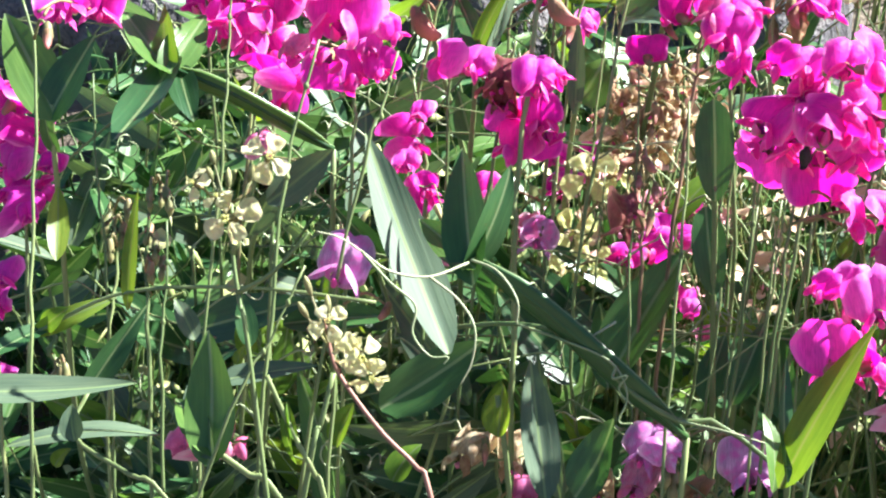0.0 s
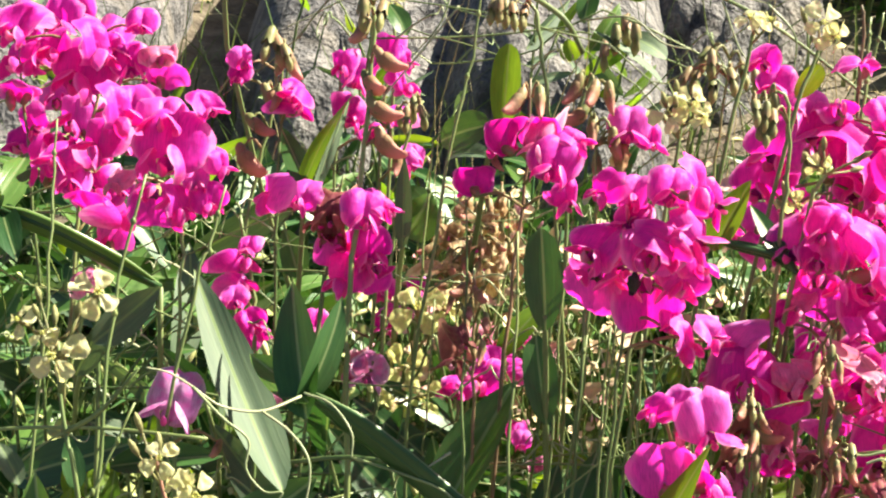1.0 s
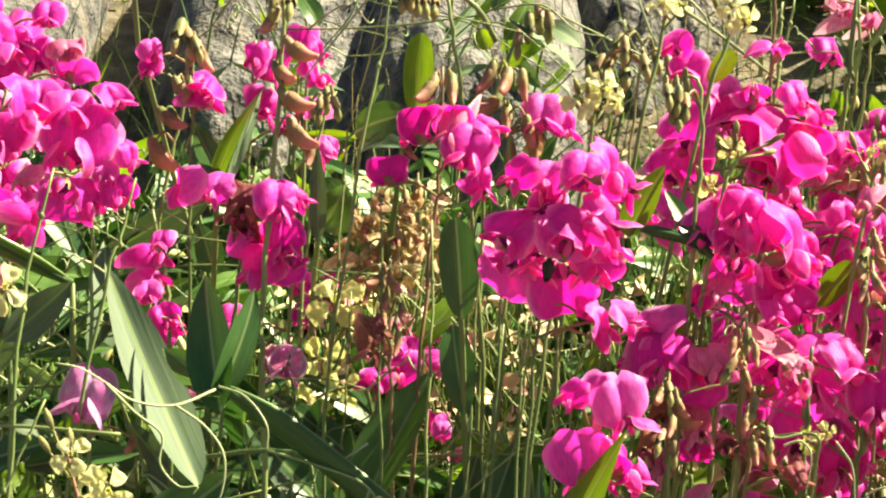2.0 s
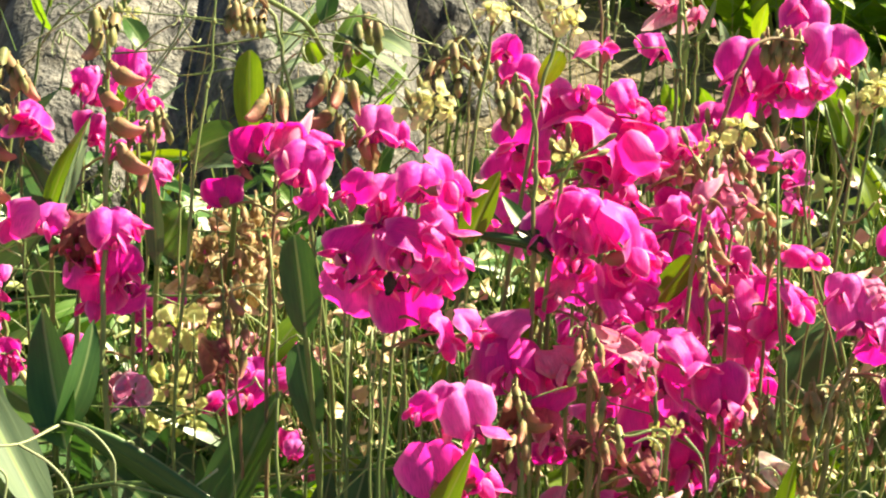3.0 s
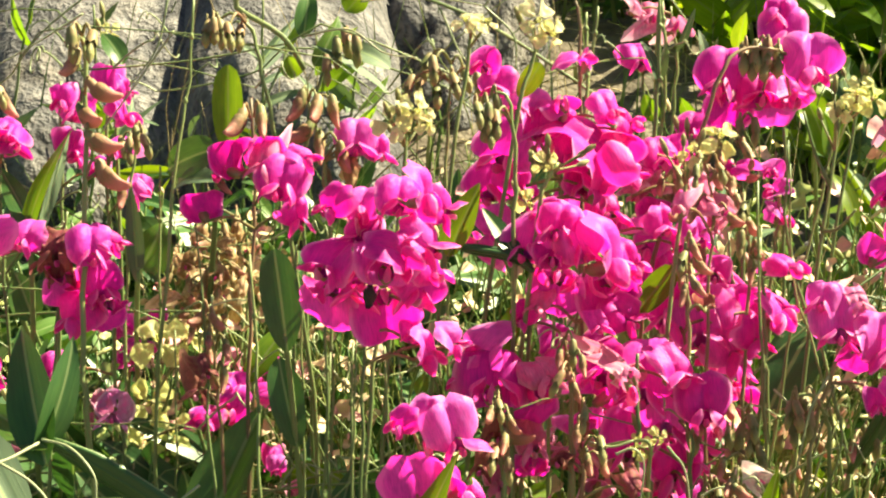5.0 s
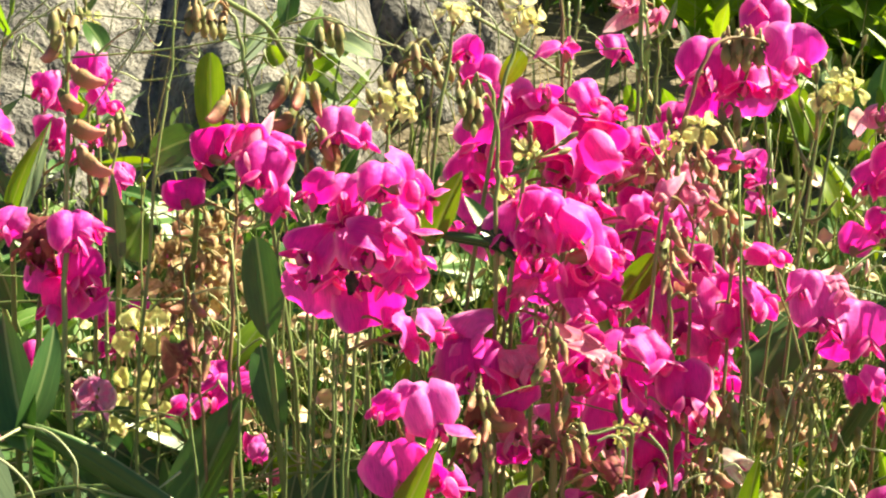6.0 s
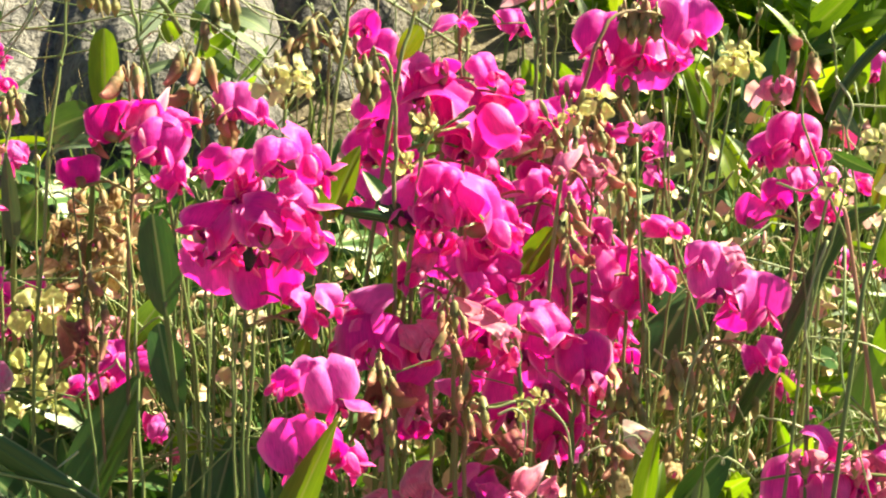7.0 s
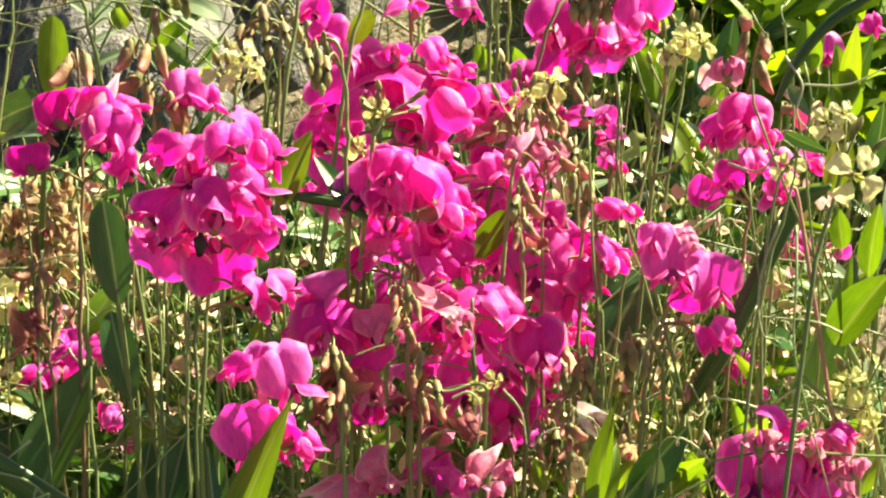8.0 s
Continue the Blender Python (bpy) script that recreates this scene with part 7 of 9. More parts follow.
radish([(-0.2020, 0.6364, 0.4137), (-0.1967, 0.6298, 0.3977), (-0.1875, 0.6261, 0.3857), (-0.1738, 0.6224, 0.3718), (-0.1593, 0.6200, 0.3599), (-0.1523, 0.6157, 0.3479)], [(-0.1986, 0.6290, 0.4155, 10, 40, 0.0146), (-0.1842, 0.6265, 0.4037, 20, 10, 0.0188), (-0.1801, 0.6241, 0.3968, 30, 0, 0.0166), (-0.1890, 0.6274, 0.4076, -20, 50, 0.0133)],
    "pale yellow wild radish flowers on a bent pinkish stalk", buds=3, mat=CREAM, red=True)
radish([(0.0190, 0.8694, 0.5416), (0.0163, 0.8614, 0.5195), (0.0097, 0.8480, 0.4826)], [(0.0170, 0.8627, 0.5464, -30, 60, 0.0155), (0.0253, 0.8625, 0.5459, 40, 60, 0.0130)],
    "small cream wild radish flowers", buds=2, mat=CREAM)
radish([(0.0498, 0.8584, 0.5402), (0.0459, 0.8535, 0.5269), (0.0381, 0.8429, 0.4977)], [(0.0486, 0.8532, 0.5494, 10, 20, 0.0179), (0.0545, 0.8512, 0.5438, 30, 0, 0.0154)],
    "cream wild radish flowers in bright sun", buds=2, mat=CREAM)
radish([(-0.0108, 0.8246, 0.5060), (-0.0121, 0.8177, 0.4870), (-0.0160, 0.8056, 0.4538)], [(-0.0169, 0.8181, 0.5118, -10, 30, 0.0175), (-0.0069, 0.8199, 0.5165, 30, 20, 0.0175), (-0.0019, 0.8182, 0.5118, 40, 0, 0.0125)],
    "cream wild radish flowers ageing", buds=5, mat=CREAM)
radish([(0.0491, 0.8220, 0.4693), (0.0478, 0.8185, 0.4597), (0.0452, 0.8098, 0.4357)], [(0.0448, 0.8153, 0.4743, -20, 20, 0.0152), (0.0512, 0.8136, 0.4696, 20, 0, 0.0114)],
    "small pale yellow wild radish flower", buds=2, mat=YELLOW)
radish([(0.1182, 0.8386, 0.4854), (0.1142, 0.8297, 0.4611), (0.1090, 0.8156, 0.4222)], [(0.1184, 0.8327, 0.4926, -20, 50, 0.0141), (0.1310, 0.8349, 0.4986, 20, 50, 0.0180)],
    "yellow wild radish flowers", buds=3, mat=YELLOW)
radish([(0.0560, 0.8050, 0.4970), (0.0500, 0.8000, 0.4880), (0.0470, 0.8000, 0.4700)], [(0.0500, 0.8000, 0.4980, 20, -20, 0.0130)],
    "yellow wild radish buds opening", buds=6, mat=YELLOW)
radish([(0.1966, 0.8856, 0.4934), (0.1901, 0.8715, 0.4551), (0.1834, 0.8564, 0.4142)], [(0.2101, 0.8800, 0.5044, 20, 40, 0.0168), (0.1964, 0.8793, 0.4993, -30, 50, 0.0135), (0.2034, 0.8811, 0.5056, 0, 60, 0.0149)],
    "pale yellow wild radish flowers on a tall thin stalk", buds=5, mat=YELLOW, pods=2)
radish([(0.1306, 0.9145, 0.4692), (0.1271, 0.9057, 0.4455), (0.1204, 0.8922, 0.4086)], [(0.1268, 0.9066, 0.4702, -20, 50, 0.0140)],
    "small yellow wild radish flower", buds=3, mat=YELLOW)
radish([(0.2370, 0.7247, 0.5036), (0.2319, 0.7177, 0.4844), (0.2244, 0.7101, 0.4629), (0.2191, 0.7007, 0.4372)], [(0.2370, 0.7119, 0.4930, 5, 10, 0.0254), (0.2276, 0.7203, 0.5124, -10, 30, 0.0136), (0.2331, 0.7214, 0.5167, 20, 40, 0.0113)],
    "cream-yellow wild radish flowers on a tall stalk", buds=6, mat=CREAM)
radish([(0.2301, 0.7896, 0.4752), (0.2323, 0.7849, 0.4636), (0.2368, 0.7783, 0.4473)], [(0.2291, 0.7805, 0.4736, -20, 20, 0.0163)],
    "single pale yellow wild radish flower", buds=1, mat=YELLOW, red=True)
radish([(0.2684, 0.7705, 0.3785), (0.2665, 0.7615, 0.3546), (0.2645, 0.7525, 0.3307)], [(0.2583, 0.7622, 0.3770, -20, 40, 0.0177), (0.2656, 0.7580, 0.3676, 20, 20, 0.0152), (0.2679, 0.7541, 0.3582, 30, -10, 0.0152)],
    "pale yellow wild radish flowers low down", buds=4, mat=YELLOW, pods=2)
radish([(-0.1340, 0.8680, 0.3750), (-0.1370, 0.8680, 0.3390), (-0.1400, 0.8680, 0.3070)], [(-0.1330, 0.8650, 0.3870, 0, 55, 0.0279), (-0.1400, 0.8700, 0.3530, -20, 20, 0.0239), (-0.1300, 0.8650, 0.3400, 20, 10, 0.0239), (-0.1460, 0.8720, 0.3270, 0, 0, 0.0219), (-0.1210, 0.8750, 0.3850, 30, 40, 0.0169), (-0.1510, 0.8720, 0.3420, -20, 10, 0.0172)],
    "yellow wild radish flowers in the undergrowth", buds=4, mat=YELLOW, pods=4)
radish([(-0.1653, 0.9652, 0.5130), (-0.1624, 0.9572, 0.4911), (-0.1611, 0.9433, 0.4528)], [(-0.1631, 0.9591, 0.5198, 0, 20, 0.0098)],
    "tiny yellow flower before the rocks", buds=2, mat=YELLOW)
radish([(0.0942, 0.7492, 0.3859), (0.0930, 0.7451, 0.3745), (0.0929, 0.7417, 0.3653)], [(0.0969, 0.7432, 0.3929, 20, 10, 0.0097), (0.0885, 0.7420, 0.3895, -40, 30, 0.0121)],
    "small fading yellow wild radish flower", buds=1, mat=YELLOW)
pea_stem([(0.1400, 0.7450, 0.3680), (0.1390, 0.7450, 0.3490)], [
    ("papery", 0.1370, 0.7350, 0.3780, 40, 0.0152, -10, 60, 1)],
    "white papery withered sweet pea flower")
radish([(0.2305, 0.9973, 0.4824), (0.2259, 0.9859, 0.4511), (0.2167, 0.9694, 0.4056)], [(0.2287, 0.9874, 0.4789, 10, 30, 0.0180), (0.2167, 0.9844, 0.4704, -20, 40, 0.0135)],
    "pale yellow wild radish flowers", buds=4, mat=YELLOW)
pea_stem([(-0.1121, 0.9372, 0.4240), (-0.1122, 0.9252, 0.3911), (-0.1138, 0.9073, 0.3417)], [
    ("dried", -0.1067, 0.9388, 0.4146, 39, 0.0113),
    ("dried", -0.1185, 0.9419, 0.4169, -25, 0.0096),
    ("dry", -0.1053, 0.9144, 0.4171, 59, 0.0088),
    ("dry", -0.1070, 0.9441, 0.4102, -18, 0.0091),
    ("dried", -0.1257, 0.9443, 0.4035, -69, 0.0102),
    ("spent", -0.1169, 0.9229, 0.4146, -30, 0.0108),
    ("dry", -0.1077, 0.9041, 0.4093, -6, 0.0105),
    ("dried", -0.1053, 0.9102, 0.4065, 25, 0.0097),
    ("dried", -0.0987, 0.9286, 0.3950, -9, 0.0114),
    ("spent", -0.0981, 0.9140, 0.4043, 30, 0.0081),
    ("dried", -0.1159, 0.9100, 0.3999, -62, 0.0110),
    ("dried", -0.1259, 0.9260, 0.3911, 12, 0.0103),
    ("dried", -0.1133, 0.9266, 0.3933, 5, 0.0100),
    ("spent", -0.1150, 0.9027, 0.3970, -4, 0.0096),
    ("dried", -0.0973, 0.9143, 0.3985, -15, 0.0106)],
    "dried tan sweet pea flower cluster")
pea_stem([(-0.1094, 0.9479, 0.4184), (-0.1094, 0.9358, 0.3851), (-0.1110, 0.9177, 0.3350)], [
    ("dry", -0.1040, 0.9114, 0.3947, -4, 0.0109),
    ("dry", -0.1263, 0.9004, 0.4001, -13, 0.0110),
    ("spent", -0.1209, 0.8984, 0.3946, 11, 0.0104),
    ("dried", -0.1208, 0.9204, 0.3850, 4, 0.0086),
    ("dried", -0.1092, 0.9014, 0.3930, -46, 0.0106),
    ("dried", -0.1019, 0.9334, 0.3768, 33, 0.0106),
    ("spent", -0.1092, 0.9218, 0.3749, -26, 0.0079),
    ("dried", -0.1289, 0.9288, 0.4019, 0, 0.0090),
    ("dry", -0.1266, 0.9217, 0.4076, 31, 0.0102),
    ("dried", -0.1071, 0.9466, 0.4049, -26, 0.0120),
    ("dried", -0.1062, 0.9310, 0.4095, 10, 0.0107)],
    "dried tan sweet pea flower cluster")
pea_stem([(-0.1045, 0.9760, 0.4137), (-0.1016, 0.9625, 0.3765), (-0.1048, 0.9439, 0.3251)], [
    ("dried", -0.1005, 0.9444, 0.4176, 19, 0.0086),
    ("dry", -0.1013, 0.9812, 0.3960, 23, 0.0097),
    ("spent", -0.1042, 0.9801, 0.4006, 0, 0.0092),
    ("dried", -0.1036, 0.9591, 0.4145, 0, 0.0096),
    ("dried", -0.1019, 0.9604, 0.3950, 34, 0.0085),
    ("dried", -0.0927, 0.9620, 0.4008, 15, 0.0077),
    ("dried", -0.0951, 0.9469, 0.3897, 9, 0.0090),
    ("dried", -0.1022, 0.9336, 0.3902, 35, 0.0100),
    ("dried", -0.1143, 0.9418, 0.3899, 13, 0.0087),
    ("dry", -0.1113, 0.9646, 0.3868, -9, 0.0095),
    ("dry", -0.0899, 0.9364, 0.3935, 0, 0.0075),
    ("spent", -0.1008, 0.9806, 0.3787, -20, 0.0088),
    ("dried", -0.1232, 0.9478, 0.4128, -32, 0.0100),
    ("dried", -0.1250, 0.9656, 0.4106, -3, 0.0076),
    ("dry", -0.1295, 0.9533, 0.3956, 18, 0.0107)],
    "dried tan sweet pea flower cluster")
pea_stem([(-0.1015, 0.9867, 0.4080), (-0.0985, 0.9731, 0.3704), (-0.1017, 0.9542, 0.3184)], [
    ("dry", -0.1443, 0.9665, 0.3948, -48, 0.0093)],
    "dried tan sweet pea flower cluster")
pea_stem([(-0.1389, 0.9990, 0.3893), (-0.1406, 0.9862, 0.3540), (-0.1422, 0.9712, 0.3128)], [
    ("dried", -0.1422, 0.9883, 0.3831, -29, 0.0111),
    ("dry", -0.1337, 0.9862, 0.3779, -11, 0.0103),
    ("dried", -0.1466, 0.9901, 0.3660, 24, 0.0082),
    ("spent", -0.1458, 0.9801, 0.3738, -42, 0.0102),
    ("dried", -0.1303, 0.9946, 0.3633, -3, 0.0093),
    ("dried", -0.1279, 0.9714, 0.3734, 42, 0.0094),
    ("spent", -0.1372, 0.9905, 0.3493, -45, 0.0085),
    ("dry", -0.1384, 0.9933, 0.3572, -17, 0.0099),
    ("dry", -0.1447, 0.9888, 0.3377, 4, 0.0110),
    ("dry", -0.1404, 0.9868, 0.3421, -20, 0.0106)],
    "dried tan sweet pea flower cluster")
pea_stem([(0.1541, 0.9080, 0.3065), (0.1505, 0.8997, 0.2843), (0.1469, 0.8915, 0.2620)], [
    ("dried", 0.1510, 0.9055, 0.2980, 0, 0.0149),
    ("dried", 0.1570, 0.8861, 0.2974, 10, 0.0147),
    ("dried", 0.1409, 0.8868, 0.2977, -10, 0.0146),
    ("dry", 0.1836, 0.8825, 0.2850, 0, 0.0206),
    ("spent", 0.1530, 0.8953, 0.2798, 0, 0.0149),
    ("dried", 0.1385, 0.8769, 0.2799, 0, 0.0146),
    ("spent", 0.1640, 0.8875, 0.2734, 0, 0.0148)],
    "dried tan sweet pea flower cluster low down")
pea_stem([(0.1934, 0.9131, 0.3290), (0.1927, 0.9046, 0.3067), (0.1904, 0.8941, 0.2789)], [
    ("bud", 0.1877, 0.9136, 0.3225, -20, 0.0134),
    ("bud", 0.1963, 0.9106, 0.3202, 0, 0.0134),
    ("bud", 0.1858, 0.8866, 0.3219, 0, 0.0122),
    ("bud", 0.1992, 0.9074, 0.3085, 20, 0.0125),
    ("bud", 0.1797, 0.8842, 0.3168, -20, 0.0116),
    ("bud", 0.1914, 0.8963, 0.3365, 0, 0.0123)],
    "cluster of olive green seed-set buds")
pea_stem([(0.0655, 0.9377, 0.4541), (0.0668, 0.9259, 0.4214), (0.0653, 0.9081, 0.3725)], [
    ("open", 0.0797, 0.9121, 0.4441, 10, 0.0212),
    ("open", 0.0668, 0.9285, 0.4328, -10, 0.0217),
    ("open", 0.0504, 0.9194, 0.4374, -20, 0.0186),
    ("open", 0.0332, 0.9167, 0.4309, -10, 0.0186),
    ("open", 0.0249, 0.9251, 0.4188, -30, 0.0174),
    ("open", 0.0444, 0.9182, 0.4514, 0, 0.0185),
    ("open", 0.0741, 0.9422, 0.4678, 20, 0.0202),
    ("open", 0.0537, 0.9373, 0.4633, 0, 0.0202)],
    "magenta sweet pea spike deep in the clump")
pea_stem([(0.1143, 0.9443, 0.4427), (0.1157, 0.9324, 0.4097), (0.1141, 0.9174, 0.3685)], [
    ("open", 0.1142, 0.9271, 0.4332, 0, 0.0173),
    ("open", 0.1118, 0.9255, 0.4153, 10, 0.0188),
    ("open", 0.0985, 0.9130, 0.4320, -10, 0.0171),
    ("open", 0.1226, 0.9268, 0.4025, 20, 0.0175),
    ("open", 0.1146, 0.9189, 0.3992, 0, 0.0188),
    ("faded", 0.1069, 0.9412, 0.4376, 0, 0.0131),
    ("spent", 0.1244, 0.9196, 0.4447, 0, 0.0128),
    ("spent", 0.1334, 0.9396, 0.4257, 10, 0.0132)],
    "pink sweet pea spike deep in the clump")
pea_stem([(0.0821, 0.8731, 0.3931), (0.0834, 0.8598, 0.3566), (0.0820, 0.8466, 0.3201)], [
    ("open", 0.0750, 0.8496, 0.3852, 0, 0.0231),
    ("open", 0.0841, 0.8400, 0.3716, 10, 0.0257),
    ("open", 0.0712, 0.8433, 0.3552, -10, 0.0218),
    ("open", 0.1027, 0.8654, 0.3783, 20, 0.0180),
    ("open", 0.1118, 0.8510, 0.3515, 10, 0.0262),
    ("open", 0.0584, 0.8474, 0.3920, -20, 0.0176),
    ("faded", 0.0809, 0.8354, 0.3258, 0, 0.0219),
    ("faded", 0.0759, 0.8441, 0.3336, -10, 0.0234),
    ("faded", 0.1090, 0.8421, 0.3254, 10, 0.0248),
    ("open", 0.0944, 0.8425, 0.3525, 0, 0.0218)],
    "deep magenta sweet pea spike in shade")
pea_stem([(0.1377, 0.9033, 0.4173), (0.1376, 0.8897, 0.3800), (0.1361, 0.8742, 0.3374)], [
    ("open", 0.1310, 0.8888, 0.3987, 0, 0.0239),
    ("open", 0.1428, 0.8950, 0.4053, 20, 0.0212),
    ("open", 0.1101, 0.8795, 0.4054, -20, 0.0181),
    ("open", 0.1548, 0.8823, 0.3555, 20, 0.0199),
    ("open", 0.1413, 0.8733, 0.3748, 0, 0.0223),
    ("open", 0.1550, 0.8829, 0.4070, 30, 0.0195),
    ("faded", 0.1425, 0.8529, 0.3475, 0, 0.0166)],
    "deep magenta sweet pea spike in shade")
pea_stem([(-0.3204, 0.9263, 0.5091), (-0.3168, 0.9111, 0.4682), (-0.3154, 0.8925, 0.4189)], [
    ("open", -0.3442, 0.8895, 0.4959, -10, 0.0213),
    ("open", -0.3347, 0.9065, 0.5129, 0, 0.0186),
    ("open", -0.3211, 0.9196, 0.5136, 10, 0.0188),
    ("open", -0.3003, 0.9095, 0.5057, 20, 0.0187),
    ("open", -0.2718, 0.9018, 0.4891, 20, 0.0186),
    ("open", -0.2869, 0.9120, 0.4732, 10, 0.0218),
    ("open", -0.3180, 0.9158, 0.4789, 0, 0.0219),
    ("open", -0.3448, 0.8938, 0.4499, -10, 0.0189),
    ("open", -0.3112, 0.8809, 0.4324, 0, 0.0187),
    ("open", -0.2995, 0.8893, 0.4152, 10, 0.0160),
    ("open", -0.2850, 0.8841, 0.4576, 0, 0.0185),
    ("open", -0.3278, 0.8995, 0.4737, 0, 0.0188)],
    "full magenta sweet pea spike deep in the clump")
pea_stem([(-0.2830, 0.8218, 0.4730), (-0.2764, 0.8079, 0.4416), (-0.2738, 0.7884, 0.4003)], [
    ("open", -0.2921, 0.7993, 0.4766, -10, 0.0184),
    ("open", -0.3021, 0.8107, 0.4636, -20, 0.0161),
    ("open", -0.2749, 0.7875, 0.4574, 0, 0.0162),
    ("open", -0.2633, 0.7936, 0.4523, 10, 0.0158),
    ("open", -0.2663, 0.7935, 0.4394, 0, 0.0145),
    ("open", -0.2857, 0.7956, 0.4660, 0, 0.0158),
    ("open", -0.2800, 0.8043, 0.4761, 0, 0.0184),
    ("open", -0.2769, 0.8105, 0.4576, 10, 0.0160),
    ("faded", -0.2725, 0.7778, 0.4263, 0, 0.0163)],
    "magenta sweet pea spike with small ruffled flowers")
pea_stem([(0.1479, 0.8772, 0.3650), (0.1469, 0.8631, 0.3280), (0.1430, 0.8492, 0.2909)], [
    ("open", 0.1328, 0.8457, 0.3367, 0, 0.0194),
    ("faded", 0.1472, 0.8685, 0.3441, 20, 0.0142),
    ("open", 0.1442, 0.8700, 0.3590, 30, 0.0197),
    ("open", 0.1286, 0.8578, 0.3465, -10, 0.0196),
    ("open", 0.1156, 0.8668, 0.3460, -10, 0.0225),
    ("open", 0.1072, 0.8653, 0.3284, -20, 0.0212),
    ("open", 0.1219, 0.8448, 0.3191, 0, 0.0195),
    ("open", 0.0972, 0.8531, 0.3498, 0, 0.0194)],
    "deep magenta sweet pea spike in shade")
pea_stem([(0.1253, 0.8901, 0.4690), (0.1266, 0.8788, 0.4381), (0.1252, 0.8620, 0.3916)], [
    ("spent", 0.1106, 0.8775, 0.4588, -20, 0.0114),
    ("spent", 0.1158, 0.8668, 0.4481, -10, 0.0113),
    ("bud", 0.1061, 0.8894, 0.4678, -20, 0.0104),
    ("spent", 0.1504, 0.8850, 0.4475, 20, 0.0116),
    ("spent", 0.1371, 0.8745, 0.4640, 10, 0.0108),
    ("bud", 0.1295, 0.8811, 0.4718, 0, 0.0103),
    ("bud", 0.1179, 0.8626, 0.4694, 0, 0.0101),
    ("spent", 0.1351, 0.8833, 0.4452, 10, 0.0115),
    ("pink_bud", 0.1178, 0.8594, 0.4620, 0, 0.0107)],
    "seed-set sweet pea spike with tan withered flowers", red=True)
pea_stem([(0.1450, 0.8475, 0.4687), (0.1475, 0.8376, 0.4416), (0.1461, 0.8215, 0.3971)], [
    ("spent", 0.1488, 0.8410, 0.4515, 20, 0.0110),
    ("bud", 0.1394, 0.8139, 0.4530, -10, 0.0102),
    ("spent", 0.1375, 0.8209, 0.4614, -10, 0.0102),
    ("spent", 0.1508, 0.8256, 0.4432, 20, 0.0109),
    ("bud", 0.1409, 0.8201, 0.4671, 0, 0.0092),
    ("spent", 0.1467, 0.8220, 0.4363, 10, 0.0109)],
    "seed-set sweet pea spike with tan withered flowers", red=True)
pea_stem([(0.0270, 0.7520, 0.4115), (0.0294, 0.7454, 0.3933), (0.0293, 0.7372, 0.3706)], [
    ("spent", 0.0240, 0.7283, 0.4081, -20, 0.0108),
    ("spent", 0.0299, 0.7246, 0.3968, 10, 0.0109),
    ("spent", 0.0338, 0.7351, 0.4009, 30, 0.0100),
    ("bud", 0.0250, 0.7180, 0.3936, -10, 0.0098),
    ("bud", 0.0325, 0.7280, 0.3833, 10, 0.0095),
    ("bud", 0.0287, 0.7295, 0.4114, 0, 0.0085)],
    "wilted sweet pea spike with hanging brown flowers")
pea_stem([(0.0645, 0.7504, 0.4069), (0.0633, 0.7438, 0.3887), (0.0620, 0.7363, 0.3682)], [
    ("spent", 0.0618, 0.7414, 0.3925, -10, 0.0108),
    ("bud", 0.0710, 0.7225, 0.3964, 10, 0.0094),
    ("spent", 0.0658, 0.7282, 0.3857, 0, 0.0100),
    ("wilted", 0.0560, 0.7424, 0.3840, -20, 0.0121),
    ("spent", 0.0729, 0.7274, 0.3835, 20, 0.0100),
    ("bud", 0.0629, 0.7282, 0.4067, 0, 0.0090),
    ("wilted", 0.0850, 0.7269, 0.3784, 10, 0.0119)],
    "wilted sweet pea spike with hanging brown flowers", red=True)
pea_stem([(0.1408, 0.7761, 0.3894), (0.1420, 0.7692, 0.3705), (0.1407, 0.7633, 0.3540)], [
    ("bud", 0.1366, 0.7651, 0.3670, -10, 0.0100),
    ("spent", 0.1255, 0.7501, 0.3719, -20, 0.0103),
    ("bud", 0.1407, 0.7588, 0.3880, 10, 0.0099),
    ("bud", 0.1353, 0.7693, 0.3789, -20, 0.0100),
    ("bud", 0.1457, 0.7612, 0.3717, 20, 0.0099),
    ("spent", 0.1322, 0.7708, 0.3712, -20, 0.0106),
    ("bud", 0.1385, 0.7582, 0.3814, 0, 0.0094)],
    "cluster of tan and green seed-set buds low down")
pea_stem([(0.1822, 0.8886, 0.3466), (0.1830, 0.8802, 0.3250), (0.1810, 0.8721, 0.3034)], [
    ("bud", 0.1807, 0.8856, 0.3353, -10, 0.0122),
    ("bud", 0.1908, 0.8694, 0.3344, 20, 0.0120),
    ("bud", 0.1863, 0.8805, 0.3183, 0, 0.0122),
    ("bud", 0.1724, 0.8626, 0.3335, -20, 0.0113),
    ("bud", 0.1910, 0.8862, 0.3378, 10, 0.0116),
    ("spent", 0.1937, 0.8605, 0.3275, 20, 0.0114),
    ("spent", 0.1794, 0.8516, 0.3229, 0, 0.0118)],
    "olive seed-set buds in the undergrowth")
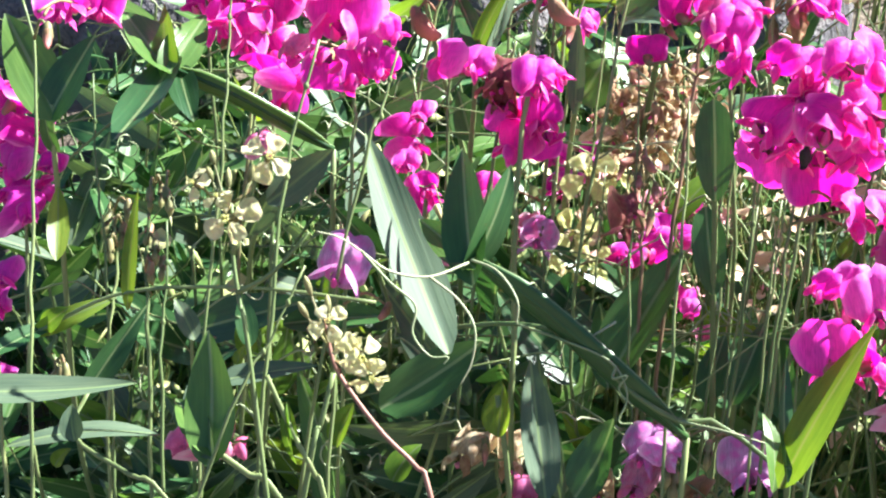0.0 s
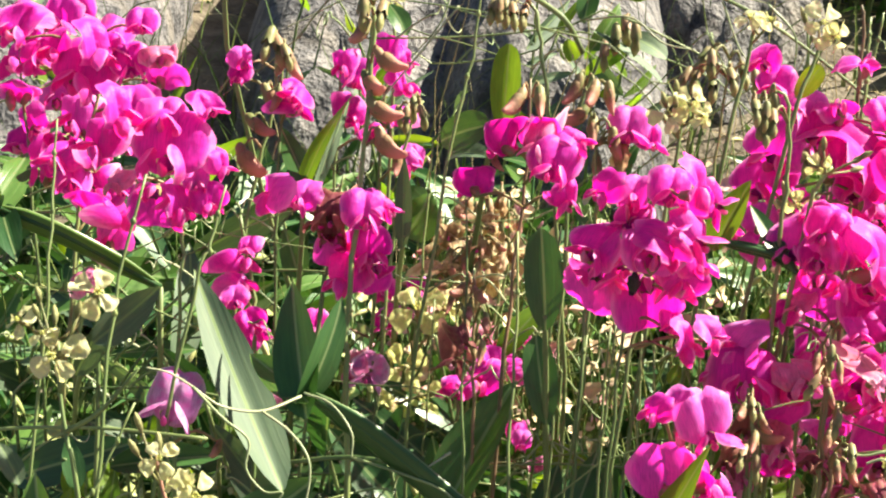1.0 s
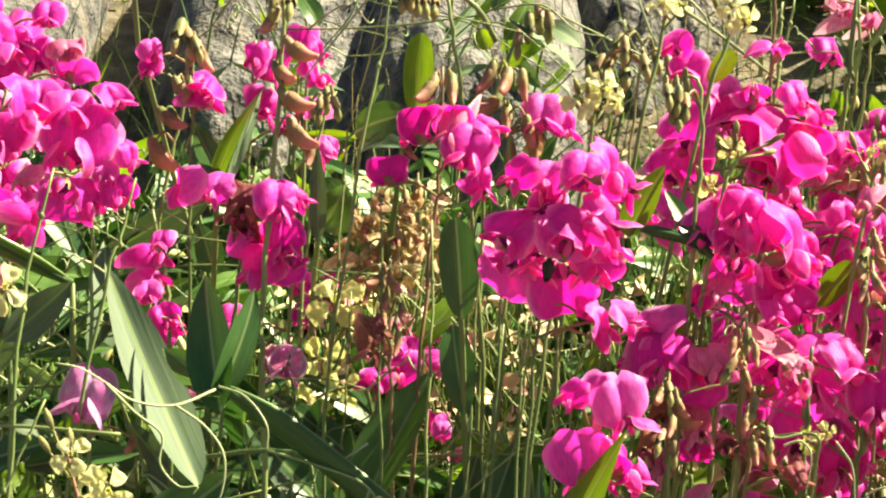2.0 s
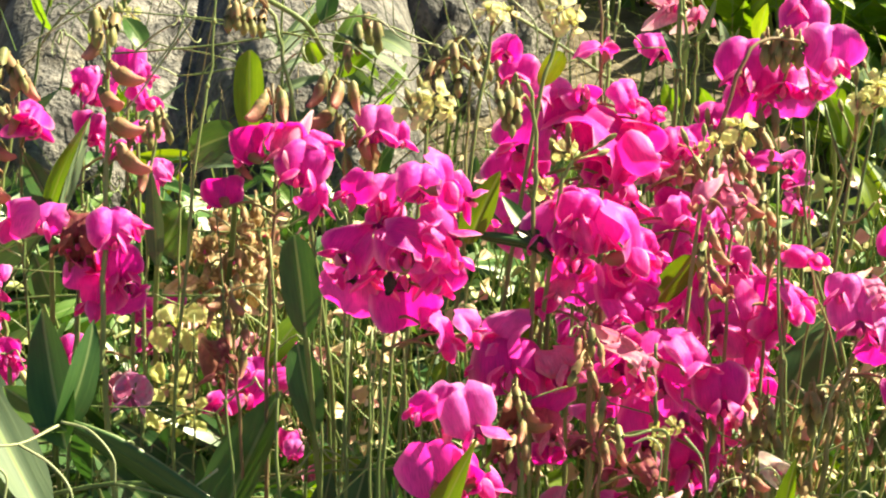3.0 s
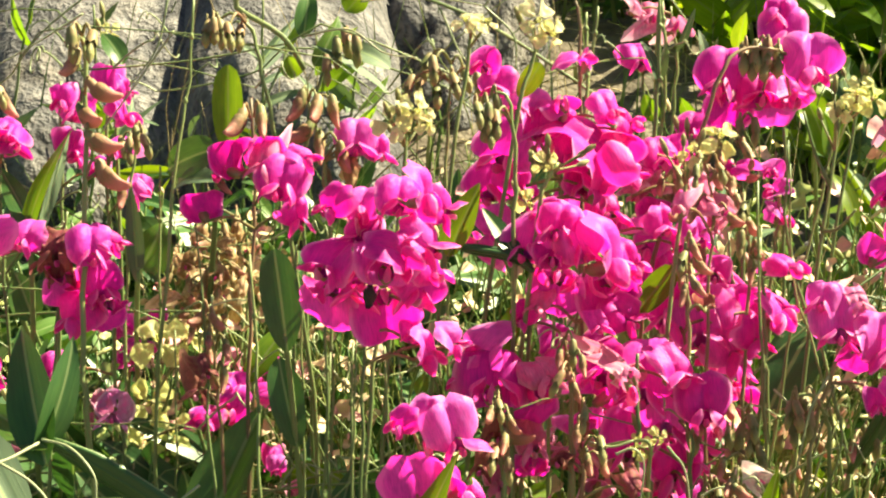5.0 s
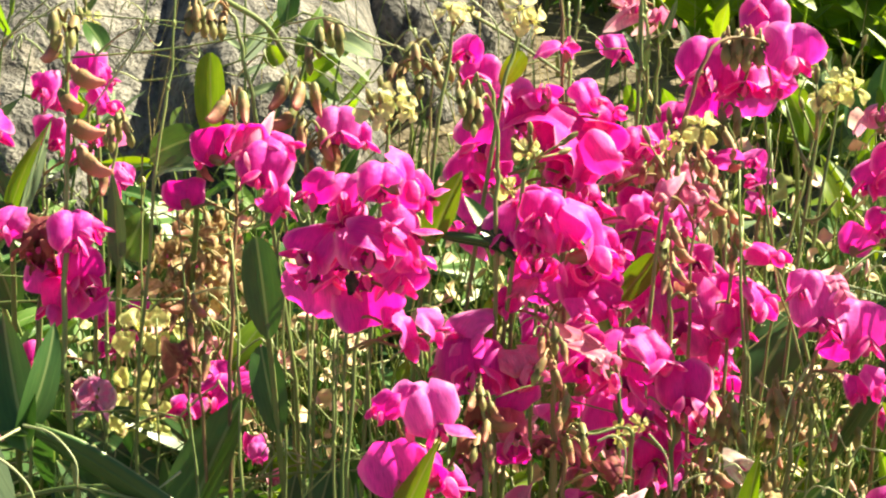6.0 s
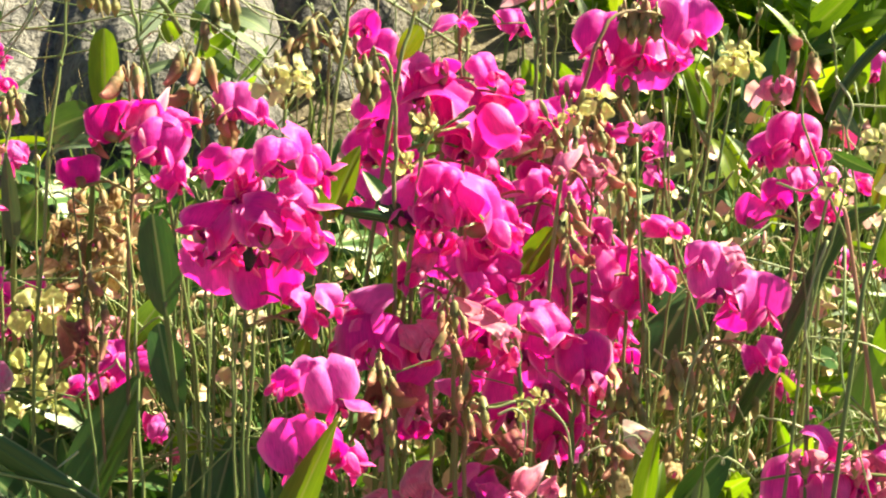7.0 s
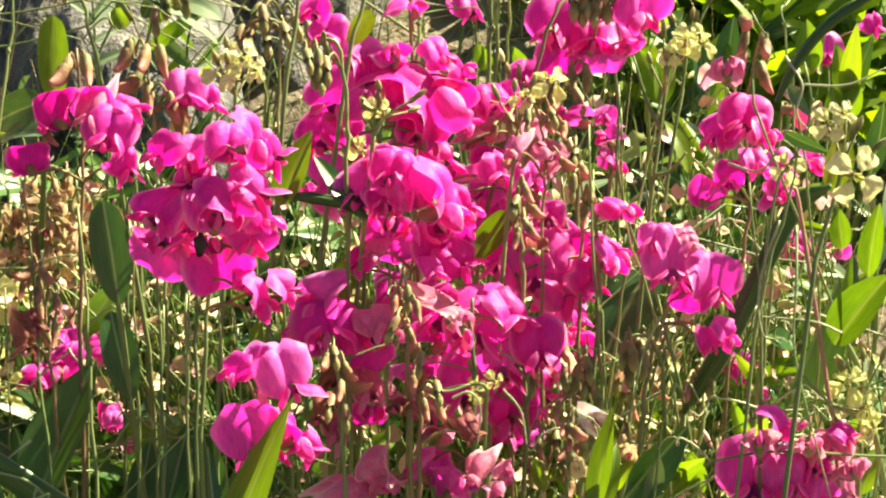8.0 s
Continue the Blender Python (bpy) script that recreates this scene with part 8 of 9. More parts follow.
pea_stem([(0.1286, 0.7972, 0.3481), (0.1281, 0.7916, 0.3334), (0.1250, 0.7843, 0.3137)], [
    ("spent", 0.1221, 0.7779, 0.3406, -10, 0.0108),
    ("spent", 0.1334, 0.7733, 0.3324, 10, 0.0108),
    ("bud", 0.1197, 0.7867, 0.3245, -20, 0.0105),
    ("bud", 0.1315, 0.7881, 0.3379, 10, 0.0105),
    ("spent", 0.1414, 0.7913, 0.3330, 20, 0.0110),
    ("bud", 0.1250, 0.7770, 0.3265, 0, 0.0109),
    ("spent", 0.1342, 0.7608, 0.3289, 10, 0.0107)],
    "tan withered buds low in the undergrowth", red=True)
pea_stem([(0.2042, 0.8183, 0.3648), (0.2037, 0.8106, 0.3447), (0.2017, 0.8031, 0.3246)], [
    ("bud", 0.2009, 0.8073, 0.3582, 0, 0.0106),
    ("bud", 0.2042, 0.7930, 0.3618, 10, 0.0105),
    ("spent", 0.1916, 0.7896, 0.3610, -10, 0.0104),
    ("bud", 0.2053, 0.8119, 0.3440, 0, 0.0108)],
    "olive seed-set buds in the undergrowth")
pea_stem([(-0.3377, 0.7474, 0.3928), (-0.3334, 0.7368, 0.3691), (-0.3305, 0.7212, 0.3359)], [
    ("bud", -0.3308, 0.7215, 0.3994, -10, 0.0092),
    ("bud", -0.3336, 0.7460, 0.3823, 10, 0.0095),
    ("bud", -0.3357, 0.7367, 0.3776, 0, 0.0094),
    ("bud", -0.3254, 0.7350, 0.3998, 10, 0.0088)],
    "drooping spike of olive seed-set buds")
pea_stem([(-0.0999, 0.7976, 0.4306), (-0.0961, 0.7883, 0.4098), (-0.0926, 0.7710, 0.3727)], [
    ("spent", -0.1046, 0.7961, 0.4251, -20, 0.0108),
    ("spent", -0.0937, 0.7805, 0.4300, 20, 0.0106),
    ("spent", -0.0983, 0.7814, 0.4208, 0, 0.0107),
    ("spent", -0.0902, 0.7793, 0.4171, 20, 0.0106),
    ("wilted", -0.0986, 0.7680, 0.4155, -10, 0.0105),
    ("spent", -0.0906, 0.7677, 0.4083, 10, 0.0106),
    ("wilted", -0.1037, 0.7821, 0.4003, -20, 0.0141)],
    "brown withered sweet pea spike among dried blooms", red=True)
leaf_shoot([(-0.2336, 0.6563, 0.3716), (-0.2212, 0.6494, 0.3516), (-0.2086, 0.6435, 0.3336), (-0.2041, 0.6404, 0.3252)], [
    ((-0.2198, 0.6487, 0.3494), (-0.2251, 0.6547, 0.3643), 0.0038, 20, "young")],
    "pale green sweet pea stem leaning across the leaves", thick=0.0013)
leaf_shoot([(-0.2067, 0.6632, 0.3731), (-0.2097, 0.6521, 0.3517), (-0.2116, 0.6475, 0.3432)], [
    ((-0.2240, 0.6508, 0.3558), (-0.2194, 0.6404, 0.3324), 0.0047, 20, "young")],
    "pale green sweet pea stem leaning across the leaves", thick=0.0014)
leaf_shoot([(-0.1474, 0.7179, 0.3408), (-0.1395, 0.7108, 0.2993)], [
    ((-0.1452, 0.7118, 0.3273), (-0.1470, 0.7219, 0.3488), 0.0165, -35, "young"),
    ((-0.1063, 0.7099, 0.3053), (-0.0899, 0.7204, 0.3423), 0.0224, -25, "leaf"),
    ((-0.1237, 0.7069, 0.3073), (-0.1409, 0.7396, 0.3589), 0.0176, 25, "waxy"),
    ((-0.2581, 0.6892, 0.3573), (-0.2564, 0.6940, 0.3663), 0.0074, -30, "young"),
    ((-0.3301, 0.6524, 0.3158), (-0.3264, 0.6577, 0.3248), 0.0099, -30, "young"),
    ((-0.2158, 0.7016, 0.3164), (-0.2107, 0.7118, 0.3348), 0.0127, -30, "young"),
    ((-0.1894, 0.7012, 0.3031), (-0.1818, 0.7119, 0.3215), 0.0152, -25, "young")],
    "backlit green leaves low in the undergrowth")
leaf_shoot([(0.3478, 1.0833, 0.4222), (0.3623, 1.1165, 0.3721)], [
    ((0.3476, 1.0809, 0.4159), (0.3450, 1.0693, 0.4691), 0.0134, -30, "young"),
    ((0.3476, 1.0809, 0.4159), (0.3356, 1.0855, 0.4532), 0.0135, -30, "young"),
    ((0.3493, 1.0807, 0.4159), (0.3626, 1.0856, 0.4596), 0.0121, -25, "leaf"),
    ((0.3279, 1.0899, 0.4348), (0.3237, 1.1012, 0.4632), 0.0156, -25, "young"),
    ((0.3245, 1.0890, 0.4316), (0.3339, 1.1009, 0.4649), 0.0135, -30, "young"),
    ((0.3474, 1.0773, 0.4064), (0.3533, 1.0743, 0.4282), 0.0135, -20, "young"),
    ((0.3403, 1.0742, 0.3969), (0.3378, 1.0854, 0.4253), 0.0149, -10, "young")],
    "bright yellow-green lobed weed leaves at the back")
leaf_shoot([(0.2856, 1.1423, 0.4212), (0.2978, 1.1740, 0.3667)], [
    ((0.2872, 1.1409, 0.4179), (0.2799, 1.1517, 0.4443), 0.0141, -25, "young"),
    ((0.2890, 1.1407, 0.4179), (0.2936, 1.1543, 0.4543), 0.0155, -30, "leaf"),
    ((0.2793, 1.1302, 0.3882), (0.2839, 1.1437, 0.4245), 0.0106, -25, "young"),
    ((0.2846, 1.1297, 0.3882), (0.2787, 1.1353, 0.4014), 0.0120, -30, "young")],
    "bright yellow-green weed leaves behind the flowers")
leaf_shoot([(0.3080, 0.9098, 0.4369), (0.3149, 0.9188, 0.4060)], [
    ((0.3093, 0.9076, 0.4315), (0.3158, 0.9108, 0.4694), 0.0126, -35, "leaf"),
    ((0.3065, 0.8892, 0.3830), (0.3101, 0.8929, 0.4214), 0.0126, -30, "young"),
    ((0.2675, 0.8762, 0.4238), (0.2740, 0.8803, 0.4362), 0.0095, -30, "young"),
    ((0.2924, 0.8946, 0.3937), (0.2901, 0.9026, 0.4139), 0.0115, -30, "young")],
    "sunlit young leaves beside the radish stalk")
leaf_shoot([(0.2291, 0.8079, 0.3211), (0.2296, 0.8090, 0.2961)], [
    ((0.2291, 0.8079, 0.3211), (0.2145, 0.8016, 0.3574), 0.0091, -30, "young"),
    ((0.2304, 0.8078, 0.3211), (0.2354, 0.7969, 0.3501), 0.0107, -30, "young"),
    ((0.2001, 0.7867, 0.3152), (0.1940, 0.7949, 0.3350), 0.0095, -25, "young"),
    ((0.2159, 0.7853, 0.3153), (0.2113, 0.7943, 0.3376), 0.0106, -35, "young"),
    ((0.1945, 0.8379, 0.3072), (0.1868, 0.8466, 0.3281), 0.0084, -30, "young"),
    ((0.2766, 0.7800, 0.3156), (0.2853, 0.7887, 0.3404), 0.0106, -30, "young")],
    "small sunlit leaves low in the undergrowth")
pea_stem([(0.0575, 0.7655, 0.4286), (0.0602, 0.7587, 0.4104), (0.0619, 0.7485, 0.3831), (0.0611, 0.7380, 0.3558)], [
    ("spent", 0.0550, 0.7602, 0.4203, -20, 0.0102),
    ("bud", 0.0605, 0.7549, 0.4253, 10, 0.0096),
    ("spent", 0.0587, 0.7575, 0.4149, 0, 0.0107),
    ("spent", 0.0643, 0.7490, 0.4222, 30, 0.0096),
    ("bud", 0.0515, 0.7408, 0.4183, -30, 0.0095),
    ("spent", 0.0621, 0.7509, 0.4087, 20, 0.0097)],
    "wilted olive and tan sweet pea spike before the blooms", red=True)
pea_stem([(0.1124, 0.7978, 0.4646), (0.1132, 0.7899, 0.4437), (0.1120, 0.7784, 0.4135)], [
    ("spent", 0.1145, 0.7839, 0.4618, 40, 0.0103),
    ("spent", 0.1180, 0.7878, 0.4525, 50, 0.0103),
    ("bud", 0.1078, 0.7774, 0.4589, -30, 0.0092),
    ("spent", 0.1139, 0.7651, 0.4520, 40, 0.0106),
    ("spent", 0.1080, 0.7638, 0.4486, 0, 0.0096),
    ("wilted", 0.1207, 0.7903, 0.4357, 30, 0.0090)],
    "brown wilted sweet pea spike before the blooms", red=True)
pea_stem([(0.1263, 0.8385, 0.4856), (0.1280, 0.8304, 0.4640), (0.1273, 0.8176, 0.4304)], [
    ("faded", 0.1108, 0.8105, 0.4759, -10, 0.0105),
    ("faded", 0.1234, 0.8290, 0.4725, 10, 0.0102),
    ("faded", 0.1314, 0.8219, 0.4697, 20, 0.0107),
    ("spent", 0.1383, 0.8361, 0.4731, 0, 0.0098),
    ("spent", 0.1184, 0.8246, 0.4632, -20, 0.0097),
    ("faded", 0.1291, 0.8270, 0.4598, 10, 0.0108),
    ("spent", 0.1372, 0.8152, 0.4641, 20, 0.0106),
    ("bud", 0.1334, 0.8328, 0.4822, 0, 0.0092),
    ("bud", 0.1188, 0.8194, 0.4837, -20, 0.0091)],
    "pinkish tan fading sweet pea spike", red=True)
pea_stem([(0.0886, 0.7602, 0.4249), (0.0884, 0.7538, 0.4079), (0.0870, 0.7417, 0.3763)], [
    ("faded", 0.0809, 0.7366, 0.4285, 65, 0.0122),
    ("pink_bud", 0.0835, 0.7297, 0.4200, 40, 0.0084)],
    "pale pink curled fading flower")
bare_stalk([(0.2310, 0.7886, 0.5231), (0.2288, 0.7796, 0.4991), (0.2242, 0.7703, 0.4740), (0.2151, 0.7597, 0.4443), (0.2111, 0.7460, 0.4078)], "twisted olive sweet pea stalk", 0.0012, 0.016)
bare_stalk([(0.2375, 0.7964, 0.5170), (0.2356, 0.7842, 0.4847), (0.2304, 0.7677, 0.4406)], "twisted olive sweet pea stalk", 0.0012, 0.016)
bare_stalk([(0.2199, 0.8256, 0.5329), (0.2231, 0.8171, 0.5116), (0.2327, 0.8099, 0.4951)], "twisted olive sweet pea stalk", 0.0012, 0.016)
bare_stalk([(0.2345, 0.8163, 0.5401), (0.2352, 0.8081, 0.5190)], "twisted olive sweet pea stalk", 0.0012, 0.016)
bare_stalk([(0.1742, 0.7594, 0.4059), (0.1743, 0.7443, 0.3666)], "twisted olive sweet pea stalk", 0.0012, 0.016)
pea_stem([(0.0878, 0.7151, 0.3765), (0.0898, 0.7106, 0.3655), (0.0900, 0.7064, 0.3544)], [
    ("faded", 0.0808, 0.6886, 0.3778, -20, 0.0119),
    ("faded", 0.0967, 0.6997, 0.3735, 20, 0.0093),
    ("pink_bud", 0.0768, 0.6874, 0.3725, -30, 0.0101),
    ("faded", 0.0917, 0.7059, 0.3605, 0, 0.0094)],
    "low pale pink fading sweet pea flowers")
leaf_shoot([(-0.0462, 0.7826, 0.3306), (-0.0471, 0.7870, 0.3138)], [
    ((-0.0464, 0.7799, 0.3234), (-0.0363, 0.7941, 0.3629), 0.0159, -4, "leaf"),
    ((-0.0264, 0.7861, 0.3163), (-0.0325, 0.8024, 0.3574), 0.0150, -4, "leaf"),
    ((-0.0600, 0.7890, 0.3161), (-0.0559, 0.8017, 0.3500), 0.0145, -5, "leaf"),
    ((-0.1077, 0.7844, 0.3207), (-0.1155, 0.7998, 0.3589), 0.0154, -4, "leaf"),
    ((-0.0165, 0.8040, 0.3092), (-0.0025, 0.8141, 0.3390), 0.0133, -3, "leaf")],
    "dark sweet pea leaves low between the stalks")
leaf_shoot([(0.1258, 1.0322, 0.5147), (0.1253, 1.0325, 0.4861), (0.1266, 1.0422, 0.4542)], [
    ((0.1244, 1.0185, 0.4770), (0.1190, 1.0182, 0.5055), 0.0068, 30, "waxy"),
    ((0.1250, 1.0185, 0.4770), (0.1294, 1.0172, 0.5026), 0.0062, 30, "waxy"),
    ((0.1518, 1.0293, 0.4772), (0.1536, 1.0296, 0.5074), 0.0075, 30, "waxy"),
    ((0.1503, 1.0282, 0.4743), (0.1597, 1.0280, 0.5030), 0.0056, 30, "waxy"),
    ((0.1534, 1.0282, 0.4743), (0.1427, 1.0248, 0.4944), 0.0056, 20, "waxy"),
    ((0.1378, 1.0346, 0.4919), (0.1489, 1.0328, 0.5161), 0.0050, 30, "waxy"),
    ((0.1738, 1.0541, 0.4870), (0.1770, 1.0519, 0.5101), 0.0095, -30, "young"),
    ((0.1442, 1.0101, 0.4537), (0.1334, 1.0164, 0.4711), 0.0093, -30, "young"),
    ((0.1225, 1.0116, 0.4581), (0.1133, 1.0169, 0.4726), 0.0105, -30, "young")],
    "pale grey-green narrow weed leaves behind the flowers")
bare_stalk([(0.1246, 1.0255, 0.5256), (0.1233, 1.0119, 0.4882), (0.1213, 0.9973, 0.4479)], "pale upright weed stalk behind the flowers", 0.0018)
bare_stalk([(0.1273, 1.0333, 0.5176), (0.1263, 1.0196, 0.4799)], "pale upright weed stalk behind the flowers", 0.0018)
bare_stalk([(0.0832, 0.9340, 0.5373), (0.0797, 0.9244, 0.5110), (0.0780, 0.9110, 0.4742)], "pale upright weed stalk behind the flowers", 0.0018)
bare_stalk([(0.0783, 0.9428, 0.5324), (0.0771, 0.9303, 0.4979)], "pale upright weed stalk behind the flowers", 0.0018)
leaf_shoot([(0.1368, 0.7351, 0.3617), (0.1355, 0.7389, 0.3433)], [
    ((0.1364, 0.7307, 0.3503), (0.1257, 0.7288, 0.3708), 0.0053, -30, "young"),
    ((0.1486, 0.7288, 0.3481), (0.1545, 0.7245, 0.3664), 0.0063, -30, "young"),
    ((0.1156, 0.7227, 0.3527), (0.1100, 0.7284, 0.3662), 0.0058, -25, "young")],
    "small sunlit leaves with curling tendrils low down", tendrils=[[(0.1352, 0.7262, 0.3663), (0.1244, 0.7216, 0.3797), (0.1148, 0.7216, 0.3774), (0.1099, 0.7194, 0.3707)], [(0.1339, 0.7246, 0.3618), (0.1386, 0.7195, 0.3776), (0.1352, 0.7223, 0.3842), (0.1293, 0.7224, 0.3831)], [(0.0764, 0.7214, 0.3960), (0.0835, 0.7217, 0.3983), (0.0880, 0.7191, 0.3928), (0.0864, 0.7134, 0.3774)], [(0.1720, 0.7623, 0.4128), (0.1642, 0.7576, 0.3989), (0.1600, 0.7518, 0.3827), (0.1558, 0.7459, 0.3665)]], thick=0.0008)

pea_stem([(0.1580, 0.7700, 0.3930), (0.1610, 0.7700, 0.4000), (0.1680, 0.7700, 0.4000), (0.1720, 0.7700, 0.3910), (0.1750, 0.7700, 0.3720)], [
    ("bud", 0.1560, 0.7640, 0.3920, -30, 0.0101),
    ("bud", 0.1610, 0.7600, 0.3930, 0, 0.0106),
    ("bud", 0.1660, 0.7640, 0.3860, 20, 0.0107),
    ("hang", 0.1600, 0.7700, 0.3940, -20, 0.0092),
    ("bud", 0.1650, 0.7720, 0.3930, 30, 0.0087),
    ("bud", 0.1600, 0.7660, 0.3820, 0, 0.0092)],
    "drooping olive seed-set buds on an arched stalk")
pea_stem([(0.1280, 0.7150, 0.3890), (0.1270, 0.7150, 0.3770), (0.1270, 0.7150, 0.3590)], [
    ("spent", 0.1220, 0.7090, 0.3840, -30, 0.0100),
    ("spent", 0.1270, 0.7050, 0.3840, 20, 0.0104),
    ("spent", 0.1240, 0.7050, 0.3790, 0, 0.0104),
    ("bud", 0.1310, 0.7090, 0.3750, 30, 0.0101),
    ("spent", 0.1220, 0.7110, 0.3720, -30, 0.0101),
    ("dried", 0.1270, 0.7030, 0.3730, 10, 0.0100),
    ("bud", 0.1240, 0.7050, 0.3700, -10, 0.0095)],
    "cluster of sunlit tan and olive husks low down")
pea_stem([(0.1550, 0.7350, 0.3670), (0.1540, 0.7350, 0.3560), (0.1530, 0.7350, 0.3480)], [
    ("dry", 0.1540, 0.7290, 0.3650, 10, 0.0114),
    ("dried", 0.1520, 0.7350, 0.3670, -20, 0.0089)],
    "peach-tan dried flower beside a dark leaf")


# ---------------------------------------------------------------- undergrowth
def undergrowth_leaves(n, box, height, label, tones, length=(0.04, 0.085), count=(4, 7), width=0.22, turn=(-60, 60), joined=""):
    """Loose leafy shoots filling a stretch of the bank; far ones, past counting, joined under one name."""
    x0, x1, y0, y1 = box
    rng.seed(n * 1000 + round(x0 * 100))
    slots = {"leaf": 1, "young": 2, "waxy": 3}
    sh = Shape()
    for _ in range(n):
        x, y = rng.uniform(x0, x1), rng.uniform(y0, y1)
        g = ground_z(x, y)
        top = Vector((x + rng.uniform(-0.05, 0.05), y + rng.uniform(-0.04, 0.03), g + rng.uniform(*height)))
        mid = Vector((x, y, g)).lerp(top, 0.5) + Vector((rng.uniform(-0.02, 0.02), rng.uniform(-0.02, 0.02), 0))
        line = [top, mid, Vector((x, y, g - 0.01))]
        path = smooth_line(line, 12)
        leaves = []
        for k in range(rng.randint(*count)):
            b = path[rng.randrange(0, 9)]
            w = rng.uniform(0, 6.283)
            d = Vector((math.cos(w), math.sin(w) * 0.7, rng.uniform(-0.1, 1.1))).normalized() * rng.uniform(*length)
            leaves.append((b, b + d, d.length * rng.uniform(width * 0.75, width * 1.3), rng.uniform(*turn), rng.choice(tones)))
        tend = [curl(top, (rng.uniform(-1, 1), rng.uniform(-0.6, 0.2), rng.uniform(0, 0.6)), rng.uniform(0.03, 0.06), rng.uniform(0.8, 2), rng.uniform(0.006, 0.012), rng.randrange(9999))] if rng.random() < 0.4 else []
        if not joined:
            leaf_shoot(line, leaves, label, tend, 0.0012, to_ground=False)
            continue
        tube(sh, sway(path), 0.0009, 0.0014, 5)
        for t in tend:
            tube(sh, smooth_line(t, 20), 0.0007, 0.0003, 4)
        for b, tip, wd, spin_by, tone in leaves:
            d = (tip - b).normalized()
            face = Vector((0, -0.85, 0.53))
            face = Matrix.Rotation(radians(spin_by), 3, d) @ (face - d * face.dot(d)).normalized()
            verts, faces, uvs = rng.choice(LEAF_FORMS)
            m, ln = axes(b, d, face, 1), (tip - b).length
            sh.add([m @ Vector((a * wd, c * ln, e * ln + q * wd)) for a, c, e, q in verts], faces, uvs, slots[tone])
    if joined:
        tagged(new(joined, sh.mesh(joined, STEM, LEAF, YOUNG, BLUE)), label, "weeds", kind="stuff")


undergrowth_leaves(26, (-0.24, 0.03, 0.92, 1.04), (0.05, 0.18), "dark sweet pea leaves between the flower stalks", ("leaf",), (0.04, 0.075), (3, 5), 0.34, (-14, 12))
undergrowth_leaves(16, (-0.36, -0.16, 0.76, 0.86), (0.12, 0.28), "broad blue-green sweet pea leaves in the clump", ("leaf", "leaf", "leaf", "waxy"), (0.05, 0.085), (3, 5), 0.24)
undergrowth_leaves(44, (-0.52, -0.14, 0.80, 1.10), (0.08, 0.25), "green sweet pea leaves filling the undergrowth", ("leaf", "leaf", "leaf", "waxy"), (0.04, 0.09))
undergrowth_leaves(34, (-0.14, 0.33, 0.84, 1.12), (0.03, 0.16), "green sweet pea leaves filling the undergrowth", ("leaf", "leaf", "young"), (0.025, 0.06))
undergrowth_leaves(36, (-0.22, 0.16, 0.88, 1.10), (0.05, 0.20), "small dark leaves between the flower stalks", ("leaf", "leaf", "leaf", "young"), (0.02, 0.05), (4, 7), 0.3, joined="small_leaves")
undergrowth_leaves(16, (-0.30, -0.02, 0.78, 0.95), (0.08, 0.26), "young bright leaves among darker ones", ("young", "leaf", "leaf"), (0.03, 0.06), (2, 5), 0.24)
undergrowth_leaves(26, (0.08, 0.33, 0.86, 1.12), (0.05, 0.20), "bright young leaves low in the undergrowth", ("young", "young", "waxy"), (0.03, 0.07))
undergrowth_leaves(16, (0.05, 0.23, 0.75, 0.85), (0.16, 0.25), "small sunlit leaves under the flower spikes", ("young", "young", "waxy"), (0.015, 0.035), (4, 7), 0.3)
undergrowth_leaves(30, (-0.6, 0.42, 1.10, 1.42), (0.04, 0.15), "olive green leaves behind the flower stems", ("leaf", "young", "waxy"), joined="far_leaves")
undergrowth_leaves(30, (0.18, 0.95, 1.5, 2.0), (0.10, 0.30), "bright green leafy weed behind the flowers", ("young", "young", "leaf"), (0.05, 0.12), (7, 11), 0.3, joined="leafy_weeds")
undergrowth_leaves(12, (-0.35, 0.15, 1.28, 1.40), (0.08, 0.22), "thin grey-green weed before the rocks", ("waxy", "young"), (0.03, 0.06), (3, 6), 0.2, joined="thin_weeds")
undergrowth_leaves(14, (-0.19, -0.03, 0.79, 0.90), (0.17, 0.27), "broad dark leaves hiding the foot of the flower stalks", ("leaf",), (0.05, 0.085), (3, 5), 0.3, (-35, 35))
undergrowth_leaves(14, (-0.36, -0.18, 0.73, 0.84), (0.13, 0.24), "dark leaves low among the stalks with a few sunlit ones", ("leaf", "leaf", "leaf", "young", "waxy"), (0.03, 0.07), (4, 7), 0.28)
undergrowth_leaves(16, (0.09, 0.30, 0.76, 0.88), (0.16, 0.24), "small sunlit leaves beside dry pods", ("young", "young", "leaf"), (0.015, 0.035), (4, 7), 0.3)
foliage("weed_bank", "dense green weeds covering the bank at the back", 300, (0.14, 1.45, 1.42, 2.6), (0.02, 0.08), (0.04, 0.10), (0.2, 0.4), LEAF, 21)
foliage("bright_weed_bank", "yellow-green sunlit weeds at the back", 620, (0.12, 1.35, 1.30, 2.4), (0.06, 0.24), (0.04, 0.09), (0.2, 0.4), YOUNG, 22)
foliage("low_weed_mat", "low dark green leaf mat under the flower stems", 620, (-0.6, 0.36, 0.74, 1.3), (0.02, 0.12), (0.03, 0.07), (0.18, 0.35), LEAF, 23, 6)
foliage("left_weed_bank", "green weeds at the back beside the rocks", 90, (-1.4, -0.75, 1.3, 2.0), (0.06, 0.26), (0.04, 0.10), (0.2, 0.4), LEAF, 24)


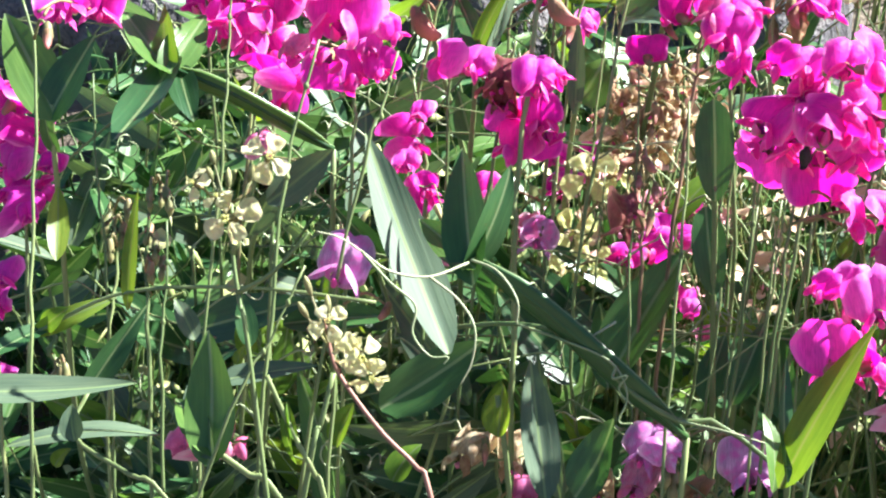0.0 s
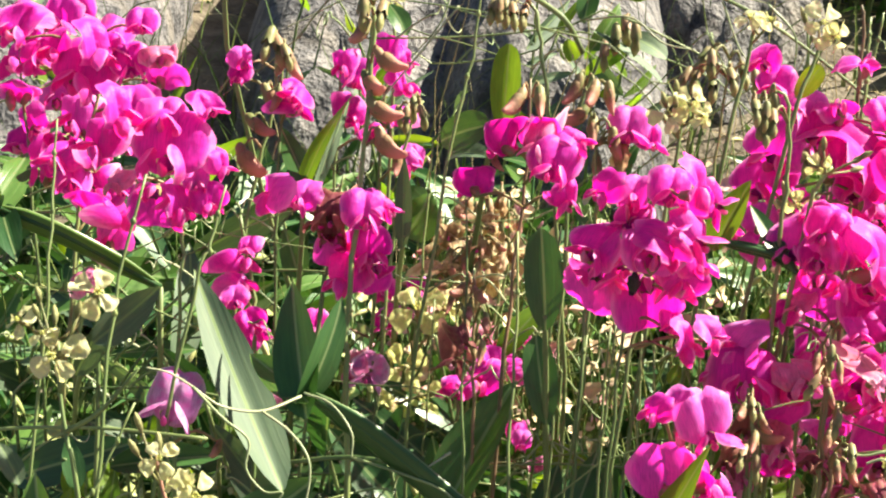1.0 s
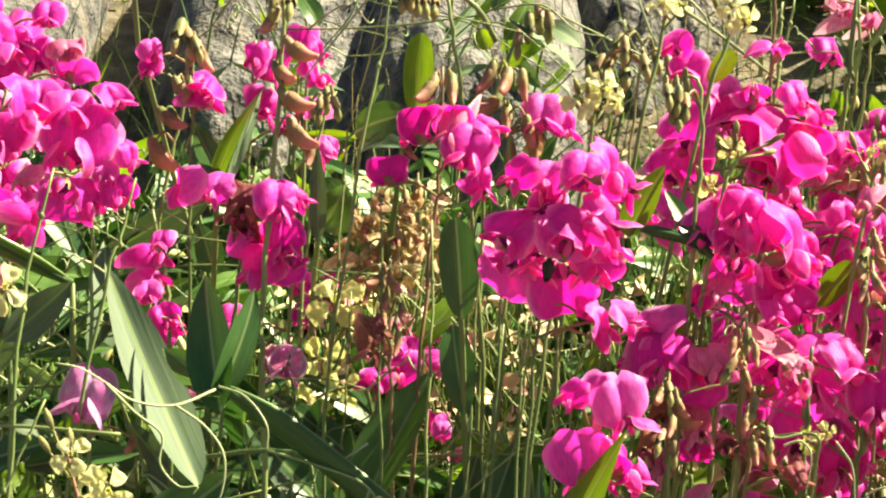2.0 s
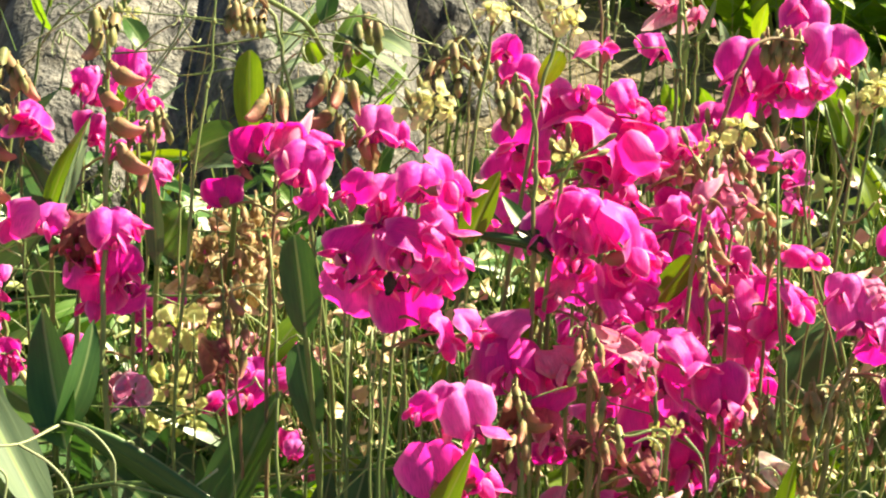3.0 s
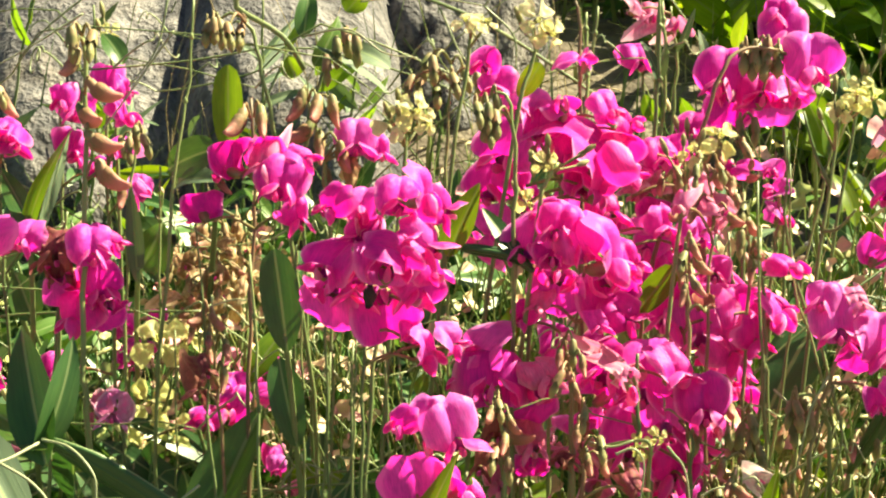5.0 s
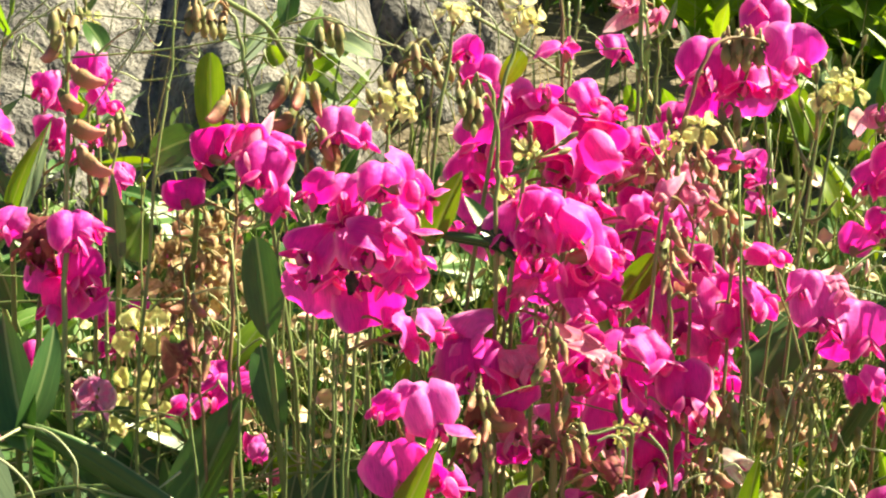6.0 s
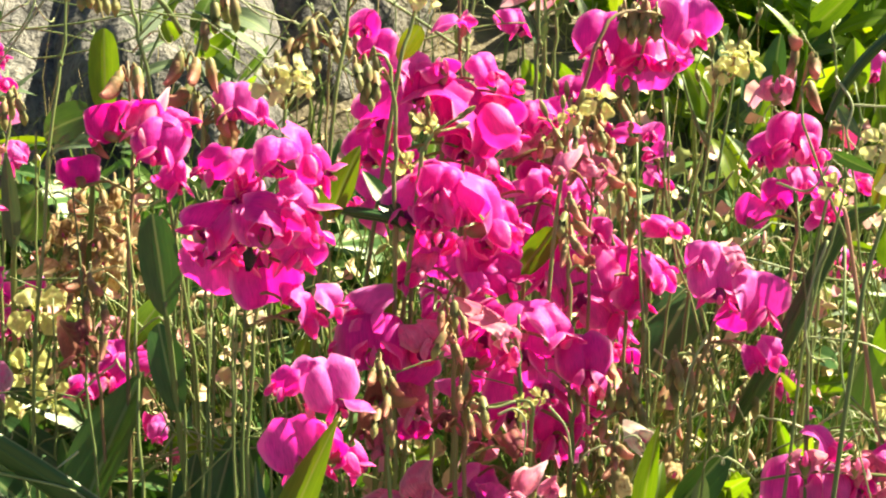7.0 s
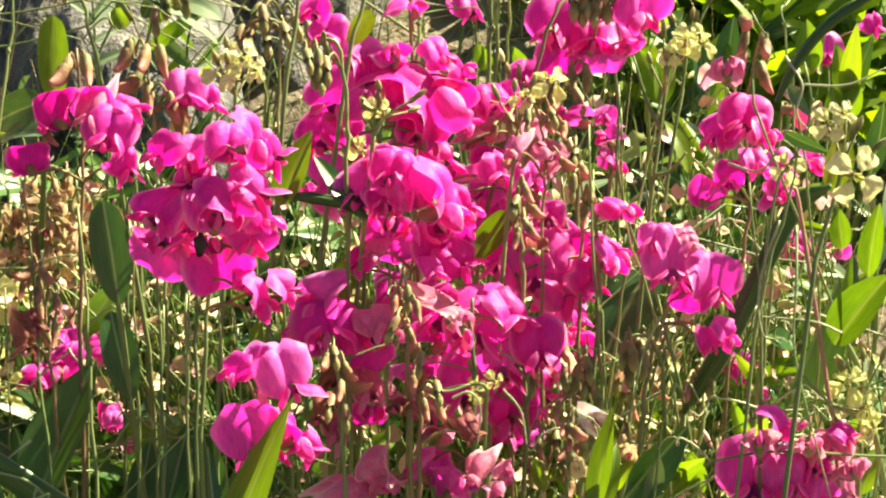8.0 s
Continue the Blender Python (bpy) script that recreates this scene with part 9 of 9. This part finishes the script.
def vines(n, box, zs, label, seed):
    """Thin curving stems that cross between the plants."""
    r = random.Random(seed)
    x0, x1, y0, y1 = box
    for _ in range(n):
        a = Vector((r.uniform(x0, x1), r.uniform(y0, y1), r.uniform(*zs)))
        w = r.choice((1, -1))
        pts = [a]
        d = Vector((w * r.uniform(0.3, 1), r.uniform(-0.15, 0.15), r.uniform(-0.7, 0.5))).normalized()
        for k in range(4):
            d = (d + Vector((r.uniform(-0.2, 0.2), r.uniform(-0.12, 0.12), r.uniform(-0.35, 0.2)))).normalized()
            pts.append(pts[-1] + d * r.uniform(0.015, 0.045))
        tend = [curl(pts[0], (-w, r.uniform(-0.5, 0.2), r.uniform(-0.2, 0.6)), r.uniform(0.02, 0.05), r.uniform(0.8, 2.2), r.uniform(0.005, 0.011), r.randrange(9999))]
        if r.random() < 0.6:
            tend.append(curl(pts[1], (w, r.uniform(-0.6, 0.1), r.uniform(0, 0.8)), r.uniform(0.02, 0.05), r.uniform(0.6, 1.6), r.uniform(0.006, 0.012), r.randrange(9999)))
        leaf_shoot(pts, [], label, tend, r.uniform(0.0004, 0.0008), 0.9)


vines(34, (-0.34, -0.02, 0.78, 0.95), (0.26, 0.50), "thin pale green tendrilled vine crossing the stems", 61)
vines(20, (-0.28, -0.06, 0.75, 0.86), (0.20, 0.33), "thin pale green tendrilled vine crossing the stems", 64)
vines(13, (-0.05, 0.30, 0.80, 1.0), (0.22, 0.38), "thin pale green tendrilled vine crossing the stems", 62)
vines(12, (0.08, 0.27, 0.75, 0.84), (0.29, 0.37), "pale curling tendrils among dry pods", 65)
vines(9, (-0.2, 0.35, 0.9, 1.1), (0.44, 0.55), "wiry olive tendrilled vine before the rocks", 63)


def thicket(name, label, n, box, height, thick, mat, lean, seed, sides=4):
    """Thin stalks or straws too many to count, standing or lying."""
    r = random.Random(seed)
    sh = Shape()
    for _ in range(n):
        x, y = patch_spot(r, box)
        g = Vector((x, y, ground_z(x, y) - 0.004))
        h = r.uniform(*height)
        w = r.uniform(0, 6.283)
        tip = g + Vector((math.cos(w) * lean * h, math.sin(w) * lean * h, h * math.sqrt(max(0.02, 1 - min(0.98, lean * lean)))))
        bow = Vector((r.uniform(-0.1, 0.1), r.uniform(-0.1, 0.1), r.uniform(0, 0.06))) * h
        t = r.uniform(*thick)
        tube(sh, smooth_line([g, g.lerp(tip, 0.5) + bow, tip], 6), t, t * 0.15, sides)
    ob = new(name, sh.mesh(name, mat))
    return tagged(ob, label, "undergrowth", kind="stuff")


def grass(name, label, n, box, height, width, mat, seed, spread=0.5):
    """Narrow bent blades."""
    r = random.Random(seed)
    sh = Shape()
    for _ in range(n):
        x, y = patch_spot(r, box)
        g = Vector((x, y, ground_z(x, y) - 0.004))
        h, w, wd = r.uniform(*height), r.uniform(0, 6.283), r.uniform(*width)
        d = Vector((math.cos(w), math.sin(w), 0))
        side = Vector((-d.y, d.x, 0)) * wd
        s = r.uniform(0.1, spread)
        verts, faces = [], []
        for k in range(6):
            t = k / 5
            p = g + d * (h * s * t * t) + Vector((0, 0, h * (t - 0.35 * s * t * t)))
            f = (1 - t) ** 0.7
            verts += [p - side * f, p + Vector((0, 0, -0.15 * wd)) + d * wd * 0.3, p + side * f]
        for k in range(5):
            a = 3 * k
            faces += [(a, a + 1, a + 4, a + 3), (a + 1, a + 2, a + 5, a + 4)]
        sh.add(verts, faces)
    ob = new(name, sh.mesh(name, mat))
    return tagged(ob, label, "grass", kind="stuff")


thicket("stalk_thicket", "thin upright grey-green stalks crowding the clump", 130, (-0.5, 0.36, 0.86, 1.3), (0.08, 0.25), (0.0004, 0.0009), GRASS, 0.42, 1, 5)
thicket("straw_litter", "dry straw and broken stems lying on the soil", 3000, (-1.1, 1.3, 0.6, 2.4), (0.02, 0.09), (0.0004, 0.0011), STRAW, 0.97, 2, 3)
thicket("dry_stalks", "dry tan stalks standing among the flowers", 80, (-0.3, 0.4, 0.95, 1.45), (0.08, 0.26), (0.0005, 0.0010), STRAW, 0.25, 3, 4)
grass("grass_tuft", "fine green and straw-coloured grass between the stems", 800, (-0.6, 0.6, 0.84, 1.5), (0.05, 0.18), (0.0008, 0.0020), GRASS, 5)
grass("back_grass", "rough grass and weeds at the back", 1900, (-1.3, 1.9, 1.2, 3.0), (0.04, 0.13), (0.0010, 0.0030), GRASS, 6, 0.8)
grass("sunlit_grass", "sunlit pale grass and dry stems at the clump's edge", 420, (0.08, 0.34, 0.84, 1.15), (0.06, 0.20), (0.0007, 0.0016), STRAW, 8, 0.9)
tangle("withered_tangle", "withered tan and pink blooms tangled among stalks", 700, (0.0, 0.34, 0.82, 1.12), (0.06, 0.26), (0.006, 0.014), WITHERED_BITS, 31)
tangle("green_bud_tangle", "small olive buds and pods tangled among stalks", 650, (0.0, 0.34, 0.82, 1.12), (0.05, 0.25), (0.006, 0.013), GREEN_BITS, 32, 0.2)
tangle("dry_bloom_tangle", "papery tan dried blooms hanging among stalks", 430, (-0.16, -0.03, 0.92, 1.06), (0.10, 0.25), (0.005, 0.012), WITHERED_BITS, 33, 0.8)
tangle("shade_tangle", "small green pods and leaves in the shade", 700, (-0.40, -0.12, 0.80, 1.05), (0.02, 0.20), (0.006, 0.016), GREEN_BITS, 34, 0.35)
tangle("sunlit_pod_tangle", "tan husks and olive pods on fine stalks in sun", 150, (0.08, 0.30, 0.76, 0.88), (0.17, 0.25), (0.006, 0.012), WITHERED_BITS, 35, 0.35)
tangle("sunlit_green_tangle", "small green pods and leaf scraps in sun", 150, (0.08, 0.30, 0.76, 0.88), (0.15, 0.24), (0.006, 0.012), GREEN_BITS, 36, 0.4)
thicket("crossing_stalks", "hair-thin stalks crossing one another in the clump", 190, (-0.4, 0.34, 0.84, 1.15), (0.06, 0.18), (0.0003, 0.0006), GRASS, 0.75, 9, 4)
